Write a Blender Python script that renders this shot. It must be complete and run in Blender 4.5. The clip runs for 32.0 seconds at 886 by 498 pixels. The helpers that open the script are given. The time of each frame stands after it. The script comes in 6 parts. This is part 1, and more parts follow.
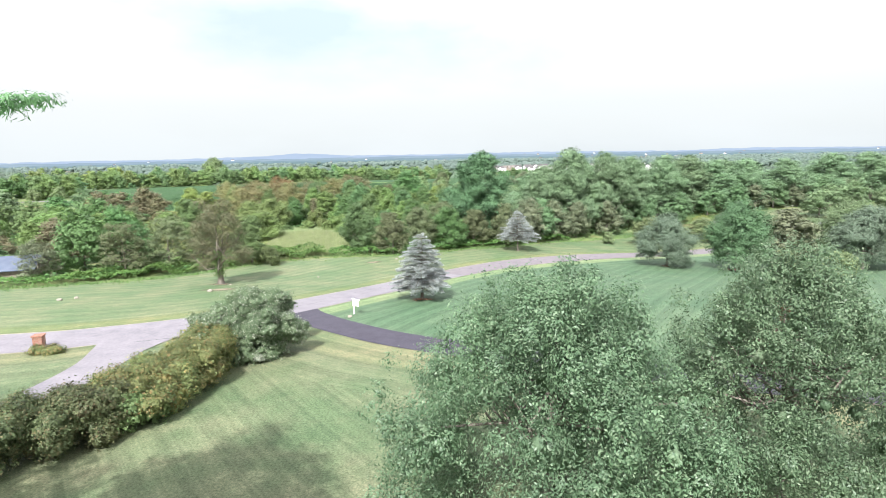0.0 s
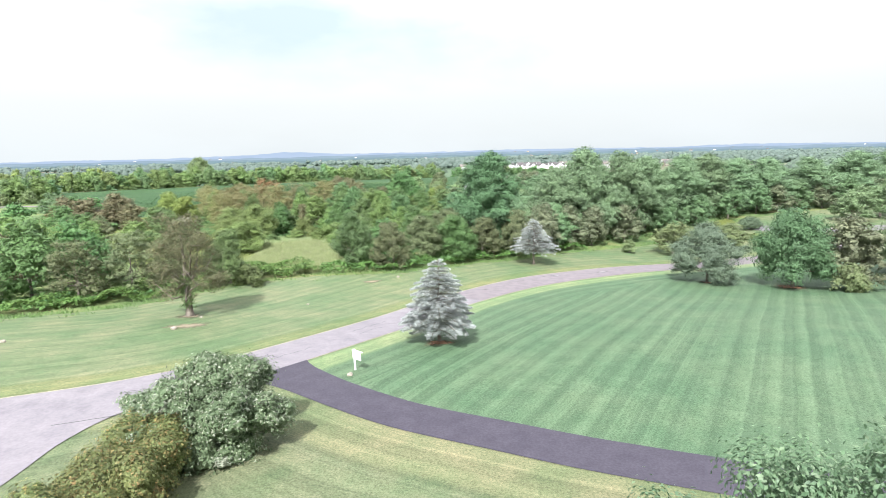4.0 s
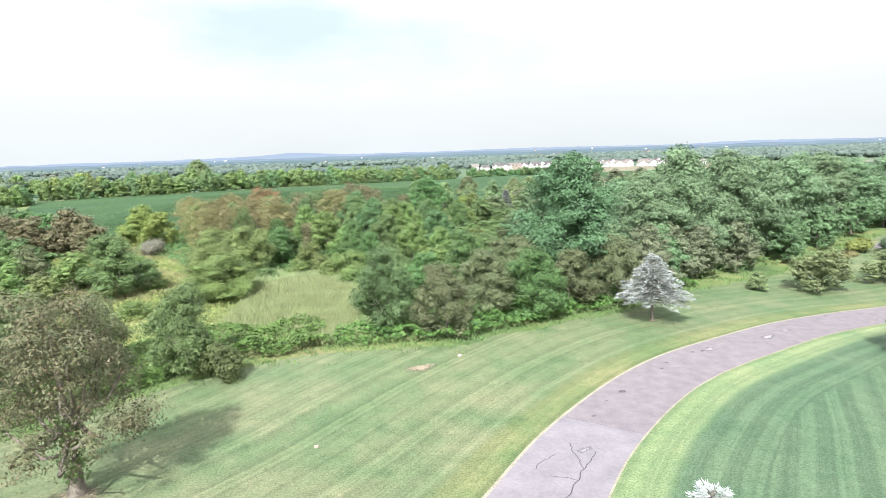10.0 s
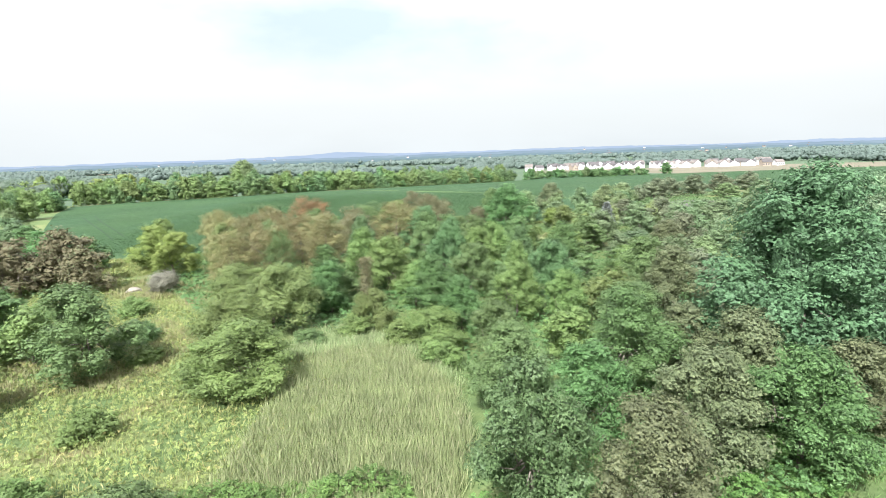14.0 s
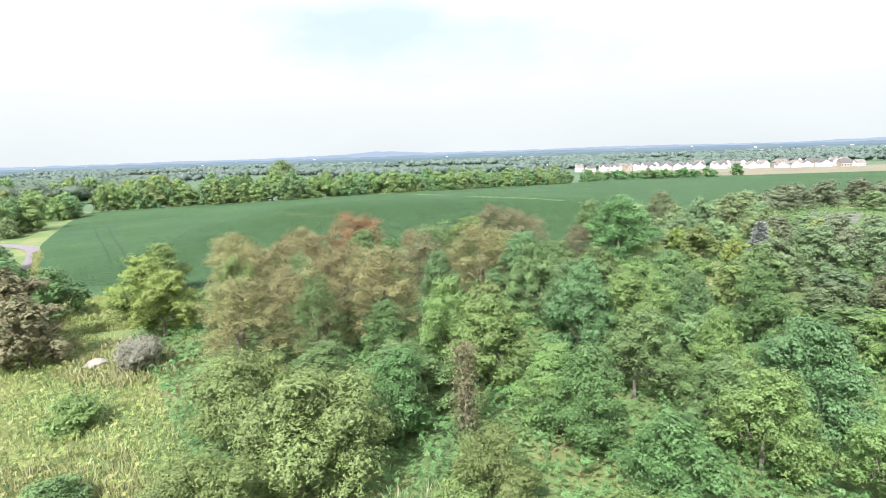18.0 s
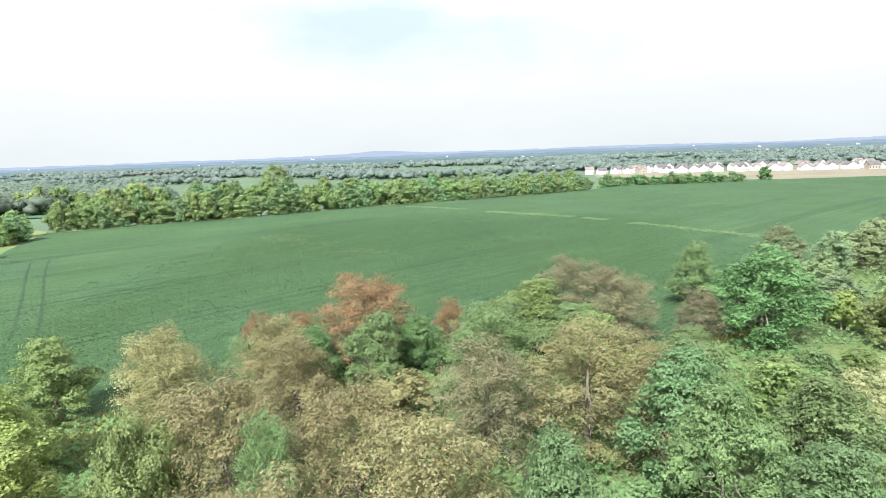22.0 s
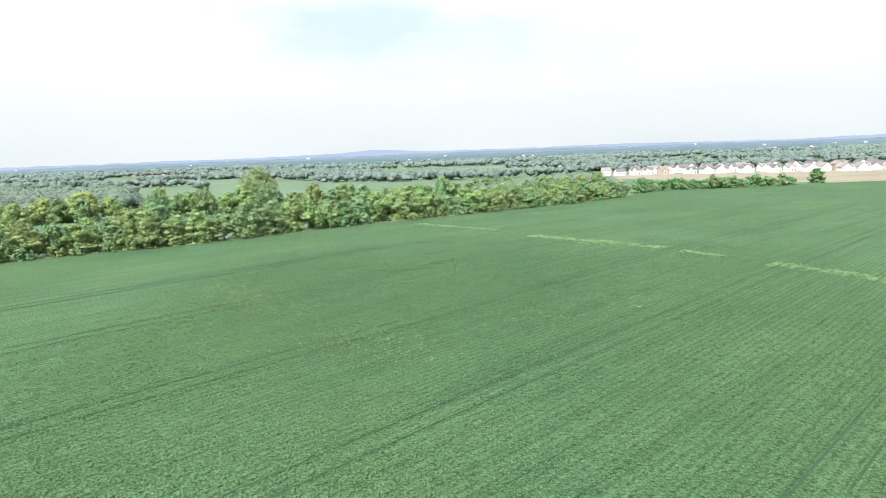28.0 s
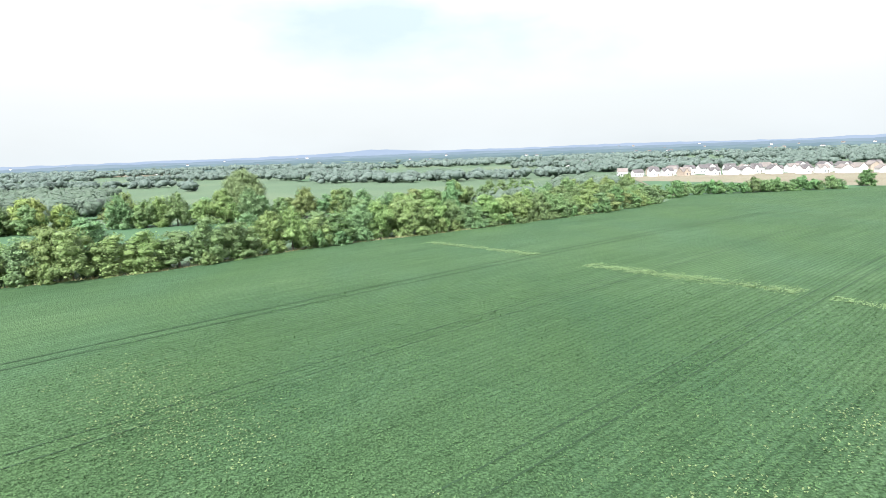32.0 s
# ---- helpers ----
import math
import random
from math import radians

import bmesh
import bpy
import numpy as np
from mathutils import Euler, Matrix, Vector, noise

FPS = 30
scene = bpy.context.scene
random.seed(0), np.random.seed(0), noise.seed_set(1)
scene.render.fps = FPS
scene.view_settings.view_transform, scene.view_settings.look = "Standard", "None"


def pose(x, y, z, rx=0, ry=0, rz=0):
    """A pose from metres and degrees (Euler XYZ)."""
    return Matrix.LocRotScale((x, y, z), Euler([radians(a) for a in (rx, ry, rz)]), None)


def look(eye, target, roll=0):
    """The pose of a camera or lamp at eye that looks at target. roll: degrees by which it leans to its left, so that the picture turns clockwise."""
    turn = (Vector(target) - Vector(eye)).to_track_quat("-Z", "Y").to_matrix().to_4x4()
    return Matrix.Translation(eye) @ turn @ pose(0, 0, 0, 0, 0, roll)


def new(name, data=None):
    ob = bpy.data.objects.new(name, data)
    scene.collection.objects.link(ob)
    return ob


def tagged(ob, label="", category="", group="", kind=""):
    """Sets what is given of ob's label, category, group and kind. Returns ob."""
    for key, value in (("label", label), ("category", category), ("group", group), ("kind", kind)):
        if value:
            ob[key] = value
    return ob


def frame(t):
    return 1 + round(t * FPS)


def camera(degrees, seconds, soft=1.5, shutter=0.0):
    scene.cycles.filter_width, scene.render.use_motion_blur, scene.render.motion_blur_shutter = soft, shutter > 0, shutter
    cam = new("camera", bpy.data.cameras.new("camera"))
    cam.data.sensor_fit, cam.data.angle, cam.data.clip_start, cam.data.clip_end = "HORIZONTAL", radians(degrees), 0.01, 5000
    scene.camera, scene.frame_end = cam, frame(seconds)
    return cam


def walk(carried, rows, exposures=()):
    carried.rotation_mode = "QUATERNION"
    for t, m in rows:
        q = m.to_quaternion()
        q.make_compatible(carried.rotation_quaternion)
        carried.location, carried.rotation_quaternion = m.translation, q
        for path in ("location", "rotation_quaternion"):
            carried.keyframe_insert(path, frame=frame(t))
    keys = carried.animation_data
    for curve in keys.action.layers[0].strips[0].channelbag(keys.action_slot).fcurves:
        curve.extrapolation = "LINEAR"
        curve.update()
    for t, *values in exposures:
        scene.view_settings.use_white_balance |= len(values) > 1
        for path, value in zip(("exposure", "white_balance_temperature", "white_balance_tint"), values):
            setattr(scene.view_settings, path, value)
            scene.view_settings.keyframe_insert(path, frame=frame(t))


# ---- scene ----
cam = camera(75.2, 32.0, soft=0.5)
METRES, EYE, TILT, LEAN, TURN = 230.0, 16.0, -9.4, 1.3, 0.0
ROWS = [
    (0.0, 0.0, 0.0, 0.0, -0.0, 0.0, -0.25),
    (0.5, -0.0009, 0.0033, 0.0006, -0.02, -0.04, -0.22),
    (1.0, -0.0027, 0.0073, 0.0013, -0.48, -0.07, -0.08),
    (1.5, -0.0045, 0.012, 0.0022, -0.77, -0.14, 0.03),
    (2.0, -0.0057, 0.0185, 0.0034, -0.81, -0.16, 0.1),
    (2.5, -0.0065, 0.0263, 0.0049, -0.85, -0.18, 0.11),
    (3.0, -0.0073, 0.035, 0.0068, -0.94, -0.21, 0.16),
    (3.5, -0.0088, 0.0441, 0.009, -1.04, -0.21, 0.2),
    (5.5, -0.0224, 0.0812, 0.0179, -0.48, -0.26, 0.3),
    (6.0, -0.0263, 0.0906, 0.0199, -0.44, -0.27, 0.36),
    (6.5, -0.03, 0.1004, 0.0217, -0.44, -0.29, 0.41),
    (7.0, -0.0333, 0.1108, 0.0233, -0.44, -0.29, 0.45),
    (7.5, -0.0354, 0.122, 0.0251, -0.41, -0.29, 0.49),
    (8.0, -0.0366, 0.1341, 0.0269, -0.41, -0.31, 0.53),
    (8.5, -0.0373, 0.1471, 0.0287, -0.52, -0.29, 0.59),
    (9.0, -0.0376, 0.1605, 0.0306, -0.49, -0.29, 0.6),
    (9.5, -0.0385, 0.174, 0.0325, -0.45, -0.27, 0.63),
    (10.0, -0.0407, 0.188, 0.035, -0.4, -0.28, 0.63),
    (10.5, -0.044, 0.2024, 0.038, -0.3, -0.29, 0.64),
    (11.0, -0.0482, 0.2172, 0.0411, -0.22, -0.33, 0.64),
    (11.5, -0.0528, 0.2324, 0.0439, -0.09, -0.33, 0.66),
    (12.0, -0.0577, 0.248, 0.047, -0.11, -0.36, 0.66),
    (12.5, -0.0623, 0.264, 0.0498, -0.06, -0.34, 0.7),
    (13.0, -0.067, 0.2801, 0.0529, 0.47, -0.34, 0.55),
    (13.5, -0.0715, 0.2964, 0.0556, 2.07, -0.33, 0.25),
    (14.0, -0.0761, 0.3127, 0.0584, 3.95, -0.34, -0.09),
    (14.5, -0.0811, 0.3288, 0.0611, 5.13, -0.37, -0.34),
    (16.5, -0.1037, 0.3917, 0.071, 7.22, -0.41, -0.66),
    (17.0, -0.1095, 0.4078, 0.0738, 7.41, -0.4, -0.67),
    (17.5, -0.1152, 0.4239, 0.077, 7.51, -0.42, -0.69),
    (18.0, -0.1207, 0.4401, 0.0804, 7.63, -0.44, -0.69),
    (18.5, -0.126, 0.4562, 0.084, 7.67, -0.44, -0.66),
    (19.0, -0.1315, 0.4723, 0.0876, 7.66, -0.45, -0.66),
    (19.5, -0.137, 0.4884, 0.0915, 7.62, -0.49, -0.64),
    (20.0, -0.1424, 0.5047, 0.0958, 7.59, -0.5, -0.61),
    (20.5, -0.1477, 0.5208, 0.1003, 7.56, -0.51, -0.57),
    (21.0, -0.1529, 0.5372, 0.1049, 7.54, -0.52, -0.6),
    (21.5, -0.1581, 0.5534, 0.1096, 7.52, -0.52, -0.56),
    (22.0, -0.1636, 0.5696, 0.1145, 7.5, -0.53, -0.57),
    (22.5, -0.1689, 0.5861, 0.1193, 7.47, -0.56, -0.56),
    (23.0, -0.1741, 0.6025, 0.1235, 7.47, -0.58, -0.59),
    (23.5, -0.1792, 0.6193, 0.1266, 7.45, -0.6, -0.59),
    (24.0, -0.1843, 0.6364, 0.1294, 7.41, -0.61, -0.56),
    (24.5, -0.1893, 0.6538, 0.1323, 7.38, -0.63, -0.53),
    (25.0, -0.1942, 0.6716, 0.1352, 7.35, -0.63, -0.51),
    (25.5, -0.199, 0.6895, 0.1383, 7.3, -0.64, -0.5),
    (27.5, -0.2192, 0.7675, 0.1507, 7.2, -0.63, -0.41),
    (28.0, -0.2245, 0.7871, 0.1537, 7.15, -0.64, -0.4),
    (28.5, -0.2296, 0.8066, 0.1568, 7.15, -0.63, -0.39),
    (29.0, -0.2349, 0.8263, 0.1598, 7.13, -0.65, -0.39),
    (29.5, -0.24, 0.8458, 0.163, 7.13, -0.64, -0.38),
    (30.0, -0.2449, 0.8653, 0.1661, 7.12, -0.65, -0.39),
    (30.5, -0.2498, 0.8849, 0.1692, 7.13, -0.65, -0.41),
    (31.0, -0.2549, 0.9044, 0.1723, 7.11, -0.65, -0.41),
    (31.5, -0.2602, 0.9242, 0.1755, 7.11, -0.68, -0.41),
    (32.0, -0.2655, 0.944, 0.1786, 7.13, -0.68, -0.42),
]
walk(cam, [(t, pose(0, 0, EYE, TILT, LEAN, TURN) @ pose(METRES * x, METRES * y, METRES * z, 90 + pitch, roll, yaw)) for t, x, y, z, yaw, pitch, roll in ROWS], exposures=[(0.0, 1.5), (32.0, 1.5)])

# ---- light ----
SUN_AZ, SUN_EL = 197.0, 46.0
sun_dir = Vector((math.sin(radians(SUN_AZ)) * math.cos(radians(SUN_EL)), math.cos(radians(SUN_AZ)) * math.cos(radians(SUN_EL)), math.sin(radians(SUN_EL))))
sun_data = bpy.data.lights.new("sun", "SUN")
sun_data.energy, sun_data.angle, sun_data.color = 4.2, radians(0.8), (0.98, 0.985, 1.0)
sun = new("sun", sun_data)
sun.matrix_world = look(sun_dir * 300, (0, 0, 0))

world = bpy.data.worlds.new("sky")
scene.world = world
world.use_nodes = True
wt = world.node_tree
wt.nodes.clear()
w_out = wt.nodes.new("ShaderNodeOutputWorld")
w_sky = wt.nodes.new("ShaderNodeTexSky")
w_sky.sky_type, w_sky.sun_disc = "NISHITA", False
w_sky.sun_elevation, w_sky.sun_rotation = radians(SUN_EL), radians(SUN_AZ)
w_sky.dust_density, w_sky.air_density = 2.5, 1.0
w_blue = wt.nodes.new("ShaderNodeBackground")
w_blue.inputs[1].default_value = 0.075
wt.links.new(w_sky.outputs[0], w_blue.inputs[0])
w_co = wt.nodes.new("ShaderNodeTexCoord")
w_sep = wt.nodes.new("ShaderNodeSeparateXYZ")
wt.links.new(w_co.outputs["Generated"], w_sep.inputs[0])
# thin white cloud, paler blue towards the horizon
w_low = wt.nodes.new("ShaderNodeValToRGB")
for k, (p, c) in enumerate([(0.0, (0.315, 0.338, 0.352, 1)), (0.08, (0.338, 0.352, 0.36, 1)), (0.15, (0.4, 0.402, 0.406, 1)), (0.35, (0.68, 0.71, 0.75, 1))]):
    if k > 1:
        w_low.color_ramp.elements.new(p)
    w_low.color_ramp.elements[k].position, w_low.color_ramp.elements[k].color = p, c
wt.links.new(w_sep.outputs[2], w_low.inputs[0])
w_cloud = wt.nodes.new("ShaderNodeBackground")
w_cloud.inputs[1].default_value = 1.0
wt.links.new(w_low.outputs[0], w_cloud.inputs[0])
w_map = wt.nodes.new("ShaderNodeMapping")
w_map.inputs["Scale"].default_value = (1.6, 1.0, 4.0)
w_map.inputs["Location"].default_value = (0.55, 0.2, 0.35)
w_noise = wt.nodes.new("ShaderNodeTexNoise")
w_noise.inputs["Scale"].default_value, w_noise.inputs["Detail"].default_value = 1.7, 6
w_ramp = wt.nodes.new("ShaderNodeValToRGB")
w_ramp.color_ramp.elements[0].position, w_ramp.color_ramp.elements[1].position = 0.40, 0.60
w_ramp.color_ramp.elements[0].color = (0.92, 0.92, 0.92, 1)
# a thin place in the cloud, high over the hills
w_off = wt.nodes.new("ShaderNodeVectorMath")
w_off.operation = "SUBTRACT"
w_off.inputs[1].default_value = (-0.17, 0.955, 0.2)
w_str = wt.nodes.new("ShaderNodeVectorMath")
w_str.operation = "MULTIPLY"
w_str.inputs[1].default_value = (1.2, 1.0, 4.4)
w_len = wt.nodes.new("ShaderNodeVectorMath")
w_len.operation = "LENGTH"
w_sum = wt.nodes.new("ShaderNodeMath")
w_sum.operation = "ADD"
w_thin = wt.nodes.new("ShaderNodeValToRGB")
w_thin.color_ramp.elements[0].position, w_thin.color_ramp.elements[1].position = 0.62, 1.05
w_thin.color_ramp.elements[0].color = (0.35, 0.35, 0.35, 1)
w_both = wt.nodes.new("ShaderNodeMath")
w_both.operation = "MINIMUM"
wt.links.new(w_co.outputs["Generated"], w_off.inputs[0])
wt.links.new(w_off.outputs[0], w_str.inputs[0])
wt.links.new(w_str.outputs[0], w_len.inputs[0])
wt.links.new(w_len.outputs["Value"], w_sum.inputs[0])
w_mix = wt.nodes.new("ShaderNodeMixShader")
wt.links.new(w_co.outputs["Generated"], w_map.inputs[0])
wt.links.new(w_map.outputs[0], w_noise.inputs["Vector"])
wt.links.new(w_noise.outputs["Fac"], w_ramp.inputs[0])
wt.links.new(w_noise.outputs["Fac"], w_sum.inputs[1])
wt.links.new(w_sum.outputs[0], w_thin.inputs[0])
wt.links.new(w_thin.outputs[0], w_both.inputs[0])
wt.links.new(w_ramp.outputs[0], w_both.inputs[1])
wt.links.new(w_both.outputs[0], w_mix.inputs[0])
wt.links.new(w_blue.outputs[0], w_mix.inputs[1])
wt.links.new(w_cloud.outputs[0], w_mix.inputs[2])
wt.links.new(w_mix.outputs[0], w_out.inputs[0])


# ---- materials ----
def shader(name, rough=0.8):
    m = bpy.data.materials.new(name)
    m.use_nodes = True
    nt = m.node_tree
    b = nt.nodes["Principled BSDF"]
    b.inputs["Roughness"].default_value = rough
    b.inputs["Specular IOR Level"].default_value = 0.25
    return m, nt, b


def noise_node(nt, scale, detail=4.0, vec=None, rough=0.55):
    n = nt.nodes.new("ShaderNodeTexNoise")
    n.inputs["Scale"].default_value, n.inputs["Detail"].default_value, n.inputs["Roughness"].default_value = scale, detail, rough
    if vec is not None:
        nt.links.new(vec, n.inputs["Vector"])
    return n.outputs["Fac"]


def ramp_node(nt, fac, stops):
    r = nt.nodes.new("ShaderNodeValToRGB")
    els = r.color_ramp.elements
    while len(els) < len(stops):
        els.new(0.5)
    for e, (p, c) in zip(els, stops):
        e.position = p
        e.color = (*c, 1) if len(c) == 3 else c
    nt.links.new(fac, r.inputs[0])
    return r.outputs[0]


def mix_node(nt, fac, a, b, mode="MIX"):
    n = nt.nodes.new("ShaderNodeMix")
    n.data_type, n.blend_type = "RGBA", mode
    for sock, v in ((n.inputs[0], fac), (n.inputs[6], a), (n.inputs[7], b)):
        if isinstance(v, (int, float)):
            sock.default_value = v
        elif isinstance(v, tuple):
            sock.default_value = (*v, 1)
        else:
            nt.links.new(v, sock)
    return n.outputs[2]


def math_node(nt, op, a, b=0.0):
    n = nt.nodes.new("ShaderNodeMath")
    n.operation = op
    for sock, v in zip(n.inputs, (a, b)):
        if isinstance(v, (int, float)):
            sock.default_value = v
        else:
            nt.links.new(v, sock)
    return n.outputs[0]


def coords(nt, scale=(1, 1, 1), turn=0.0):
    c = nt.nodes.new("ShaderNodeTexCoord")
    mp = nt.nodes.new("ShaderNodeMapping")
    mp.inputs["Scale"].default_value = scale
    mp.inputs["Rotation"].default_value = (0, 0, radians(turn))
    nt.links.new(c.outputs["Object"], mp.inputs[0])
    return mp.outputs[0]


def bump(nt, b, height, strength, dist):
    n = nt.nodes.new("ShaderNodeBump")
    n.inputs["Strength"].default_value, n.inputs["Distance"].default_value = strength, dist
    nt.links.new(height, n.inputs["Height"])
    nt.links.new(n.outputs[0], b.inputs["Normal"])


LEAF_SPECS = {}
LEAF_CUTS = {}


def foliage(name, dark, light, tip=None, through_light=0.28, rough=0.5, cell=0.0, cover=0.6):
    """Leaves of mixed shades; with a cell size the sprays break up into leaves of that size with gaps between."""
    m, nt, b = shader(name, rough)
    LEAF_SPECS[m.name] = (name, dark, light, tip, through_light, rough)
    geo = nt.nodes.new("ShaderNodeNewGeometry")
    info = nt.nodes.new("ShaderNodeObjectInfo")
    low, high = (tuple(a * (1 - k) + b * k for a, b in zip(dark, light)) for k in (0.22, 0.8))
    stops = [(0.0, low), (0.7, high)] + ([(1.0, tip)] if tip else [])
    col = ramp_node(nt, geo.outputs["Random Per Island"], stops)
    hsv = nt.nodes.new("ShaderNodeHueSaturation")
    nt.links.new(col, hsv.inputs["Color"])
    # Distance haze put into the colour: larger cells bluer and brighter, middle ones greyer.
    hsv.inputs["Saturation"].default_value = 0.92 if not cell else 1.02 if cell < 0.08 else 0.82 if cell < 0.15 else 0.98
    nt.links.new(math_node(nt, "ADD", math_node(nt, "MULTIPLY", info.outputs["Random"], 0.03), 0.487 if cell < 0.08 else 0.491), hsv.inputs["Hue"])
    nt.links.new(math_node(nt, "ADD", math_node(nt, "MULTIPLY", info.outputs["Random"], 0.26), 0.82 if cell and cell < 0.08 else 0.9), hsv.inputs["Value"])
    big = noise_node(nt, 0.5, 3, coords(nt))
    col = mix_node(nt, 1.0, hsv.outputs[0], ramp_node(nt, big, [(0.3, (0.85, 0.85, 0.85)), (0.7, (1.25, 1.25, 1.2))]), "MULTIPLY")
    tr = nt.nodes.new("ShaderNodeBsdfTranslucent")
    if cell:
        vo = nt.nodes.new("ShaderNodeTexVoronoi")
        vo.inputs["Scale"].default_value = 1.0 / cell
        nt.links.new(coords(nt), vo.inputs["Vector"])
        shade = nt.nodes.new("ShaderNodeSeparateColor")
        nt.links.new(vo.outputs["Color"], shade.inputs[0])
        col = mix_node(nt, 1.0, col, ramp_node(nt, shade.outputs[0], [(0.0, (0.7, 0.72, 0.7)), (1.0, (1.32, 1.3, 1.3))]), "MULTIPLY")
        tilt = nt.nodes.new("ShaderNodeVectorMath")
        tilt.operation = "MULTIPLY_ADD"
        tilt.inputs[1].default_value, tilt.inputs[2].default_value = (0.9, 0.9, 0.9), (-0.45, -0.45, -0.4)
        nt.links.new(vo.outputs["Color"], tilt.inputs[0])
        add = nt.nodes.new("ShaderNodeVectorMath")
        nt.links.new(geo.outputs["Normal"], add.inputs[0])
        nt.links.new(tilt.outputs[0], add.inputs[1])
        unit = nt.nodes.new("ShaderNodeVectorMath")
        unit.operation = "NORMALIZE"
        nt.links.new(add.outputs[0], unit.inputs[0])
        nt.links.new(unit.outputs[0], b.inputs["Normal"])
        nt.links.new(unit.outputs[0], tr.inputs["Normal"])
    else:
        fine = noise_node(nt, 5.0, 3, coords(nt), 0.7)
        col = mix_node(nt, 1.0, col, ramp_node(nt, fine, [(0.34, (0.85, 0.86, 0.85)), (0.66, (1.3, 1.28, 1.26))]), "MULTIPLY")
    nt.links.new(col, b.inputs["Base Color"])
    nt.links.new(col, tr.inputs["Color"])
    mx = nt.nodes.new("ShaderNodeMixShader")
    mx.inputs[0].default_value = through_light
    nt.links.new(b.outputs[0], mx.inputs[1])
    nt.links.new(tr.outputs[0], mx.inputs[2])
    out = mx.outputs[0]
    if cell:
        gap = nt.nodes.new("ShaderNodeBsdfTransparent")
        hole = nt.nodes.new("ShaderNodeMixShader")
        nt.links.new(math_node(nt, "GREATER_THAN", vo.outputs["Distance"], cover), hole.inputs[0])
        nt.links.new(out, hole.inputs[1])
        nt.links.new(gap.outputs[0], hole.inputs[2])
        out = hole.outputs[0]
    nt.links.new(out, nt.nodes["Material Output"].inputs[0])
    return m


def cut(mat, cell, cover=0.6):
    """The same leaves, broken up into single ones of a given size, which also sets their painted haze."""
    key = (mat.name, cell, cover)
    if key not in LEAF_CUTS:
        LEAF_CUTS[key] = foliage(*LEAF_SPECS[mat.name], cell=cell, cover=cover)
    return LEAF_CUTS[key]


def plain(name, c1, c2, scale=6.0, rough=0.8, bumps=0.3, dist=0.02, metal=0.0, turn=0.0, stretch=(1, 1, 1)):
    m, nt, b = shader(name, rough)
    v = coords(nt, stretch, turn)
    fine = noise_node(nt, scale, 6, v)
    big = noise_node(nt, scale * 0.12, 3, v)
    col = ramp_node(nt, fine, [(0.3, c1), (0.72, c2)])
    col = mix_node(nt, 1.0, col, ramp_node(nt, big, [(0.3, (0.85, 0.85, 0.86)), (0.7, (1.1, 1.1, 1.08))]), "MULTIPLY")
    nt.links.new(col, b.inputs["Base Color"])
    b.inputs["Metallic"].default_value = metal
    bump(nt, b, fine, bumps, dist)
    return m


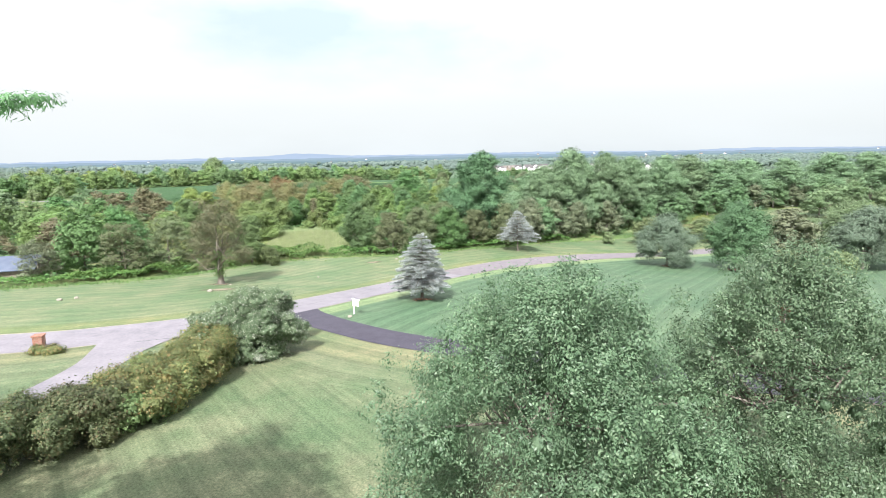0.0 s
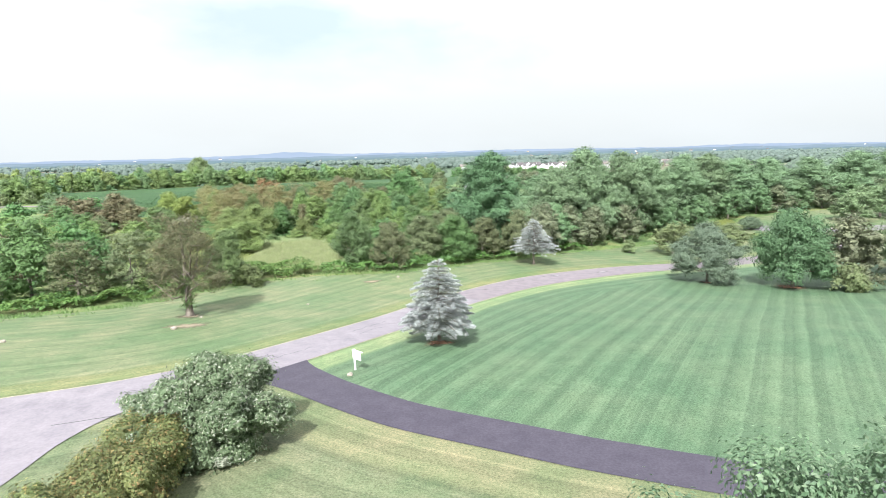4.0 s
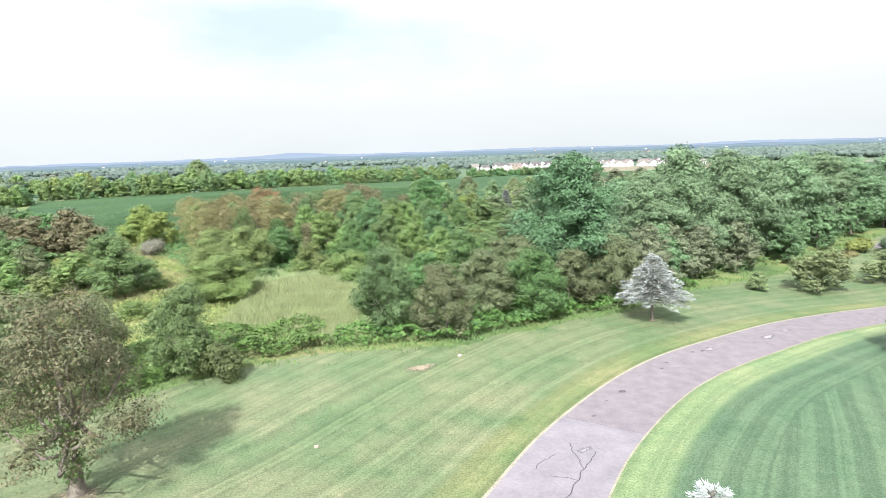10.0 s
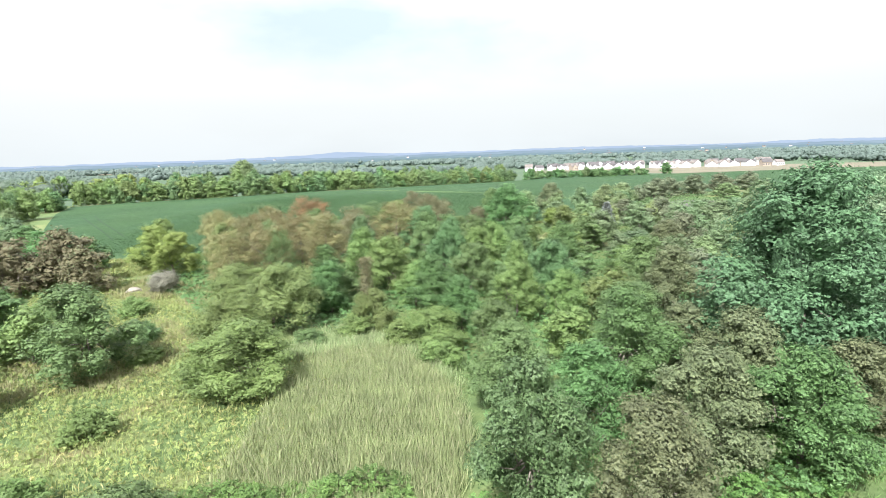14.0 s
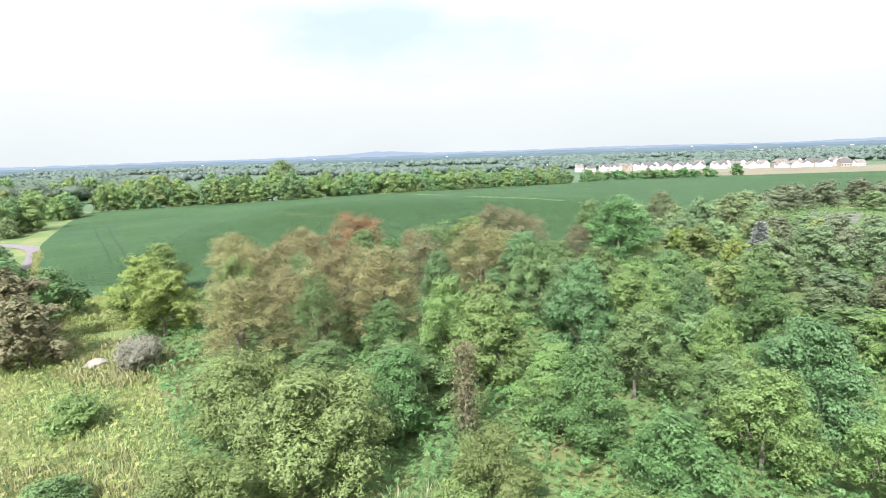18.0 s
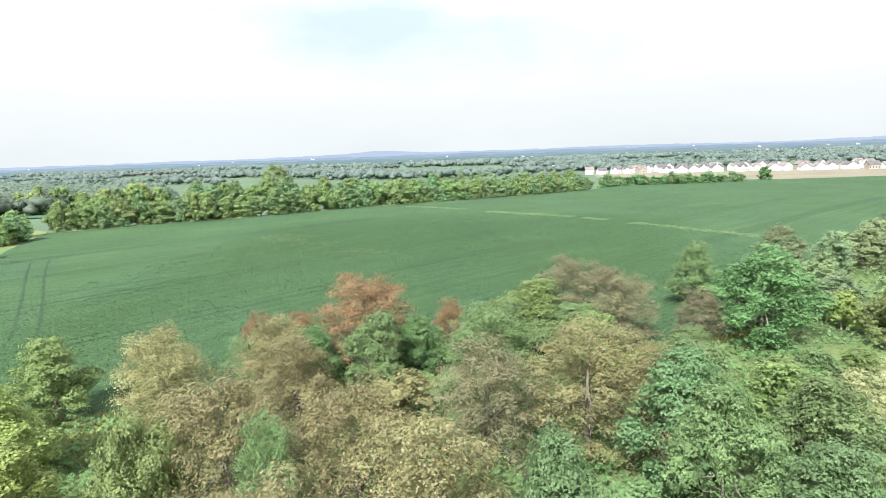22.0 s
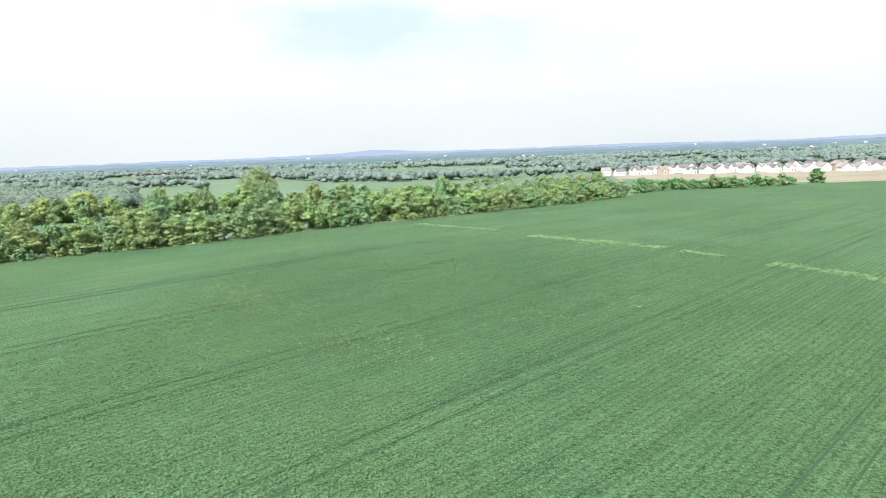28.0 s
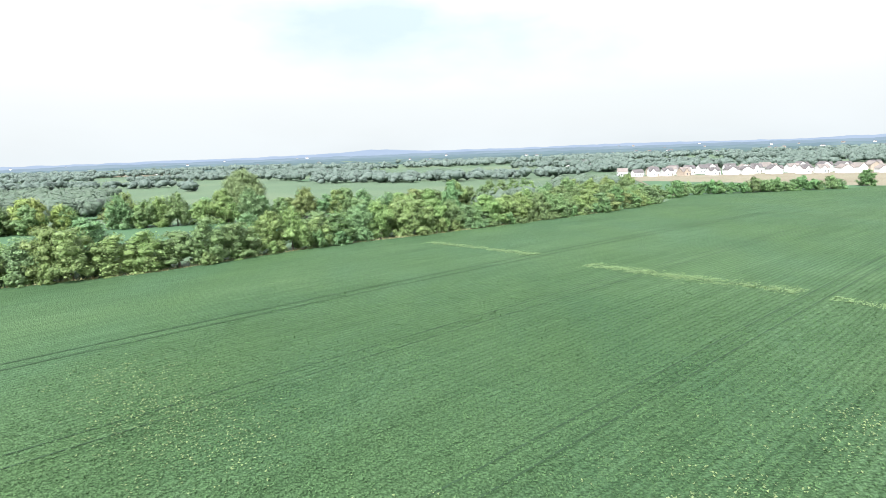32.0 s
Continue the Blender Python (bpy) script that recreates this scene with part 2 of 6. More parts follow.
def lawn_material(name, width, lush, dry, amount, border, turn=None):
    """Mown turf: stripes of bent grass that keep their distance from the road, a dry border, worn patches, fine blades."""
    m, nt, b = shader(name, 0.75)
    v = coords(nt)
    away = nt.nodes.new("ShaderNodeAttribute")
    away.attribute_name = "away"
    dist = math_node(nt, "ADD", away.outputs["Fac"], math_node(nt, "MULTIPLY", noise_node(nt, 0.05, 2, v), 0.9))
    if turn is not None:
        way = nt.nodes.new("ShaderNodeSeparateXYZ")
        nt.links.new(coords(nt, (1, 1, 1), turn), way.inputs[0])
        straight = math_node(nt, "ADD", way.outputs[0], math_node(nt, "MULTIPLY", noise_node(nt, 0.05, 2, v), 1.2))
        inner = math_node(nt, "GREATER_THAN", away.outputs["Fac"], 9.5)
        dist = math_node(nt, "ADD", math_node(nt, "MULTIPLY", straight, inner), math_node(nt, "MULTIPLY", dist, math_node(nt, "SUBTRACT", 1.0, inner)))
    ph = math_node(nt, "MULTIPLY", dist, 2 * math.pi / width)
    stripe = math_node(nt, "ADD", math_node(nt, "MULTIPLY", math_node(nt, "SINE", ph), 0.5), 0.5)
    edge = ramp_node(nt, stripe, [(0.3, (0, 0, 0)), (0.7, (1, 1, 1))])
    comb = nt.nodes.new("ShaderNodeCombineXYZ")
    nt.links.new(dist, comb.inputs[0])
    streak = noise_node(nt, 1.8, 5, comb.outputs[0], 0.7)
    patch = noise_node(nt, 0.16, 6, v, 0.65)
    wear = noise_node(nt, 0.7, 5, v, 0.7)
    blade = noise_node(nt, 8.0, 6, v, 0.8)
    col = mix_node(nt, ramp_node(nt, patch, [(0.38, (0, 0, 0)), (0.68, (1, 1, 1))]), lush, dry)
    col = mix_node(nt, edge, mix_node(nt, 1.0, col, (1 - amount, 1 - amount * 0.8, 1 - amount), "MULTIPLY"), mix_node(nt, 1.0, col, (1 + amount, 1 + amount, 1 + amount * 0.8), "MULTIPLY"))
    col = mix_node(nt, 1.0, col, ramp_node(nt, streak, [(0.32, (0.68, 0.74, 0.69)), (0.68, (1.22, 1.18, 1.2))]), "MULTIPLY")
    col = mix_node(nt, 1.0, col, ramp_node(nt, wear, [(0.3, (0.8, 0.86, 0.8)), (0.7, (1.18, 1.12, 1.12))]), "MULTIPLY")
    col = mix_node(nt, 1.0, col, ramp_node(nt, blade, [(0.32, (0.4, 0.46, 0.4)), (0.68, (1.55, 1.48, 1.5))]), "MULTIPLY")
    rim = ramp_node(nt, math_node(nt, "DIVIDE", math_node(nt, "ADD", away.outputs["Fac"], math_node(nt, "MULTIPLY", wear, 0.8)), 10.0), [(0.0, (1, 1, 1)), (0.53, (0.9, 0.9, 0.9)), (0.6, (0, 0, 0))])
    col = mix_node(nt, rim, col, mix_node(nt, 1.0, col, border, "MULTIPLY"))
    nt.links.new(col, b.inputs["Base Color"])
    bump(nt, b, blade, 0.5, 0.06)
    return m


def soil_material(name, greens, scale_big, rows=None, crop=False):
    m, nt, b = shader(name, 0.85)
    v = coords(nt)
    n1 = noise_node(nt, scale_big, 5, v, 0.6)
    n2 = noise_node(nt, 2.2, 6, v, 0.7)
    col = ramp_node(nt, n1, greens)
    col = mix_node(nt, 1.0, col, ramp_node(nt, n2, [(0.3, (0.72, 0.75, 0.72)), (0.7, (1.22, 1.18, 1.18))]), "MULTIPLY")
    if rows:
        wav = nt.nodes.new("ShaderNodeTexWave")
        wav.inputs["Scale"].default_value = rows[1]
        wav.inputs["Distortion"].default_value = 1.2
        wav.inputs["Detail"].default_value = 2
        nt.links.new(coords(nt, (1, 1, 1), rows[0]), wav.inputs["Vector"])
        col = mix_node(nt, 1.0, col, ramp_node(nt, wav.outputs["Fac"], [(0.0, (0.74, 0.77, 0.74)), (0.5, (1.06, 1.05, 1.06))]), "MULTIPLY")
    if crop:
        # Cell edges darkened: shade in the gaps between plants, put into the colour.
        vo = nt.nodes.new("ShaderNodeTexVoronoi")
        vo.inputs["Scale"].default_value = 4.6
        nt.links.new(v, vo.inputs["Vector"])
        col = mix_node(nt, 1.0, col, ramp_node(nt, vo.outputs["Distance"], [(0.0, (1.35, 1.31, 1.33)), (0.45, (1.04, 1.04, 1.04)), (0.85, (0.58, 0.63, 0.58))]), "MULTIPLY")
        b.inputs["Specular IOR Level"].default_value = 0.08
        broad = noise_node(nt, 0.022, 3, coords(nt, (1, 0.4, 1), 42.0), 0.6)
        col = mix_node(nt, 1.0, col, ramp_node(nt, broad, [(0.3, (0.88, 0.92, 0.88)), (0.7, (1.12, 1.08, 1.1))]), "MULTIPLY")
        way = nt.nodes.new("ShaderNodeSeparateXYZ")
        nt.links.new(coords(nt, (1, 1, 1), rows[0]), way.inputs[0])
        lane = nt.nodes.new("ShaderNodeCombineXYZ")
        nt.links.new(way.outputs[0], lane.inputs[0])
        nt.links.new(math_node(nt, "MULTIPLY", way.outputs[1], 0.03), lane.inputs[1])
        streak = noise_node(nt, 0.55, 6, lane.outputs[0], 0.7)
        col = mix_node(nt, 1.0, col, ramp_node(nt, streak, [(0.34, (0.78, 0.81, 0.78)), (0.5, (1.02, 1.02, 1.01)), (0.66, (1.17, 1.13, 1.15))]), "MULTIPLY")
        tone = noise_node(nt, 0.045, 4, coords(nt, (1, 0.5, 1), 42.0), 0.6)
        col = mix_node(nt, 1.0, col, ramp_node(nt, tone, [(0.36, (1.0, 1.0, 1.05)), (0.5, (1.03, 1, 0.98)), (0.7, (1.08, 1.03, 0.92))]), "MULTIPLY")
        n2 = math_node(nt, "SUBTRACT", n2, vo.outputs["Distance"])
    nt.links.new(col, b.inputs["Base Color"])
    bump(nt, b, n2, 0.8, 0.15)
    return m


M_LAWN_A = lawn_material("mown_grass", 1.9, (0.08, 0.122, 0.06), (0.15, 0.158, 0.093), 0.07, (1.14, 1.05, 0.88))
M_LAWN_B = lawn_material("striped_grass", 1.75, (0.06, 0.105, 0.061), (0.085, 0.124, 0.075), 0.11, (2.15, 1.7, 1.5), 32.0)
M_LAWN_C = lawn_material("garden_grass", 2.2, (0.078, 0.112, 0.058), (0.152, 0.152, 0.096), 0.07, (1.1, 1.03, 0.97), -38.0)
M_ROUGH = soil_material("rough_grass", [(0.3, (0.06, 0.1, 0.04)), (0.48, (0.1, 0.145, 0.052)), (0.6, (0.145, 0.17, 0.065)), (0.72, (0.18, 0.15, 0.08))], 0.12)
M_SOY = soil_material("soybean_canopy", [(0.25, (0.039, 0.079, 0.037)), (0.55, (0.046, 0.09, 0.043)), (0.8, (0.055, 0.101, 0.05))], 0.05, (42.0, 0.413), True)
M_COUNTRY = soil_material("far_country", [(0.3, (0.05, 0.085, 0.05)), (0.5, (0.065, 0.105, 0.058)), (0.72, (0.1, 0.13, 0.075))], 0.006)
M_FIELD_FAR = soil_material("far_crop", [(0.3, (0.036, 0.085, 0.042)), (0.7, (0.05, 0.105, 0.05))], 0.03)
M_FIELD_TAN = soil_material("stubble", [(0.3, (0.13, 0.115, 0.08)), (0.6, (0.17, 0.15, 0.105)), (0.75, (0.07, 0.1, 0.05))], 0.03)
M_ROAD_OLD = plain("old_asphalt", (0.158, 0.143, 0.157), (0.196, 0.179, 0.195), 5.0, 0.9, 0.2, 0.01)
M_ROAD_NEW = plain("worn_asphalt", (0.142, 0.122, 0.132), (0.172, 0.15, 0.16), 9.0, 0.9, 0.2, 0.01)
M_PATCH = plain("road_patch", (0.075, 0.068, 0.072), (0.12, 0.108, 0.115), 9.0, 0.85, 0.3, 0.01)
M_STAIN = plain("pale_road_stain", (0.19, 0.175, 0.185), (0.24, 0.225, 0.235), 4.0, 0.9, 0.1, 0.005)
M_DRIVE = plain("fresh_asphalt", (0.04, 0.035, 0.048), (0.058, 0.052, 0.068), 8.0, 0.85, 0.25, 0.01)
M_TAR = plain("crack_tar", (0.04, 0.04, 0.045), (0.07, 0.065, 0.07), 6.0, 0.7)
M_GRAVEL = plain("verge_gravel", (0.17, 0.155, 0.11), (0.32, 0.295, 0.23), 9.0, 0.95, 0.6, 0.03)
M_DIRT = plain("bare_soil", (0.16, 0.138, 0.095), (0.22, 0.183, 0.13), 3.0, 0.95, 0.4, 0.03)
M_MULCH = plain("mulch", (0.16, 0.08, 0.05), (0.3, 0.17, 0.1), 9.0, 0.95, 0.6, 0.03)
M_STONE = plain("pale_stone", (0.2, 0.175, 0.14), (0.31, 0.28, 0.235), 5.0, 0.9, 0.5, 0.03)
M_BARK = plain("bark", (0.10, 0.085, 0.07), (0.22, 0.19, 0.16), 7.0, 0.95, 0.8, 0.03, stretch=(1, 1, 0.25))
M_BARK_PALE = plain("pale_bark", (0.26, 0.22, 0.18), (0.42, 0.37, 0.31), 7.0, 0.95, 0.7, 0.03, stretch=(1, 1, 0.25))
M_WHITE = plain("white_paint", (0.74, 0.74, 0.73), (0.82, 0.82, 0.81), 3.0, 0.5, 0.05)
M_SIDING = plain("white_siding", (0.58, 0.58, 0.58), (0.7, 0.7, 0.69), 0.6, 0.6, 0.05)
M_TANSIDE = plain("tan_siding", (0.3, 0.25, 0.2), (0.38, 0.32, 0.26), 0.6, 0.6, 0.05)
M_ROOF_TAN = plain("brown_shingle", (0.14, 0.122, 0.11), (0.21, 0.185, 0.17), 1.5, 0.9, 0.3)
M_ROOF = plain("grey_shingle", (0.075, 0.068, 0.07), (0.13, 0.12, 0.118), 1.5, 0.9, 0.3)
M_METALROOF = plain("blue_grey_metal", (0.07, 0.085, 0.125), (0.1, 0.115, 0.155), 1.0, 0.65, 0.05)
M_WOODWALL = plain("weathered_boards", (0.16, 0.13, 0.1), (0.26, 0.22, 0.18), 3.0, 0.9, 0.4)
M_GLASS = plain("dark_window", (0.05, 0.06, 0.07), (0.08, 0.09, 0.1), 2.0, 0.15, 0.0)
M_SIGN_INK = plain("sign_print", (0.16, 0.2, 0.24), (0.22, 0.26, 0.3), 3.0, 0.6, 0.0)

F_GREEN = foliage("leaf_green", (0.096, 0.157, 0.062), (0.162, 0.232, 0.098))
F_DARK = foliage("leaf_dark_green", (0.074, 0.147, 0.054), (0.13, 0.222, 0.086), rough=0.42)
F_BLUE = foliage("leaf_blue_green", (0.077, 0.143, 0.06), (0.133, 0.208, 0.094), rough=0.45)
F_LIME = foliage("leaf_yellow_green", (0.12, 0.19, 0.062), (0.196, 0.27, 0.1))
F_YELLOW = foliage("leaf_yellowing", (0.16, 0.21, 0.06), (0.25, 0.3, 0.095))
F_OLIVE = foliage("leaf_olive", (0.115, 0.164, 0.058), (0.192, 0.24, 0.093))
F_BROWN = foliage("leaf_browning", (0.128, 0.114, 0.068), (0.2, 0.175, 0.108), (0.14, 0.165, 0.085))
F_TAN = foliage("leaf_tan", (0.178, 0.162, 0.078), (0.262, 0.232, 0.118), (0.15, 0.198, 0.082))
F_RUST = foliage("leaf_rust", (0.182, 0.102, 0.056), (0.265, 0.158, 0.088), (0.215, 0.165, 0.088))
F_DULL = foliage("leaf_dull_brown_green", (0.098, 0.122, 0.064), (0.17, 0.19, 0.1))
F_PEAR = foliage("leaf_pear", (0.071, 0.124, 0.066), (0.125, 0.184, 0.102), (0.172, 0.224, 0.14), 0.44, 0.4)
F_SILVER = foliage("needle_silver_blue", (0.16, 0.182, 0.18), (0.27, 0.292, 0.29), (0.37, 0.39, 0.388), 0.2)
F_PURPLE = foliage("leaf_purple", (0.06, 0.022, 0.028), (0.11, 0.046, 0.05))
F_HEDGE = foliage("leaf_bronze_hedge", (0.092, 0.122, 0.046), (0.17, 0.182, 0.072), (0.27, 0.185, 0.086))
F_FLOWER = foliage("flowering_shrub", (0.1, 0.16, 0.085), (0.165, 0.225, 0.13), (0.4, 0.43, 0.35))
F_SOY = foliage("soybean_leaf", (0.031, 0.075, 0.03), (0.052, 0.106, 0.043), None, 0.12, 0.85)
F_SOY.node_tree.nodes["Principled BSDF"].inputs["Specular IOR Level"].default_value = 0.06
F_SOYPALE = foliage("soybean_leaf_pale", (0.086, 0.128, 0.05), (0.122, 0.168, 0.07), None, 0.05, 0.75)
F_REED = foliage("reed_blade", (0.172, 0.22, 0.092), (0.25, 0.3, 0.14), (0.31, 0.305, 0.18))
F_WEED = foliage("weed_leaf", (0.168, 0.203, 0.066), (0.252, 0.275, 0.1), (0.31, 0.258, 0.122))
F_VINE = foliage("vine_leaf", (0.07, 0.145, 0.04), (0.135, 0.225, 0.068))
F_DRYGRASS = foliage("dry_grass", (0.2, 0.205, 0.098), (0.28, 0.265, 0.135))
F_BELT = foliage("leaf_belt_green", (0.09, 0.165, 0.074), (0.165, 0.26, 0.12))
F_MAPLE = foliage("maple_leaf", (0.05, 0.112, 0.042), (0.088, 0.168, 0.066))
F_GREYLEAF = foliage("grey_green_leaf", (0.085, 0.125, 0.08), (0.13, 0.175, 0.112))
# Far woods: aerial haze mixed into the leaf colour as grey and blue.
F_FAR = foliage("far_wood_haze_leaf", (0.068, 0.105, 0.075), (0.092, 0.13, 0.09))
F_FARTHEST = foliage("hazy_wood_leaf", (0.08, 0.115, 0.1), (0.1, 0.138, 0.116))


# ---- ground ----
def smooth(v, a, b):
    u = np.clip((v - a) / (b - a), 0, 1)
    return u * u * (3 - 2 * u)


def land(x, y):
    """Height of the ground: the house's rise, the wet dip, the field, the falling country beyond."""
    z = 1.9 - 2.6 * smooth(y, 44, 90) + 2.0 * smooth(y, 125, 235) - 8.6 * smooth(y, 270, 620) - 3.0 * smooth(y, 620, 950)
    return z - 3.6 * np.exp(-((x - 48) / 34) ** 2 - ((y - 122) / 45) ** 2)


def at(x, y):
    return float(land(np.float64(x), np.float64(y)))


def mesh_of(name, verts, faces, mat, flat=True):
    """A mesh from vertices and faces; faces of several sizes come as a list of arrays."""
    groups = faces if isinstance(faces, list) and len(faces) and isinstance(faces[0], np.ndarray) else [np.asarray(faces)]
    verts = np.asarray(verts, dtype=np.float32)
    me = bpy.data.meshes.new(name)
    loops = np.concatenate([g.astype(np.int32).ravel() for g in groups])
    sizes = np.concatenate([np.full(len(g), g.shape[1], dtype=np.int32) for g in groups])
    me.vertices.add(len(verts))
    me.vertices.foreach_set("co", verts.ravel())
    me.loops.add(len(loops))
    me.loops.foreach_set("vertex_index", loops)
    me.polygons.add(len(sizes))
    me.polygons.foreach_set("loop_start", np.concatenate([[0], np.cumsum(sizes)[:-1]]).astype(np.int32))
    me.update(calc_edges=True)
    if not flat:
        me.polygons.foreach_set("use_smooth", np.ones(len(sizes), dtype=bool))
    if mat:
        me.materials.append(mat)
    return me


def thing(name, label, category, x=0, y=0, z=0, group="", kind="", turn=0.0):
    e = new(name)
    e.empty_display_size = 0.5
    e.matrix_basis = pose(x, y, z, 0, 0, turn)
    return tagged(e, label, category, group, kind)


def part(name, data, parent, label="", mat=None, m=None):
    """One mesh, from a bmesh or a mesh, as a part of a thing."""
    if isinstance(data, bmesh.types.BMesh):
        me = bpy.data.meshes.new(name)
        data.to_mesh(me)
        data.free()
        data = me
    if mat and not data.materials:
        data.materials.append(mat)
    ob = new(name, data)
    ob.parent = parent
    if m is not None:
        ob.matrix_basis = m
    if mat and data.materials[0] != mat:
        ob.material_slots[0].link = "OBJECT"
        ob.material_slots[0].material = mat
    if label:
        ob["label"] = label
    return ob


def sheet(name, xs, low, high, ny, mat, lift, label, category, kind="structure", line=None):
    """Ground cover between two lines y = low(x) and y = high(x)."""
    xs = np.asarray(xs, dtype=float)
    v = np.linspace(0, 1, ny)
    lo, hi = np.array([low(x) for x in xs]), np.array([high(x) for x in xs])
    X = np.repeat(xs[:, None], ny, 1)
    Y = lo[:, None] + (hi - lo)[:, None] * v[None, :]
    Z = land(X, Y) + lift
    i = np.arange((len(xs) - 1) * ny).reshape(len(xs) - 1, ny)[:, :-1].ravel()
    ob = new(name, mesh_of(name, np.stack([X, Y, Z], -1).reshape(-1, 3), np.stack([i, i + ny, i + ny + 1, i + 1], -1), mat, False))
    if line is not None:
        P = np.stack([X, Y], -1).reshape(-1, 2)
        k = np.arange(0, len(line) - 1, 0.25)
        fine = np.stack([np.interp(k, np.arange(len(line)), line[:, c]) for c in (0, 1)], -1)
        d = np.concatenate([np.linalg.norm(Q[:, None, :] - fine[None, :, :], axis=2).min(1) for Q in np.array_split(P, 80)])
        ob.data.attributes.new("away", "FLOAT", "POINT").data.foreach_set("value", d.astype(np.float32))
    return tagged(ob, label, category, "", kind)


def along(points):
    px, py = zip(*points)
    return lambda x: float(np.interp(x, px, py))


def spline(points, step=1.0):
    """A smooth line through the points, in even steps."""
    p = np.array(points, dtype=float)
    p = np.vstack([2 * p[0] - p[1], p, 2 * p[-1] - p[-2]])
    out = []
    for a, b, c, d in zip(p, p[1:], p[2:], p[3:]):
        n = max(2, int(np.linalg.norm(c - b) / step))
        for t in np.arange(n) / n:
            out.append(0.5 * (2 * b + (c - a) * t + (2 * a - 5 * b + 4 * c - d) * t * t + (3 * b - a - 3 * c + d) * t ** 3))
    return np.array(out + [p[-2]])


def ribbon(name, line, left, right, mat, lift, across=4):
    """A strip of ground along a line, from left to right metres beside it (left is minus)."""
    d = np.gradient(line, axis=0)
    d /= np.linalg.norm(d, axis=1)[:, None] + 1e-9
    side = np.stack([d[:, 1], -d[:, 0]], -1)
    offs = np.linspace(0, 1, across)
    left, right = np.broadcast_to(left, len(line)), np.broadcast_to(right, len(line))
    P = line[:, None, :] + side[:, None, :] * (left[:, None] + (right - left)[:, None] * offs[None, :])[..., None]
    Z = land(P[..., 0], P[..., 1]) + lift
    i = np.arange((len(line) - 1) * across).reshape(len(line) - 1, across)[:, :-1].ravel()
    return mesh_of(name, np.concatenate([P, Z[..., None]], -1).reshape(-1, 3), np.stack([i, i + 1, i + across + 1, i + across], -1), mat, False)


ax = np.unique(np.concatenate([np.linspace(-4800, -700, 36), np.linspace(-700, 700, 141), np.linspace(700, 4800, 36)]))
ay = np.unique(np.concatenate([np.linspace(-700, -60, 12), np.linspace(-60, 1000, 160), np.linspace(1000, 4800, 60)]))
GX, GY = np.meshgrid(ax, ay, indexing="ij")
GZ = land(GX, GY) - 0.35
gi = np.arange((len(ax) - 1) * len(ay)).reshape(len(ax) - 1, len(ay))[:, :-1].ravel()
ground = new("ground", mesh_of("ground", np.stack([GX, GY, GZ], -1).reshape(-1, 3), np.stack([gi, gi + len(ay), gi + len(ay) + 1, gi + 1], -1), M_COUNTRY, False))
tagged(ground, "green farming country with fields and woods to the horizon", "ground", "", "structure")

lawn_edge = along([(-140, 42), (-90, 58), (-60, 67), (-47, 73), (-40, 76), (-36, 80), (-32, 86.5), (-28, 90.5), (-21.5, 94), (-13.5, 95), (-7, 95.5), (-4, 98.6), (0, 100), (5, 104), (10, 106.5), (23, 119.5), (34, 127.5), (46, 134), (64, 146), (77, 153.5), (90, 157), (140, 166)])
ROAD = spline([(-210, 14), (-140, 27), (-95, 34), (-60, 39.5), (-35, 43.3), (-28, 45.2), (-22, 48), (-16.5, 52.5), (-11, 59.5), (-6, 67), (-1.2, 75.5), (5, 83.8), (11, 89.8), (19, 95.8), (28, 102.3), (36, 107), (44, 110.4), (60, 115), (85, 120), (120, 124)])
road_y = along([tuple(p) for p in ROAD])
sheet("lawn_1", np.linspace(-200, 140, 230), road_y, lawn_edge, 50, M_LAWN_A, 0.0, "mown lawn falling to the edge of the wood", "lawn", line=ROAD)
DRIVE = spline([(-14.6, 51.4), (-11.9, 49.2), (-8.5, 46.2), (-4.5, 43.2), (0.5, 40.6), (5.6, 38.1), (14, 34.8), (26, 31)])
drive_y = along([(-140, -40)] + [(-14.8, -40)] + [tuple(p) for p in DRIVE] + [(140, 12)])
sheet("lawn_2", np.linspace(-14.6, 140, 150), drive_y, road_y, 60, M_LAWN_B, 0.0, "green lawn with pale mowing stripes", "lawn", line=ROAD)
sheet("lawn_3", np.linspace(-200, -14.6, 130), lambda x: -40.0, road_y, 60, M_LAWN_C, 0.0, "mown lawn beside the hedge", "lawn", line=ROAD)
sheet("lawn_4", np.linspace(-14.6, 140, 100), lambda x: -40.0, drive_y, 50, M_LAWN_C, 0.0, "mown lawn below the drive", "lawn", line=DRIVE)

field_front = along([(-200, 300), (-176, 284), (-160, 255), (-131, 213), (-111, 190), (-93, 172), (-80, 172), (-65, 178), (-52, 183), (-30, 190), (-14, 197), (0, 212), (15, 238), (30, 262), (60, 278), (160, 300), (420, 330)])
field_back = along([(-200, 285.5), (-176, 286), (-150, 309), (-131, 322), (-107, 355), (-81, 379), (-63, 400), (-30, 438), (5, 490), (16, 515), (26, 536), (60, 544), (112, 558), (138, 575), (240, 592), (420, 612)])
sheet("meadow", np.linspace(-200, 160, 160), lambda x: lawn_edge(x) - 0.3, lambda x: max(field_front(x), lawn_edge(x) + 5) + 3, 60, M_ROUGH, -0.06, "rough meadow of weeds and dry grass", "meadow")
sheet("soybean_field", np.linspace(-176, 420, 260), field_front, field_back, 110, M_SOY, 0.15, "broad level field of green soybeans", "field")

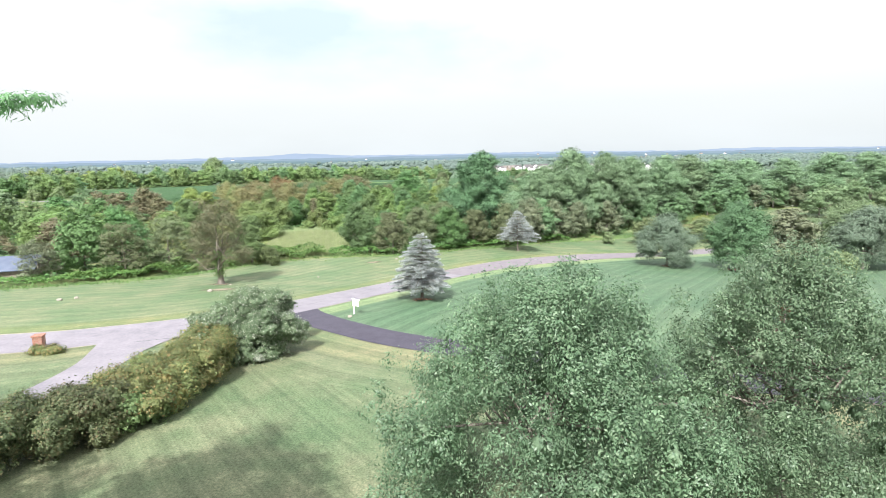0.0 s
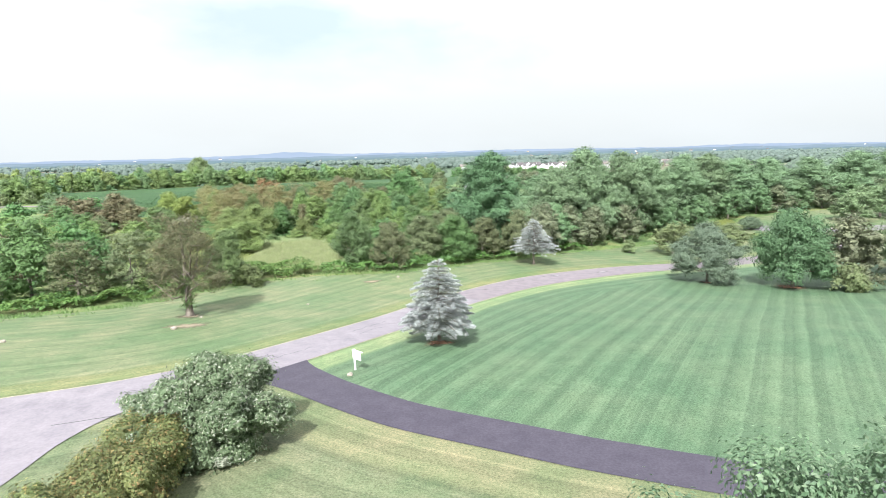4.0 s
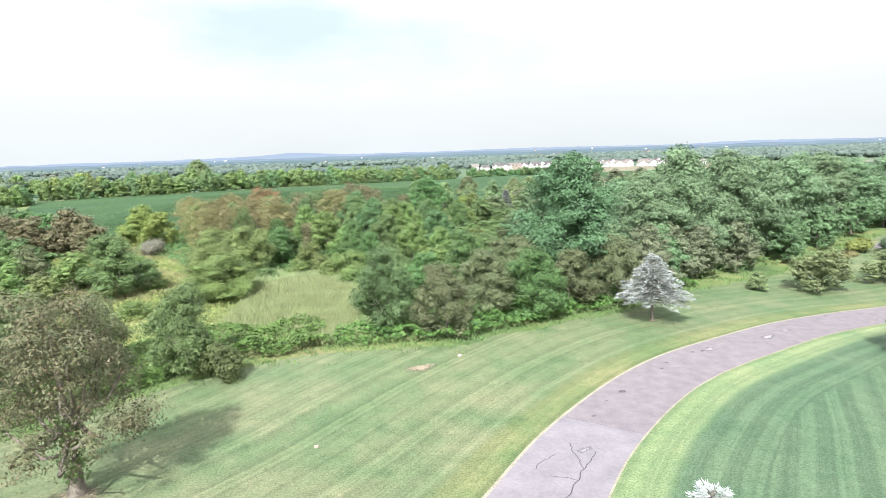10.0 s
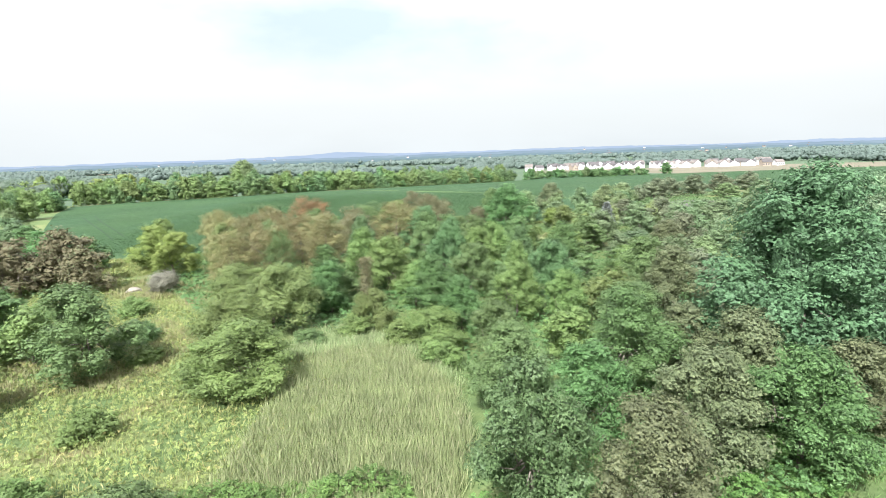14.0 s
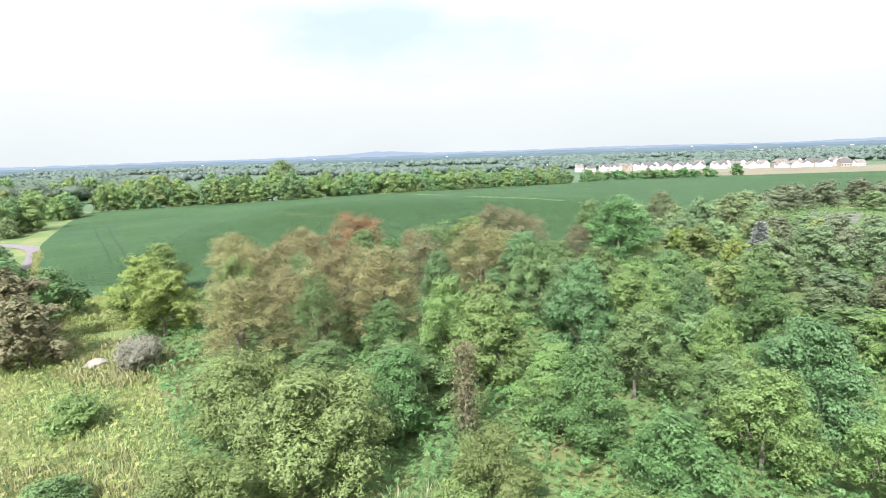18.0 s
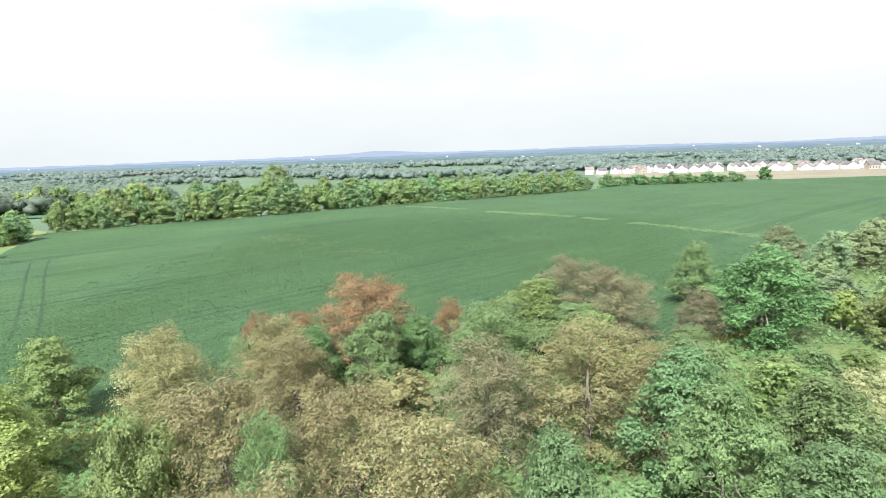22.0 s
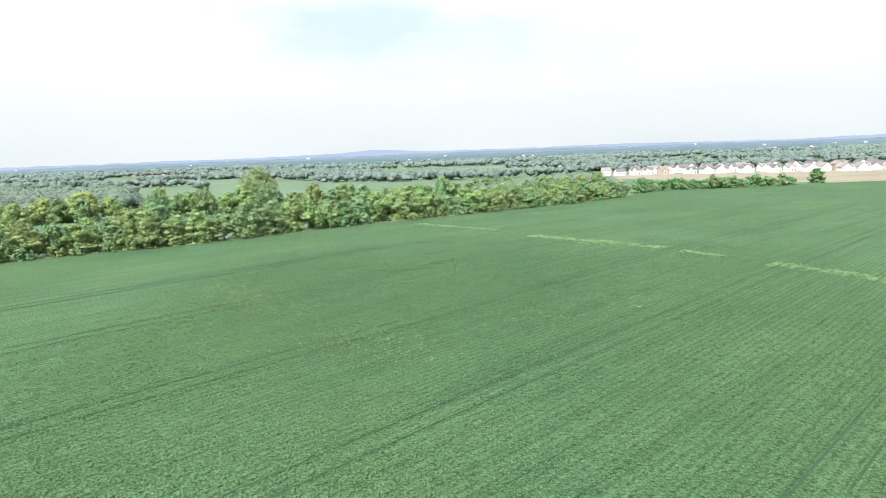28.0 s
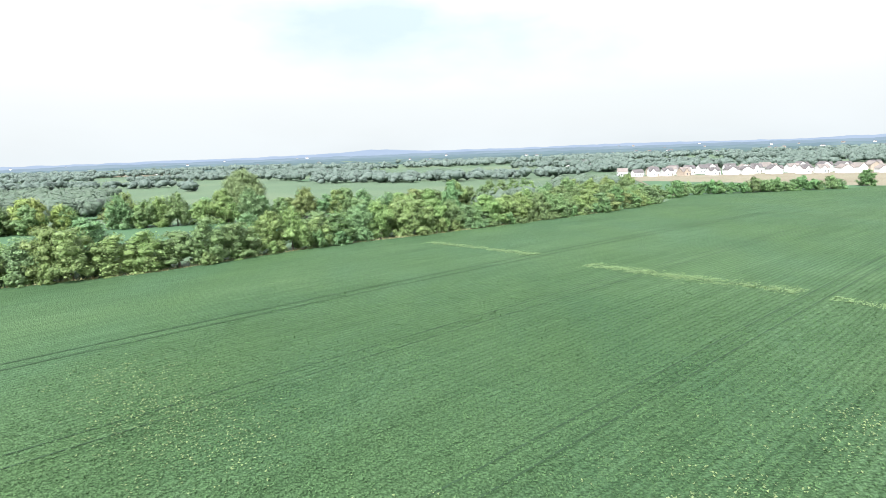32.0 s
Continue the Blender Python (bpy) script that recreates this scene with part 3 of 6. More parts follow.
seam_at = int(np.argmin(np.linalg.norm(ROAD - np.array([0.2, 78.3]), axis=1)))
tagged(new("road_1", ribbon("road_1", ROAD[:seam_at + 1], -2.65, 2.65, M_ROAD_OLD, 0.035)), "pale grey cracked asphalt road", "road", "", "structure")
tagged(new("road_2", ribbon("road_2", ROAD[seam_at:], -2.65, 2.65, M_ROAD_NEW, 0.035)), "pinkish grey asphalt road curving away", "road", "", "structure")
tagged(new("verge_1", ribbon("verge_1", ROAD, -2.86, -2.6, M_GRAVEL, 0.02, 2)), "thin gravelly edge of the road", "verge", "", "structure")
tagged(new("verge_2", ribbon("verge_2", ROAD, 2.6, 2.76, M_GRAVEL, 0.02, 2)), "thin gravelly edge of the road", "verge", "", "structure")
dn = len(DRIVE)
flare = 1.7 * np.exp(-np.arange(dn) / 2.0)
tagged(new("driveway_1", ribbon("driveway_1", DRIVE, -1.6 - flare, 1.6 + flare * 0.5, M_DRIVE, 0.028)), "freshly sealed black asphalt driveway", "driveway", "", "structure")
LANE = spline([(-24.6, 45.4), (-24.6, 41.5), (-24.4, 37.5), (-25.2, 32), (-27.5, 25), (-31, 15), (-34, 0)])
ln = len(LANE)
lflare = 2.4 * np.exp(-np.arange(ln) / 2.2)
tagged(new("driveway_2", ribbon("driveway_2", LANE, -1.5 - lflare, 1.5 + lflare, M_ROAD_OLD, 0.045)), "pale grey asphalt side drive", "driveway", "", "structure")
TRACK = spline([(-113, 191), (-121, 201), (-129, 209), (-138, 213), (-150, 214), (-175, 212)])
tagged(new("farm_track", ribbon("farm_track", TRACK, -1.7, 1.7, M_ROAD_NEW, 0.06)), "pale farm lane at the field's corner", "road", "", "structure")
tagged(new("track_verge", ribbon("track_verge", spline([(-108, 190), (-121, 204), (-140, 222), (-158, 250), (-172, 278)]), -2.6, 2.6, M_ROUGH, 0.03)), "mown grass strip round the field's corner", "verge", "", "structure")
lot = spline([(31, 226), (38, 237), (45, 247)])
tagged(new("parking_lot", ribbon("parking_lot", lot, -5.5, 5.5, M_ROAD_NEW, 0.06)), "small grey asphalt lot among trees", "road", "", "structure")
SIDE = spline([(70, 147), (74, 138), (80, 133), (92, 131), (110, 134)])
tagged(new("road_3", ribbon("road_3", SIDE, -2.6, 2.6, M_ROAD_OLD, 0.05)), "pale asphalt lane past the orchard", "road", "", "structure")


# ---- trees: leaves, limbs ----
def leaf_cards(rng, P, N, length, width, droop=0.0):
    """Pointed leaves at the points P facing N: vertices and faces."""
    n = len(P)
    N = N / (np.linalg.norm(N, axis=1)[:, None] + 1e-9)
    R = rng.normal(size=(n, 3))
    R[:, 2] -= droop
    T = R - N * (R * N).sum(1)[:, None]
    T /= np.linalg.norm(T, axis=1)[:, None] + 1e-9
    B = np.cross(N, T)
    s = rng.uniform(0.7, 1.3, n)[:, None]
    L, W = T * s * length * 0.5, B * s * width * 0.5
    fold = N * (s * width * 0.22)
    V = np.stack([P - L, P + W + fold, P + L, P - W + fold], 1).reshape(-1, 3)
    return V, np.arange(4 * n).reshape(n, 4)


def leaf_chips(rng, P, N, length, width, droop=0.0):
    """Small leaves of three corners each: vertices and faces."""
    n = len(P)
    N = N / (np.linalg.norm(N, axis=1)[:, None] + 1e-9)
    R = rng.normal(size=(n, 3))
    R[:, 2] -= droop
    T = R - N * (R * N).sum(1)[:, None]
    T /= np.linalg.norm(T, axis=1)[:, None] + 1e-9
    B = np.cross(N, T)
    s = rng.uniform(0.65, 1.35, n)[:, None]
    V = np.stack([P - T * s * length * 0.5 - B * s * width * 0.3, P + T * s * length * 0.5, P - T * s * length * 0.1 + B * s * width * 0.7], 1).reshape(-1, 3)
    return V, np.arange(3 * n).reshape(n, 3)


def crown_points(rng, lobes, n, upper=0.35, inner=0.55, rough=0.12, bunch=14, spread=0.3, flat=0.6):
    """Leaves gathered in sprays over the outer shells of a crown's lobes (x, y, z, rx, ry, rz): places, and the ways they face."""
    L = np.array(lobes, dtype=float)
    area = (L[:, 3] * L[:, 4] + L[:, 3] * L[:, 5] + L[:, 4] * L[:, 5])
    m = max(1, n // bunch)
    k = rng.choice(len(L), size=int(m * 2.2) + 8, p=area / area.sum())
    D = rng.normal(size=(len(k), 3))
    D[:, 2] += upper
    D /= np.linalg.norm(D, axis=1)[:, None]
    r = inner + (1.0 - inner) * rng.random(len(k)) ** 0.5 + rng.normal(size=len(k)) * rough
    C = L[k, :3] + D * L[k, 3:] * r[:, None]
    deep = np.zeros(len(k), dtype=int)
    for c in L:
        q = (C - c[:3]) / c[3:]
        deep += (q * q).sum(1) < 0.36
    keep = np.nonzero((deep == 0) | (rng.random(len(k)) < 0.12))[0][:m]
    C, D = np.repeat(C[keep], bunch, 0), np.repeat(D[keep], bunch, 0)
    O = rng.normal(size=C.shape)
    wide = np.repeat(rng.uniform(0.6, 1.35, len(keep)), bunch)[:, None] * spread
    P = C + O * wide * np.array([1, 1, flat])
    return P, D * 1.25 + O * 0.4 + np.array([0, 0, 0.4]) + rng.normal(size=P.shape) * 0.2


ICO = []


def core(rng, lobes, shrink, fine=1):
    """The leafy mass inside a crown: one rough swelling a lobe. Vertices and triangles."""
    while len(ICO) <= fine:
        bm = bmesh.new()
        bmesh.ops.create_icosphere(bm, subdivisions=len(ICO) + 1, radius=1.0)
        ICO.append((np.array([v.co[:] for v in bm.verts]), np.array([[v.index for v in f.verts] for f in bm.faces])))
        bm.free()
    v0, f0 = ICO[fine]
    V, F = [], []
    for k, c in enumerate(lobes):
        r = shrink * (1 + rng.normal(size=len(v0)) * 0.2)
        V.append(np.array(c[:3]) + v0 * r[:, None] * np.array(c[3:]))
        F.append(f0 + k * len(v0))
    return np.concatenate(V), np.concatenate(F)


def leafy(name, V, F, CV, CF, mat):
    """Leaves over their core, in one mesh."""
    return mesh_of(name, np.concatenate([V, CV]), [F, CF + len(V)], mat)


def tube(path, radii, sides=6):
    """A bent tapering limb: vertices and faces."""
    path = np.array(path, dtype=float)
    V, F = [], []
    for i, (p, r) in enumerate(zip(path, radii)):
        d = path[min(i + 1, len(path) - 1)] - path[max(i - 1, 0)]
        d /= np.linalg.norm(d) + 1e-9
        a = np.cross(d, [0.3, 0.9, 0.1])
        a /= np.linalg.norm(a) + 1e-9
        b = np.cross(d, a)
        for s in range(sides):
            w = 2 * math.pi * s / sides
            V.append(p + r * (a * math.cos(w) + b * math.sin(w)))
    for i in range(len(path) - 1):
        for s in range(sides):
            t = (s + 1) % sides
            F.append((i * sides + s, i * sides + t, (i + 1) * sides + t, (i + 1) * sides + s))
    return V, F


def limbs(name, rng, height, radius, lobes, mat, clear=0.25, many=12):
    """Trunk with limbs that reach into the crown's lobes."""
    V, F = [], []

    def add(path, radii, sides):
        v, f = tube(path, radii, sides)
        F.extend([tuple(i + len(V) for i in q) for q in f])
        V.extend(v)
    lean = rng.normal(size=2) * 0.03 * height
    spine = [np.array([lean[0] * t * t, lean[1] * t * t, height * t]) for t in (-0.03, 0.0, 0.06, 0.2, 0.4, 0.6, 0.82)]
    add(spine, [radius * 1.5, radius * 1.35, radius, radius * 0.82, radius * 0.62, radius * 0.4, radius * 0.12], 8)
    for c in list(lobes)[:many]:
        t0 = clear + rng.random() * 0.3
        a = np.array([lean[0] * t0 * t0, lean[1] * t0 * t0, height * t0])
        b = np.array(c[:3], dtype=float)
        mid = a * 0.5 + b * 0.5 + np.array([0, 0, -0.06 * height]) + rng.normal(size=3) * 0.03 * height
        tip = b + rng.normal(size=3) * np.array(c[3:]) * 0.35
        add([a, mid, b, tip], [radius * 0.42, radius * 0.28, radius * 0.15, radius * 0.04], 5)
    return mesh_of(name, V, F, mat, False)


def clump_lobes(rng, h, r, base, boughs, sprays, big=0.36, small=0.17, top=0.75):
    """Boughs of uneven size, each with sprays of leaf standing out of it."""
    out = [(0, 0, h * (base + (1 - base) * 0.5), r * 0.5, r * 0.5, h * (1 - base) * 0.34)]
    lean = rng.normal(size=2) * 0.1 * r
    for i in range(boughs):
        t = (i + 0.5) / boughs
        a = i * 2.399963 + rng.normal() * 0.55
        zc = base + (1 - base) * (0.12 + 0.74 * t)
        wide = (1 - abs(2 * t - 0.75) ** 2.2 * 0.45) * (1 - 0.62 * max(0, t - 0.55) / 0.45)
        rad = r * 0.66 * wide * rng.uniform(0.62, 1.15)
        s = r * big * rng.uniform(0.65, 1.2) * (1 - 0.25 * t)
        c = np.array([rad * math.cos(a) + lean[0] * t, rad * math.sin(a) + lean[1] * t, h * zc])
        out.append((*c, s, s, s * rng.uniform(0.7, 1.0)))
        for k in range(sprays):
            d = rng.normal(size=3) + np.array([math.cos(a) * 0.7, math.sin(a) * 0.7, 0.75])
            d /= np.linalg.norm(d)
            q = c + d * s * rng.uniform(0.7, 1.15)
            w = r * small * rng.uniform(0.6, 1.35)
            out.append((q[0], q[1], max(w * 0.6, min(q[2], h * 0.99 - w * 0.4)), w, w, w * rng.uniform(0.55, 0.95)))
    return out


def layer_lobes(rng, h, r, base=0.16, n=56):
    """Flat sprays at many heights: locusts and sumacs."""
    out = []
    for i in range(n):
        a = i * 2.399963 + rng.normal() * 0.5
        t = (i + 0.5) / n
        rad = r * (0.92 - 0.55 * t ** 2.4) * (0.3 + 0.7 * rng.random() ** 0.7)
        s = r * (0.13 + 0.14 * rng.random())
        out.append((rad * math.cos(a), rad * math.sin(a), h * (base + (0.96 - base) * (t + rng.normal() * 0.06)), s, s, s * 0.72))
    return out


def tree_shape(name, seed, h, r, style, leaves, size, bark=None, base=0.16, stout=0.02):
    """The meshes of one kind of tree, for a tree h metres high with a crown r metres in radius."""
    rng = np.random.default_rng(seed)
    aspect, droop, trunk, dense = 0.7, 0.2, h * stout, 0.64
    near = name.startswith("near")
    wide = 0.085 * r if near else 0.105 * r
    if style == "round":
        lobes = clump_lobes(rng, h, r, -0.06 if name.startswith("far") else -0.02, 19, 6, 0.3, 0.16)
        P, N = crown_points(rng, lobes, leaves, 0.4, 0.72, 0.07, 14, wide * 0.75)
        if name.startswith("far"):
            P, N = crown_points(rng, lobes, leaves, 0.1, 0.78, 0.06, 10, wide * 0.6, 1.0)
            N[:, 2] -= 0.3
            dense = 0.88
    elif style == "dense":
        lobes = clump_lobes(rng, h, r, 0.03, 30, 6, 0.3, 0.12)
        P, N = crown_points(rng, lobes, leaves, 0.3, 0.72, 0.07, 14, 0.06 * r)
    elif style == "tall":
        lobes = clump_lobes(rng, h, r, 0.0, 40, 6, 0.29, 0.13)
        P, N = crown_points(rng, lobes, leaves, 0.35, 0.72, 0.07, 14, 0.06 * r)
    elif style == "locust":
        lobes = layer_lobes(rng, h, r, base, 110)
        P, N = crown_points(rng, lobes, leaves, 0.4, 0.3, 0.15, 14, 0.06 * r, 0.7)
        N[:, 2] += 0.1
        aspect, droop, dense = 0.42, 0.7, 0.16
    elif style == "willow":
        lobes = clump_lobes(rng, h, r, 0.02, 15, 6, 0.32, 0.2)
        P, N = crown_points(rng, lobes, leaves, 0.25, 0.62, 0.12, 14, wide * 0.75, 1.0)
        aspect, droop = 0.36, 0.7
    else:
        lobes = clump_lobes(rng, h, r, -0.04, 10, 5, 0.4, 0.2)
        P, N = crown_points(rng, lobes, leaves, 0.4, 0.65, 0.1, 14, 0.09 * r)
    fit = np.array([r / np.percentile(np.hypot(P[:, 0], P[:, 1]), 97)] * 2 + [h / np.percentile(P[:, 2], 99.3)])
    P = P * fit
    lobes = [tuple(np.array(c) * np.tile(fit, 2)) for c in lobes]
    P[:, 2] = np.maximum(P[:, 2], 0.05)
    V, F = leaf_chips(rng, P, N, size, size * aspect * 1.3, droop)
    bulk = [c for c in lobes if style == "locust" or c[3] > r * 0.22]
    CV, CF = core(rng, bulk, dense, 0)
    CV[:, 2] = np.maximum(CV[:, 2], 0.02)
    crown = leafy(name + "_crown", V, F, CV, CF, F_GREEN)
    stem = limbs(name + "_trunk", rng, h, trunk, lobes[::5] if style == "locust" else bulk, bark or M_BARK, 0.2 if style != "shrub" else 0.06, 4 if name.startswith("far") else 14)
    return {"h": h, "r": r, "crown": crown, "trunk": stem}


SHAPES = {}


def shapes_of(key, style, seeds, h, r, leaves, size):
    SHAPES[key] = [tree_shape(key, s, h, r, style, leaves, size) for s in seeds]


# close kinds: many small leaves; middle; far
shapes_of("near_round", "round", (1, 2, 3, 31), 8.5, 3.4, 18000, 0.19)
shapes_of("near_locust", "locust", (4, 5, 6), 9.0, 3.6, 25000, 0.175)
shapes_of("near_willow", "willow", (7, 8), 6.5, 3.6, 17000, 0.26)
shapes_of("near_shrub", "shrub", (9, 10), 3.4, 2.4, 6500, 0.22)
shapes_of("mid_round", "round", (11, 12, 13, 33), 9.0, 3.8, 4600, 0.38)
shapes_of("mid_dense", "dense", (34, 35), 9.0, 5.0, 26000, 0.22)
shapes_of("mid_locust", "locust", (14, 15), 8.5, 3.8, 8000, 0.34)
shapes_of("mid_tall", "tall", (16, 17, 18), 16.0, 5.4, 30000, 0.28)
shapes_of("mid_shrub", "shrub", (19, 20), 3.2, 2.4, 3000, 0.32)
shapes_of("far_round", "round", (21, 22, 23, 24), 8.5, 3.8, 4600, 0.34)
shapes_of("far_shrub", "shrub", (25, 26), 4.0, 3.0, 1000, 0.5)
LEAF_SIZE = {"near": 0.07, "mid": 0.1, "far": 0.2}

pick = random.Random(5)
PLANTED = []


def plant(key, x, y, h, r, mat, name="tree", label="", category="tree", group="", bark=None, turn=None):
    """One tree: a trunk with its limbs and a crown."""
    shape = pick.choice(SHAPES[key])
    e = thing(name, label, category, x, y, at(x, y) - 0.05, group)
    turn = pick.uniform(0, 360) if turn is None else turn
    e.matrix_basis = pose(x, y, at(x, y) - 0.05, 0, 0, turn) @ Matrix.Diagonal((r / shape["r"], r / shape["r"], h / shape["h"], 1))
    part("trunk", shape["trunk"], e, "", bark)
    # The reach also sets how much distance haze the leaf colour holds.
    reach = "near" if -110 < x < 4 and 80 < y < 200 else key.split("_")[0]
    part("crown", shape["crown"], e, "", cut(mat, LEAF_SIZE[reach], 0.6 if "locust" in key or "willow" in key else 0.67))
    PLANTED.append((x, y, r))
    return e


GREENS = {"green": (F_GREEN, "green broad-leaved tree"), "dark": (F_DARK, "dense dark green tree"), "blue": (F_BLUE, "blue-green round-headed tree"),
          "lime": (F_LIME, "bright yellow-green tree"), "yellow": (F_YELLOW, "tree with yellowing leaves"), "olive": (F_OLIVE, "olive green willow-like tree"),
          "brown": (F_BROWN, "locust tree with browning leaves"), "tan": (F_TAN, "locust tree turned tan by drought"), "rust": (F_RUST, "tree with rust-red dead leaves"),
          "dull": (F_DULL, "dull brownish-green tree"), "deep": (F_MAPLE, "tall deep green tree"), "belt": (F_BELT, "tall green broad-leaved tree")}


def wood(key, colour, spots, group, where):
    grow = (1.0, 1.08)
    kind = "shrub" if "shrub" in key else {"locust": "locust_tree", "willow": "willow_tree", "tall": "tall_tree"}.get(key.split("_")[1], "hedgerow_tree" if key.startswith("far") else "tree")
    for x, y, h, r in spots:
        mat, label = GREENS[colour]
        plant(key, x, y, h * grow[0], r * grow[1], mat, kind, label.replace("tree", "shrub" if "shrub" in key else "tree") + " " + where, "tree" if "shrub" not in key else "shrub", group)


W = "trees of the wood"
IN = "in the overgrown wood"
# the wood that the camera crosses: x, y, height, radius
wood("near_locust", "tan", [(-66, 173.6, 8.5, 3.1), (-54, 172, 8.5, 3.4), (-33, 173, 9.3, 4.7), (-27.7, 170.8, 8.5, 3.6), (-41.5, 158, 9.5, 4.3), (-48, 153.4, 9, 3.9), (-63, 169.8, 9, 3.6), (-52.3, 149, 8.5, 4.0), (-56.6, 174.5, 9, 3.3), (-55, 163, 9.2, 4.0), (-47, 163, 9.0, 3.8)], W, IN)
wood("near_locust", "brown", [(-33, 196, 9, 3.8), (-29.7, 194.5, 8.5, 3.9), (-27, 193, 8, 3.4), (-19, 195, 5.6, 2.6), (-40, 170, 9, 3.6)], W, IN)
wood("near_locust", "rust", [(-53, 187.5, 9.2, 4.9), (-44.8, 190, 6, 1.9), (-63, 184.5, 6.2, 1.8), (-58.8, 184.6, 6.3, 2.1)], W, "at the edge of the field")
wood("near_locust", "green", [(-39.6, 181, 8.5, 4.6), (-51, 160, 8.5, 1.9), (-46, 150.5, 8.5, 2.1), (-60, 178, 6.6, 2.8)], W, IN)
wood("near_round", "blue", [(-15.3, 100.5, 8.5, 3.0)], W, IN)
wood("near_round", "blue", [(-35.9, 157.5, 9, 2.4), (-22.5, 153.6, 9, 2.8), (-28, 168, 9, 3.6), (-12.3, 155.3, 7.5, 2.1), (-23.4, 161, 7.5, 2.9), (-9.5, 140.5, 8.2, 3.4)], W, IN)
wood("near_round", "dark", [(-12.8, 195, 10, 5.2), (-5.9, 158.8, 7.5, 2.9), (-36, 139, 6.2, 2.8), (-24, 138, 6.8, 2.8), (0.8, 105.8, 7.6, 3.6), (-20, 131, 6.0, 2.8), (-11, 108.5, 6.6, 3.0), (-39.5, 151, 6.0, 2.4), (-6.5, 117, 8.0, 3.4)], W, IN)
wood("near_round", "lime", [(-36, 192.5, 7.5, 4.4), (-30.3, 147.4, 7.6, 3.5), (-34, 150, 8.4, 2.7), (-18.5, 155.5, 7.5, 3.3), (-15.8, 160.3, 7.5, 3.1), (-13.3, 146, 7, 2.2), (-9.2, 132, 6.5, 2.4), (-76, 174, 7.2, 3.2), (-31, 182, 7.0, 3.0), (-14, 136, 6.6, 2.8), (-26, 141, 5.6, 2.4)], W, IN)
wood("near_round", "green", [(-32, 188, 6, 4.2), (-23, 184, 5, 3.1), (-36.6, 143.4, 5, 4.0), (-19.4, 145.6, 7, 3.1), (-26.5, 164.6, 8.5, 3.0), (-16, 208, 8, 3.2), (-3.2, 128, 6, 4.2), (-52.5, 119.5, 8.4, 4.4), (-15, 141, 5.2, 2.4), (-42.5, 143, 5.2, 2.8), (-16, 114, 6.4, 3.0), (-16.5, 122, 6.0, 2.8), (-12, 166, 7.4, 3.2), (-19, 169, 7.2, 3.4), (-24, 176, 6.6, 3.2), (2, 143, 8.0, 3.8)], W, IN)
wood("near_round", "yellow", [(-72.5, 164.5, 7.5, 3.8), (-66, 158, 7.2, 3.4)], W, IN)
wood("near_willow", "olive", [(-43, 126, 5.2, 3.2), (-29, 131.5, 4.6, 2.4), (-59, 160, 8, 2.9)], W, "at the wet meadow's edge")
wood("near_willow", "olive", [(-40.5, 132, 7.2, 4.8), (-46, 137, 6.4, 4.0)], W, "in the wet meadow")
wood("near_willow", "lime", [(-38, 116.5, 5.6, 5.0), (-22, 126, 4, 3.5)], W, "in the wet meadow")
wood("near_round", "green", [(-49.8, 180.5, 7.6, 3.2)], W, IN)
wood("near_round", "dark", [(-47.2, 185.8, 5.4, 2.7), (-42.4, 186.6, 5.2, 2.6), (-56.2, 182.4, 5.6, 2.6)], W, "at the edge of the field")
wood("near_round", "dull", [(-1.8, 119, 6.5, 3.1), (-9, 98.8, 7.0, 3.0), (-4.5, 106, 7.4, 3.4), (7, 125.3, 8, 3.2), (5.5, 110, 6.8, 3.2), (1, 112, 8.0, 3.4), (3, 136, 8.2, 3.8), (11, 165, 6.6, 3.4), (12, 112, 8.0, 3.2), (-0.8, 220, 8, 3.6)], W, IN)
wood("mid_tall", "deep", [(6.5, 117.5, 17.4, 6.6)], W, "standing above the wood")
wood("mid_tall", "belt", [(31, 138.5, 19.3, 7.0), (40, 142, 18.7, 6.4), (47, 147, 17.1, 6.6), (57, 153, 16.6, 6.8), (66, 160, 15.5, 6.6), (75, 162, 13.8, 6.8), (22, 133, 15.0, 6.2), (86, 164, 13.4, 6.6), (98, 166, 12.8, 7.0), (112, 168, 13.9, 7.3), (127, 172, 13.9, 7.3), (140, 178, 13.9, 7.3), (38, 156, 15.0, 6.2), (54, 166, 14.4, 6.4), (22, 148, 12.8, 5.9), (70, 175, 12.8, 6.4), (90, 187, 11.8, 6.4)], W, "in the tall belt beside the road")
wood("mid_round", "dull", [(24, 125.5, 8.4, 3.6), (30, 130.5, 8.0, 3.4), (17, 116.5, 9, 3.6), (38.5, 135.5, 8, 3.2), (86, 159, 6.8, 3.4), (99, 161.5, 7, 3.6), (114, 163, 7.4, 3.8)], W, "in the tall belt beside the road")
wood("mid_round", "dark", [(20, 121, 8.6, 3.6), (50, 140.5, 8.0, 3.2), (60, 148, 8.0, 3.6), (71, 155, 7.6, 3.6), (80, 158.5, 7.2, 3.6), (92, 161, 7.6, 3.8), (105, 162, 7.6, 3.8)], W, "in the tall belt beside the road")
wood("mid_round", "green", [(92, 141, 8.0, 4.2), (101, 144, 8.6, 4.4), (111, 142, 8.2, 4.4), (121, 147, 9.0, 4.6), (133, 150, 9.0, 4.6)], W, "at the end of the tall belt")
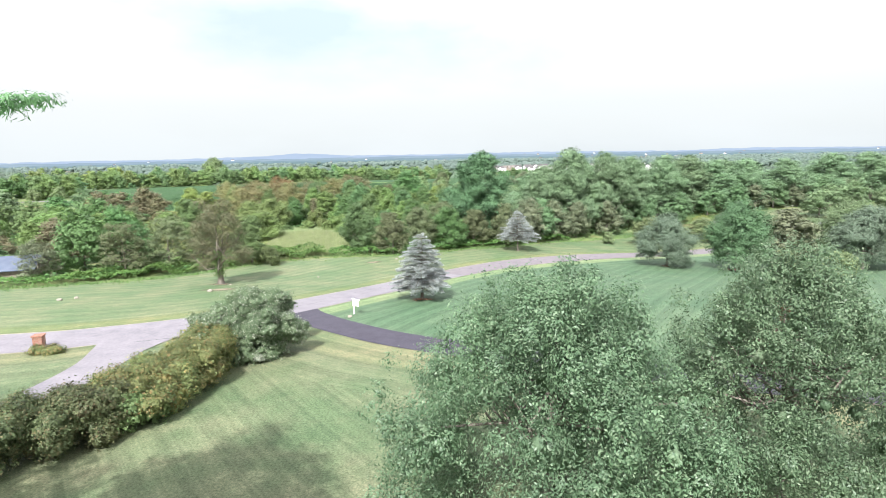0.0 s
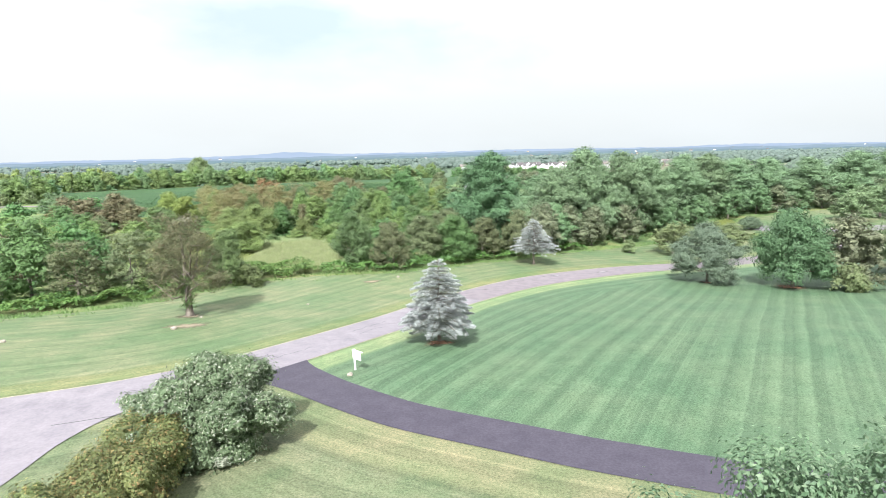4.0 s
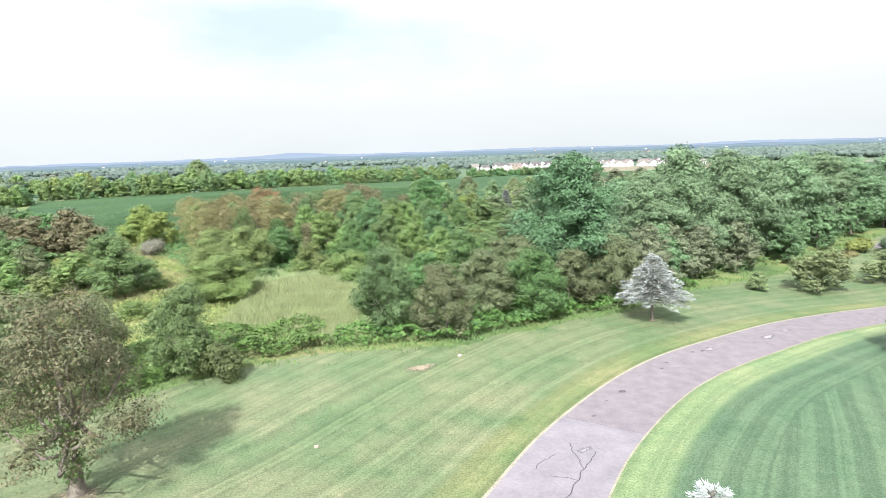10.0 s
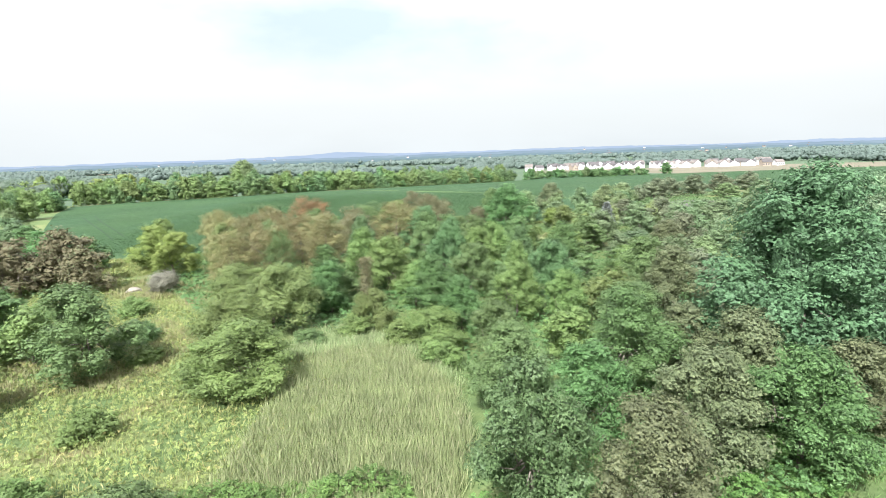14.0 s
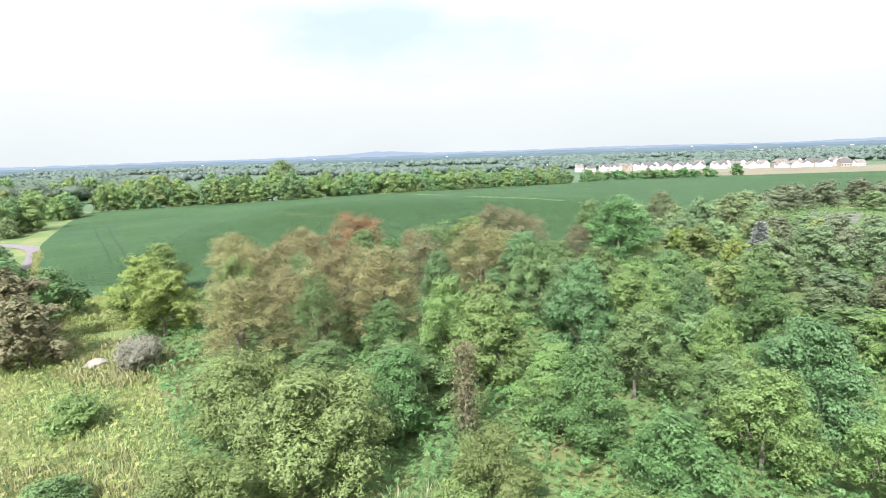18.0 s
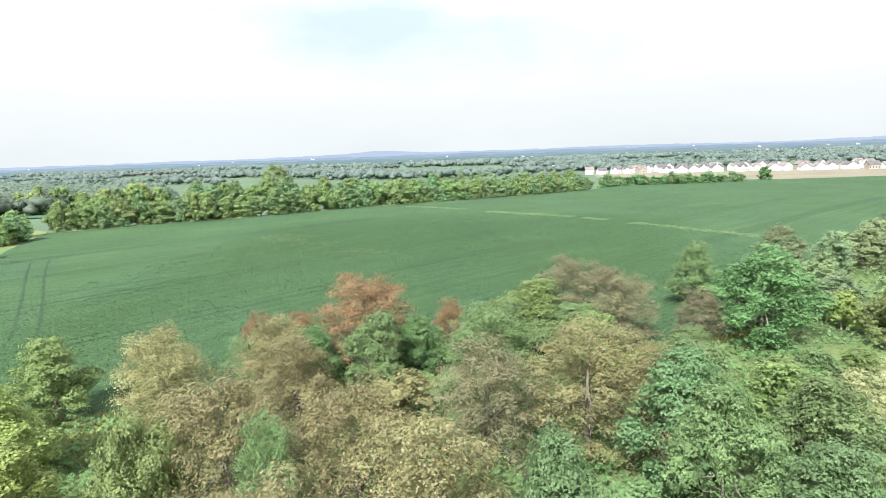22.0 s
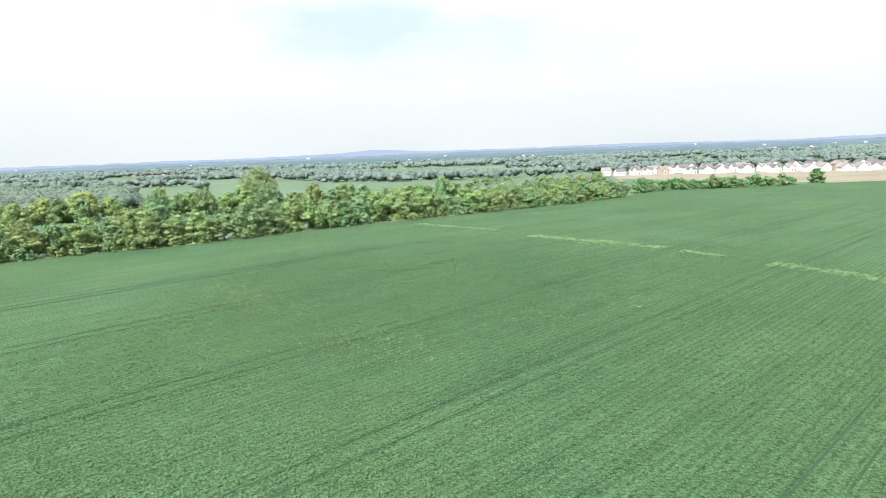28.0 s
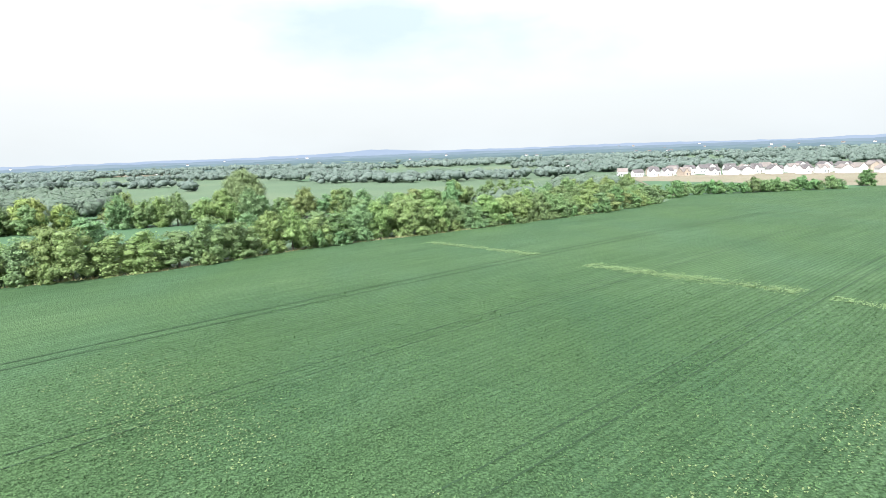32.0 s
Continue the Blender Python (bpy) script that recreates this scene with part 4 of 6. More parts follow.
# left wood
wood("mid_round", "brown", [(-79, 152, 9.0, 4.2), (-84, 149, 8.0, 4.2), (-74, 149, 6.8, 3.6), (-90, 153, 8.2, 4.2), (-62, 92, 7.5, 3.6), (-69, 86, 6.6, 3.4)], W, "at the far side of the meadow")
wood("mid_round", "dark", [(-83, 163, 6.2, 3.0), (-92, 164, 7.0, 3.6), (-70, 129, 5.6, 3.4), (-76, 134, 6.2, 3.6), (-84, 138, 7.6, 4.0), (-95, 141, 8.0, 4.2), (-50, 90, 9.5, 3.6), (-54, 84.5, 10, 4.0)], W, "at the far side of the meadow")
wood("mid_locust", "dull", [(-42, 86, 8.0, 3.4), (-46.5, 82, 7.6, 3.2), (-38.5, 90, 6.8, 2.8), (-56, 77.5, 5.6, 2.6)], W, "along the lawn's edge")
wood("mid_round", "lime", [(-60, 122, 5.6, 3.4), (-64, 114, 6.6, 3.8), (-70, 106, 7.6, 4.2), (-78, 112, 8.0, 4.4), (-58, 104, 6.0, 3.4), (-82, 100, 8.4, 4.4), (-66, 97, 7.4, 3.8)], W, IN)
wood("mid_round", "lime", [(-90, 108, 8.8, 4.6), (-100, 116, 9.0, 4.6), (-95, 92, 9.0, 4.4), (-108, 100, 9.2, 4.6)], W, IN)
wood("mid_round", "green", [(-88, 124, 8.0, 4.2), (-102, 130, 8.6, 4.4), (-76, 92, 7.6, 3.8), (-112, 145, 9, 4.6), (-118, 120, 9, 4.6), (-84, 84, 8.4, 4.2), (-98, 78, 9, 4.4)], W, IN)
# field edge on the right and the scrub behind the tall belt
wood("mid_round", "green", [(4, 178, 6.4, 3.4), (12, 186, 6.6, 3.4), (19, 178, 6.8, 3.6), (27, 186, 7.0, 3.8), (31, 205, 4.6, 3.2), (24, 214, 4.0, 3.0), (38, 196, 7.4, 3.8), (46, 208, 7.4, 4.0), (52, 222, 7.4, 4.0), (58, 190, 8, 4.2), (70, 203, 8, 4.2), (24, 160, 7.4, 3.8), (30, 170, 7.4, 3.8), (44, 180, 8, 4.0)], W, "in the scrub beside the field")
wood("mid_round", "dull", [(34, 252, 6.6, 4.0), (41, 258, 6.4, 4.0), (49, 262, 6.8, 4.2), (20, 196, 6.4, 3.4), (28, 245, 5.0, 3.0), (58, 262, 7, 4.2), (68, 268, 7, 4.2), (13, 201, 5.6, 3.0), (15, 171, 7, 3.4), (36, 216, 3.4, 2.6)], W, "in the scrub beside the field")
wood("mid_round", "olive", [(21, 236, 6.5, 4.0)], W, "in the scrub beside the field")
wood("mid_round", "lime", [(-8, 206, 7.4, 3.4), (-1, 209, 6.6, 3.0), (5, 203, 5.0, 2.6), (13, 207, 6.4, 3.0), (18, 222, 5.6, 2.8), (-4, 168, 5.6, 2.8)], W, "in the scrub beside the field")
# fruit trees and specimen trees on the lawn
for x, y, h, r in [(35.5, 123.3, 2.6, 1.7), (44.1, 123.4, 6.2, 4.2), (56.3, 125.6, 5.2, 4.2)]:
    plant("mid_round", x, y, h, r, F_OLIVE, "orchard_tree", "small orchard tree with a low crown on the lawn", "tree", "orchard trees")
plant("mid_dense", 36, 92, 8.4, 5.0, F_GREYLEAF, "round_tree", "round grey-green tree standing on the lawn", "tree")
plant("mid_dense", 45.8, 88, 10.6, 5.4, F_MAPLE, "maple_tree", "broad dark green maple on the lawn", "tree")
plant("mid_round", 52.5, 86.5, 9.4, 4.8, F_DULL, "lawn_tree", "dull grey-green tree on the lawn", "tree")
plant("mid_dense", 62, 84, 9.2, 5.6, F_GREYLEAF, "round_tree", "round grey-green tree standing on the lawn", "tree")
plant("mid_dense", 66, 94, 10.0, 5.6, F_GREEN, "lawn_tree", "green tree at the end of the lawn", "tree")
for x, y in [(50.1, 82.8), (52, 75)]:
    plant("mid_shrub", x, y, 3.6, 2.2, F_OLIVE, "young_tree", "young light green tree with a thin trunk", "tree", "young trees on the lawn")
# hedgerow behind the field
rng = np.random.default_rng(40)
kinds = ["green", "belt", "lime", "olive", "lime", "green", "dark", "belt", "green", "lime"]
H = "trees of the hedgerow"
hx = -176.0
while hx < 4:
    y = field_back(hx) + 5 + rng.normal() * 1.2
    h = rng.uniform(5.6, 8.8) * (1.18 if hx < -95 else 1.1)
    c = kinds[int(rng.integers(len(kinds)))]
    wood("far_round", c, [(hx, y, h, rng.uniform(4.0, 5.4))], H, "in the hedgerow behind the field")
    if rng.random() < (0.35 if hx < -60 else 0.75):
        wood("far_round", kinds[int(rng.integers(5))], [(hx - 3, y + rng.uniform(7, 14), h * 1.1, rng.uniform(4.2, 5.4))], H, "in the hedgerow behind the field")
    if rng.random() < 0.9:
        wood("far_shrub", kinds[int(rng.integers(7))], [(hx + 2, y - 3.0, rng.uniform(2.2, 4.6), rng.uniform(1.6, 2.6))], "shrubs of the hedgerow", "at the foot of the hedgerow")
    hx += rng.uniform(3.2, 5.0)
hx = 17.0
while hx < 118:
    wood("far_shrub", "green" if rng.random() < 0.6 else "dark", [(hx, field_back(hx) + 3, rng.uniform(5.0, 8.6), rng.uniform(3.4, 5.0))], "shrubs of the hedgerow", "at the far edge of the field")
    hx += rng.uniform(3.5, 8.0)
wood("far_round", "dark", [(138, 579, 9.5, 5.0)], H, "standing alone at the field's edge")
plant("mid_dense", -190, 485, 20.5, 10.5, F_LIME, "tall_tree", "very tall pale green tree above the hedgerow", "tree")
# trees past the field's left corner
for i in range(26):
    x, y = -172 - rng.random() * 85, 222 + rng.random() * 62
    if x > -150 - (y - 222) * 0.4:
        x -= 14
    c = kinds[int(rng.integers(len(kinds)))]
    wood("far_round", c, [(x, y, rng.uniform(7, 11), rng.uniform(3.8, 5.4))], "trees past the field's corner", "past the corner of the field")
for i in range(22):
    y = rng.uniform(226, 290)
    x = -147 - (y - 226) * 0.5 - rng.random() * 34
    wood("far_round", kinds[int(rng.integers(len(kinds)))], [(x, y, rng.uniform(6.5, 9.5), rng.uniform(3.6, 5.0))], "trees past the field's corner", "past the corner of the field")
wood("mid_shrub", "lime", [(-150, 224, 5.0, 2.8), (-156, 219, 4.2, 2.6)], "shrubs past the field's corner", "beside the farm lane")
wood("mid_round", "dark", [(-104, 176, 6.4, 3.4), (-110, 180, 6.4, 3.6), (-99, 171, 6.0, 3.4), (-117, 186, 6.6, 3.6)], W, "beside the field's corner")


for x, y, h, r, c in [(-14, 181, 2.6, 1.9, "lime"), (-9, 177, 2.2, 1.7, "green"), (-4, 183, 2.8, 2.0, "lime"), (-11, 187, 2.4, 1.8, "green"), (-1, 178, 2.4, 1.8, "lime"), (-7, 188, 2.0, 1.6, "lime"), (-45, 108, 2.0, 1.8, "lime"), (-53, 128, 2.2, 1.9, "green"), (-60, 138, 2.4, 2.0, "lime"), (-49, 122, 1.8, 1.6, "lime"), (-36, 99, 2.4, 1.9, "green"), (-43, 99, 2.2, 1.8, "lime"), (-31, 129.5, 2.4, 1.9, "lime"), (-25.5, 127, 2.6, 2.0, "lime"), (-35, 127, 1.8, 1.6, "green"), (-21.5, 121.5, 2.4, 1.9, "lime")]:
    wood("near_shrub", c, [(x, y, h, r)], "shrubs of the meadow", "among the weeds")


# young growth that closes the canopy between the trees above
fill = random.Random(17)
stretch = [((-62, -8), (133, 186)), ((-24, 20), (97, 172)), ((10, 95), (118, 205)), ((-118, -52), (78, 160)), ((-12, 62), (150, 262))]
tints = ["green", "green", "dark", "lime", "blue", "green", "dull", "green", "olive", "lime"]
MEADOW = [(-81, 148), (-80, 158), (-72, 157), (-60, 147), (-46, 131), (-39, 123), (-34, 124), (-29, 131), (-20, 118), (-18, 106), (-18, 94), (-30, 90), (-40, 93), (-50, 103), (-66, 124)]
CLEARING = [(-15, 176), (-16, 188), (0, 190), (4, 181), (-5, 172)]


def within(x, y, poly):
    odd = False
    for (xa, ya), (xb, yb) in zip(poly, poly[1:] + poly[:1]):
        if (ya > y) != (yb > y) and x < (xb - xa) * (y - ya) / (yb - ya) + xa:
            odd = not odd
    return odd


for (xa, xb), (ya, yb) in stretch:
    for k in range(220):
        x, y = fill.uniform(xa, xb), fill.uniform(ya, yb)
        h, r = fill.uniform(4.2, 6.8), fill.uniform(2.6, 3.6)
        if math.hypot(x + 62.3, y - 148.6) < 7 or within(x, y, MEADOW) or within(x, y, CLEARING) or y < lawn_edge(x) + 2.5 or y > field_front(x) - 2 or 24 < x < 51 and 214 < y < 254:
            continue
        if 2 < x < 40 and abs((y - 160) - 1.95 * (x - 1)) < 11:
            h = 3.6
        if any((x - a) ** 2 + (y - b) ** 2 < (0.88 * (c + r)) ** 2 for a, b, c in PLANTED):
            continue
        tint = "tan" if x < -42 and 150 < y < 175 and fill.random() < 0.7 else fill.choice(tints)
        wood("mid_round", "lime" if tint == "brown" and x > -40 and y < 150 else tint, [(x, y, h, r)], W, IN)


# ---- woods and country further off ----
def far_wood(name, spots, heights, heads, fine, leaves, size, mat, label, seed):
    """Many far trees in one: rounded uneven heads with sprays of leaf standing out of them."""
    rr = np.random.default_rng(seed)
    PP, NN, lobes = [], [], []
    for (x, y), h in zip(spots, heights):
        r = h * rr.uniform(0.5, 0.85)
        for k in range(heads):
            a, off = rr.uniform(0, 2 * math.pi), 0.0 if k == 0 else r * 0.75
            s = r if k == 0 else r * rr.uniform(0.5, 0.75)
            lobes.append((x + off * math.cos(a), y + off * math.sin(a), at(x, y) + h * (0.46 if k == 0 else rr.uniform(0.15, 0.6)), s, s, h * (0.5 if k == 0 else 0.3)))
        D = rr.normal(size=(leaves, 3))
        D[:, 2] = np.abs(D[:, 2]) * 0.9 - 0.3
        D /= np.linalg.norm(D, axis=1)[:, None]
        PP.append(np.array([x, y, at(x, y) + h * 0.48]) + D * np.array([r, r, h * 0.5]) * rr.uniform(0.9, 1.12, leaves)[:, None])
        NN.append(D + np.array([0, -0.2, 0.3]) + rr.normal(size=(leaves, 3)) * 0.15)
    V, F = leaf_chips(rr, np.concatenate(PP), np.concatenate(NN), size * 1.15, size)
    CV, CF = core(rr, lobes, 0.78, fine)
    return tagged(new(name, leafy(name, V, F, CV, CF, mat)), label, "woodland", "", "stuff")


rng = np.random.default_rng(77)


def belt(n, x0, x1, y0, y1, seed, clump=0.0):
    """Places for trees in long narrow belts with open fields between."""
    rr = np.random.default_rng(seed)
    X, Y = rr.uniform(x0, x1, n * 9), rr.uniform(y0, y1, n * 9)
    k = [i for i in range(n * 9) if noise.noise(Vector((X[i] * 0.0035, Y[i] * 0.011, seed))) > clump][:n]
    return [(X[i], Y[i]) for i in k]


s0 = [(-330 + i * 3.9 + rng.normal() * 2, 330 + i * 2.4 + rng.normal() * 5) for i in range(86)]
for k, (x, y) in enumerate(s0):
    wood("far_round", ("yellow" if rng.random() < 0.45 else "lime") if x < -215 and rng.random() < 0.6 else kinds[int(rng.integers(6))], [(x, y, rng.uniform(8, 13), rng.uniform(4.0, 5.6))], "trees of the second hedgerow", "in the second hedgerow beyond the crop")
s1 = [(x, y) for x, y in belt(760, -600, 120, 440, 720, 3, 0.12) if y > field_back(x) + 25 + max(0, x + 120) * 0.3 and x < 6]
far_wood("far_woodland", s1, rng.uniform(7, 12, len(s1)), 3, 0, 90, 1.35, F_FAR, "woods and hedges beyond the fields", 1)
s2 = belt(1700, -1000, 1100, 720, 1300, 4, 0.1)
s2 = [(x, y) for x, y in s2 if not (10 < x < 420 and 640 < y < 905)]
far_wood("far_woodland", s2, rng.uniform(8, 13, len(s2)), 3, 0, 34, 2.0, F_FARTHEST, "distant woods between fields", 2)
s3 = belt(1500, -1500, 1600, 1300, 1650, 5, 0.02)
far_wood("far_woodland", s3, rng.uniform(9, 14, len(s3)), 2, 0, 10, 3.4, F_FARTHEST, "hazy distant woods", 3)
s4 = [(x, y) for x, y in belt(120, -420, -230, 120, 420, 6, -0.2)]
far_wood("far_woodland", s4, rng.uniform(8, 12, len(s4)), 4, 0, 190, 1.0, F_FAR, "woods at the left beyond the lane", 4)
s5 = [(x, y) for x, y in belt(150, 100, 420, 190, 420, 7, -0.1) if y < field_front(x) + 6 or y > 470]
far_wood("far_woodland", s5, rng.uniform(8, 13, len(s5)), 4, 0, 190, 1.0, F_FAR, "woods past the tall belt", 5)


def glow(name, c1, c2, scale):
    """Far distance as plain emission: its airy haze is painted in as glowing colour."""
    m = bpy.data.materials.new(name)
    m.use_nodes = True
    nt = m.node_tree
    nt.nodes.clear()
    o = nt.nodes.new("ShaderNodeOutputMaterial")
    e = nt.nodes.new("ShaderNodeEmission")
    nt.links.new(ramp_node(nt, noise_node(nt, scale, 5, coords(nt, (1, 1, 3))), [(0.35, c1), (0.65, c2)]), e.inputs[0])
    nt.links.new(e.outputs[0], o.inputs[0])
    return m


def ridge(name, dist, heights, mat, label, seed, depth=260.0):
    """A far range of hills: a long low swell on the horizon."""
    a = np.radians(np.linspace(-75, 75, 1500))
    deg = np.degrees(a)
    hh = np.interp(deg, *zip(*heights))
    hh = hh + np.array([noise.fractal(Vector((d * 0.8, seed, 0)), 0.9, 2.0, 7) for d in deg]) * (1.6 + dist / 1600)
    rows = []
    for k, (dd, f) in enumerate(((-depth, 0.0), (-depth * 0.5, 0.72), (0, 1.0), (depth * 0.6, 0.3))):
        rows.append(np.stack([np.sin(a) * (dist + dd), np.cos(a) * (dist + dd), -16 + (hh + 16) * f], -1))
    V = np.concatenate(rows)
    n = len(a)
    i = np.concatenate([np.arange(n - 1) + k * n for k in range(3)])
    return tagged(new(name, mesh_of(name, V, np.stack([i, i + 1, i + n + 1, i + n], -1), mat, False)), label, "backdrop", "", "structure")


# layers of the plain and the hills, haze painted in as paler, bluer glow
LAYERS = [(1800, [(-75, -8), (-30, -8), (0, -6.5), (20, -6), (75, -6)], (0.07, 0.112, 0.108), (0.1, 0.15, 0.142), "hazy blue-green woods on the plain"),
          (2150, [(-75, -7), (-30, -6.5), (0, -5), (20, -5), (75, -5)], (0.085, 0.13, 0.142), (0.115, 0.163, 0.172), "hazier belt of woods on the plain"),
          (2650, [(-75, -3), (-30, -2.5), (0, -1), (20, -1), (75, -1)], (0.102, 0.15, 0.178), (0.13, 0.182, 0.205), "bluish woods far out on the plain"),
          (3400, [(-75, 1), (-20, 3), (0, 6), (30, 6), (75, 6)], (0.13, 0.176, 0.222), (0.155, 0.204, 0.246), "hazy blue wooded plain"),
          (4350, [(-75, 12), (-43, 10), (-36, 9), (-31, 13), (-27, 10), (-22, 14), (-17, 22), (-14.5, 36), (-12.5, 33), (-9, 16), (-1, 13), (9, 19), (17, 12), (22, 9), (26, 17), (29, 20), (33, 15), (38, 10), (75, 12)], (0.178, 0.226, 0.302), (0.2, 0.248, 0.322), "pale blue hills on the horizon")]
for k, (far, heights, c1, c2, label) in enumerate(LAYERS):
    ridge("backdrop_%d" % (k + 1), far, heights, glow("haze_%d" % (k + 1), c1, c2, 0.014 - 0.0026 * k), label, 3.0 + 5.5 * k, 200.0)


def patch(name, pts, mat, lift, label, category="field"):
    """A far field with straight sides, four corners, lying on the land."""
    a, b, c, d = [np.array(p, dtype=float) for p in pts]
    u = np.linspace(0, 1, 14)
    P = np.array([[(a * (1 - s) + b * s) * (1 - t) + (d * (1 - s) + c * s) * t for t in u] for s in u])
    Z = land(P[..., 0], P[..., 1]) + lift
    i = np.arange(13 * 14).reshape(13, 14)[:, :-1].ravel()
    return tagged(new(name, mesh_of(name, np.concatenate([P, Z[..., None]], -1).reshape(-1, 3), np.stack([i, i + 14, i + 15, i + 1], -1), mat, False)), label, category, "", "structure")


patch("far_field", [(-330, 330), (-190, 345), (-80, 440), (-300, 420)], M_FIELD_FAR, 0.1, "green crop between two hedgerows")
patch("far_field", [(-520, 430), (-200, 470), (-230, 560), (-620, 560)], M_FIELD_FAR, 0.1, "green crop beyond the hedgerow")
patch("far_field", [(-980, 1330), (-700, 1270), (-660, 1370), (-930, 1440)], M_FIELD_TAN, 0.4, "pale mown field by the barn")
patch("far_field", [(-330, 900), (-60, 860), (-40, 960), (-320, 1010)], M_FIELD_FAR, 0.4, "bright green far field")
patch("far_field", [(17, 514), (150, 575), (118, 612), (36, 690)], M_FIELD_FAR, 0.1, "green strip behind the field's bushes")
patch("far_field", [(24, 560), (460, 606), (460, 720), (40, 775)], M_FIELD_TAN, 0.0, "tan bare ground in front of the new houses")


# ---- houses ----
def box(bm, x0, x1, y0, y1, z0, z1):
    m = Matrix.Translation(((x0 + x1) / 2, (y0 + y1) / 2, (z0 + z1) / 2)) @ Matrix.Diagonal((x1 - x0, y1 - y0, z1 - z0, 1))
    bmesh.ops.create_cube(bm, size=1.0, matrix=m)
    return bm


def gable(bm, x0, x1, y0, y1, z0, z1, over=0.4, thick=0.25, axis="x"):
    """Two roof slopes with thickness, ridge along x or y."""
    if axis == "x":
        ym = (y0 + y1) / 2
        prof = [(y0 - over, z0 - over * (z1 - z0) / (ym - y0)), (ym, z1), (y1 + over, z0 - over * (z1 - z0) / (ym - y0))]
        pts = lambda e: [(e, p, q) for p, q in prof] + [(e, p, q + thick) for p, q in reversed(prof)]
        ends = (x0 - over, x1 + over)
    else:
        xm = (x0 + x1) / 2
        prof = [(x0 - over, z0 - over * (z1 - z0) / (xm - x0)), (xm, z1), (x1 + over, z0 - over * (z1 - z0) / (xm - x0))]
        pts = lambda e: [(p, e, q) for p, q in prof] + [(p, e, q + thick) for p, q in reversed(prof)]
        ends = (y0 - over, y1 + over)
    A = [bm.verts.new(p) for p in pts(ends[0])]
    B = [bm.verts.new(p) for p in pts(ends[1])]
    for i in range(6):
        j = (i + 1) % 6
        bm.faces.new((A[i], A[j], B[j], B[i]))
    bm.faces.new(A)
    bm.faces.new(B[::-1])
    bmesh.ops.recalc_face_normals(bm, faces=bm.faces)
    return bm


def body(bm, x0, x1, y0, y1, z0, z1, zr, axis="x"):
    """Walls with the gable triangles at the two ends."""
    if axis == "x":
        s = [(y0, z0), (y1, z0), (y1, z1), ((y0 + y1) / 2, zr), (y0, z1)]
        A, B = [bm.verts.new((x0, p, q)) for p, q in s], [bm.verts.new((x1, p, q)) for p, q in s]
    else:
        s = [(x0, z0), (x1, z0), (x1, z1), ((x0 + x1) / 2, zr), (x0, z1)]
        A, B = [bm.verts.new((p, y0, q)) for p, q in s], [bm.verts.new((p, y1, q)) for p, q in s]
    for i in range(5):
        j = (i + 1) % 5
        bm.faces.new((A[i], A[j], B[j], B[i]))
    bm.faces.new(A)
    bm.faces.new(B[::-1])
    bmesh.ops.recalc_face_normals(bm, faces=bm.faces)
    return bm


def house(x, y, w, d, h, roof, wall_mat, label, turn=0.0, wing=True, group="new houses", name="house", roof_mat=None):
    """Two-storey house with a gabled wing, windows and a door towards -y."""
    e = thing(name, label, "house", x, y, at(x, y), group, turn=turn)
    part("wall", body(bmesh.new(), -w / 2, w / 2, -d / 2, d / 2, -0.5, h, h + roof), e, mat=wall_mat)
    part("roof", gable(bmesh.new(), -w / 2, w / 2, -d / 2, d / 2, h, h + roof), e, mat=roof_mat or M_ROOF)
    if wing:
        g = w * 0.22
        part("front_wing", body(bmesh.new(), -g - w * 0.2, g - w * 0.2, -d / 2 - 2.2, 0, -0.5, h, h + roof * 0.8, "y"), e, mat=wall_mat)
        part("wing_roof", gable(bmesh.new(), -g - w * 0.2, g - w * 0.2, -d / 2 - 2.2, 0, h, h + roof * 0.8, axis="y"), e, mat=roof_mat or M_ROOF)
    for fz in ((1.0, 2.4), (3.9, 5.3)):
        if fz[1] < h:
            for k in range(4):
                cx = -w / 2 + w * (k + 0.5) / 4
                front = -d / 2 - (2.2 if wing and abs(cx + w * 0.2) < w * 0.22 - 0.5 else 0.0)
                part("window", box(bmesh.new(), cx - 0.55, cx + 0.55, front - 0.06, front + 0.1, *fz), e, mat=M_GLASS)
    part("door", box(bmesh.new(), w * 0.34, w * 0.34 + 1.0, -d / 2 - 0.06, -d / 2 + 0.1, 0, 2.1), e, mat=M_WOODWALL)
    return e


rng = np.random.default_rng(12)


def new_house(x, y, tall):
    m = M_SIDING if rng.random() < 0.72 else M_TANSIDE
    shingle, tone = (M_ROOF_TAN, "brown") if rng.random() < 0.45 else (M_ROOF, "grey")
    label = "new %s two-storey house with a %s gabled roof" % ("white" if m == M_SIDING else "tan", tone)
    house(x, y, rng.uniform(8.0, 10.2), rng.uniform(7.6, 9), tall, rng.uniform(2.4, 3.4), m, label, rng.normal() * 6 + 8 + (90 if rng.random() < 0.45 else 0), rng.random() < 0.75, roof_mat=shingle)


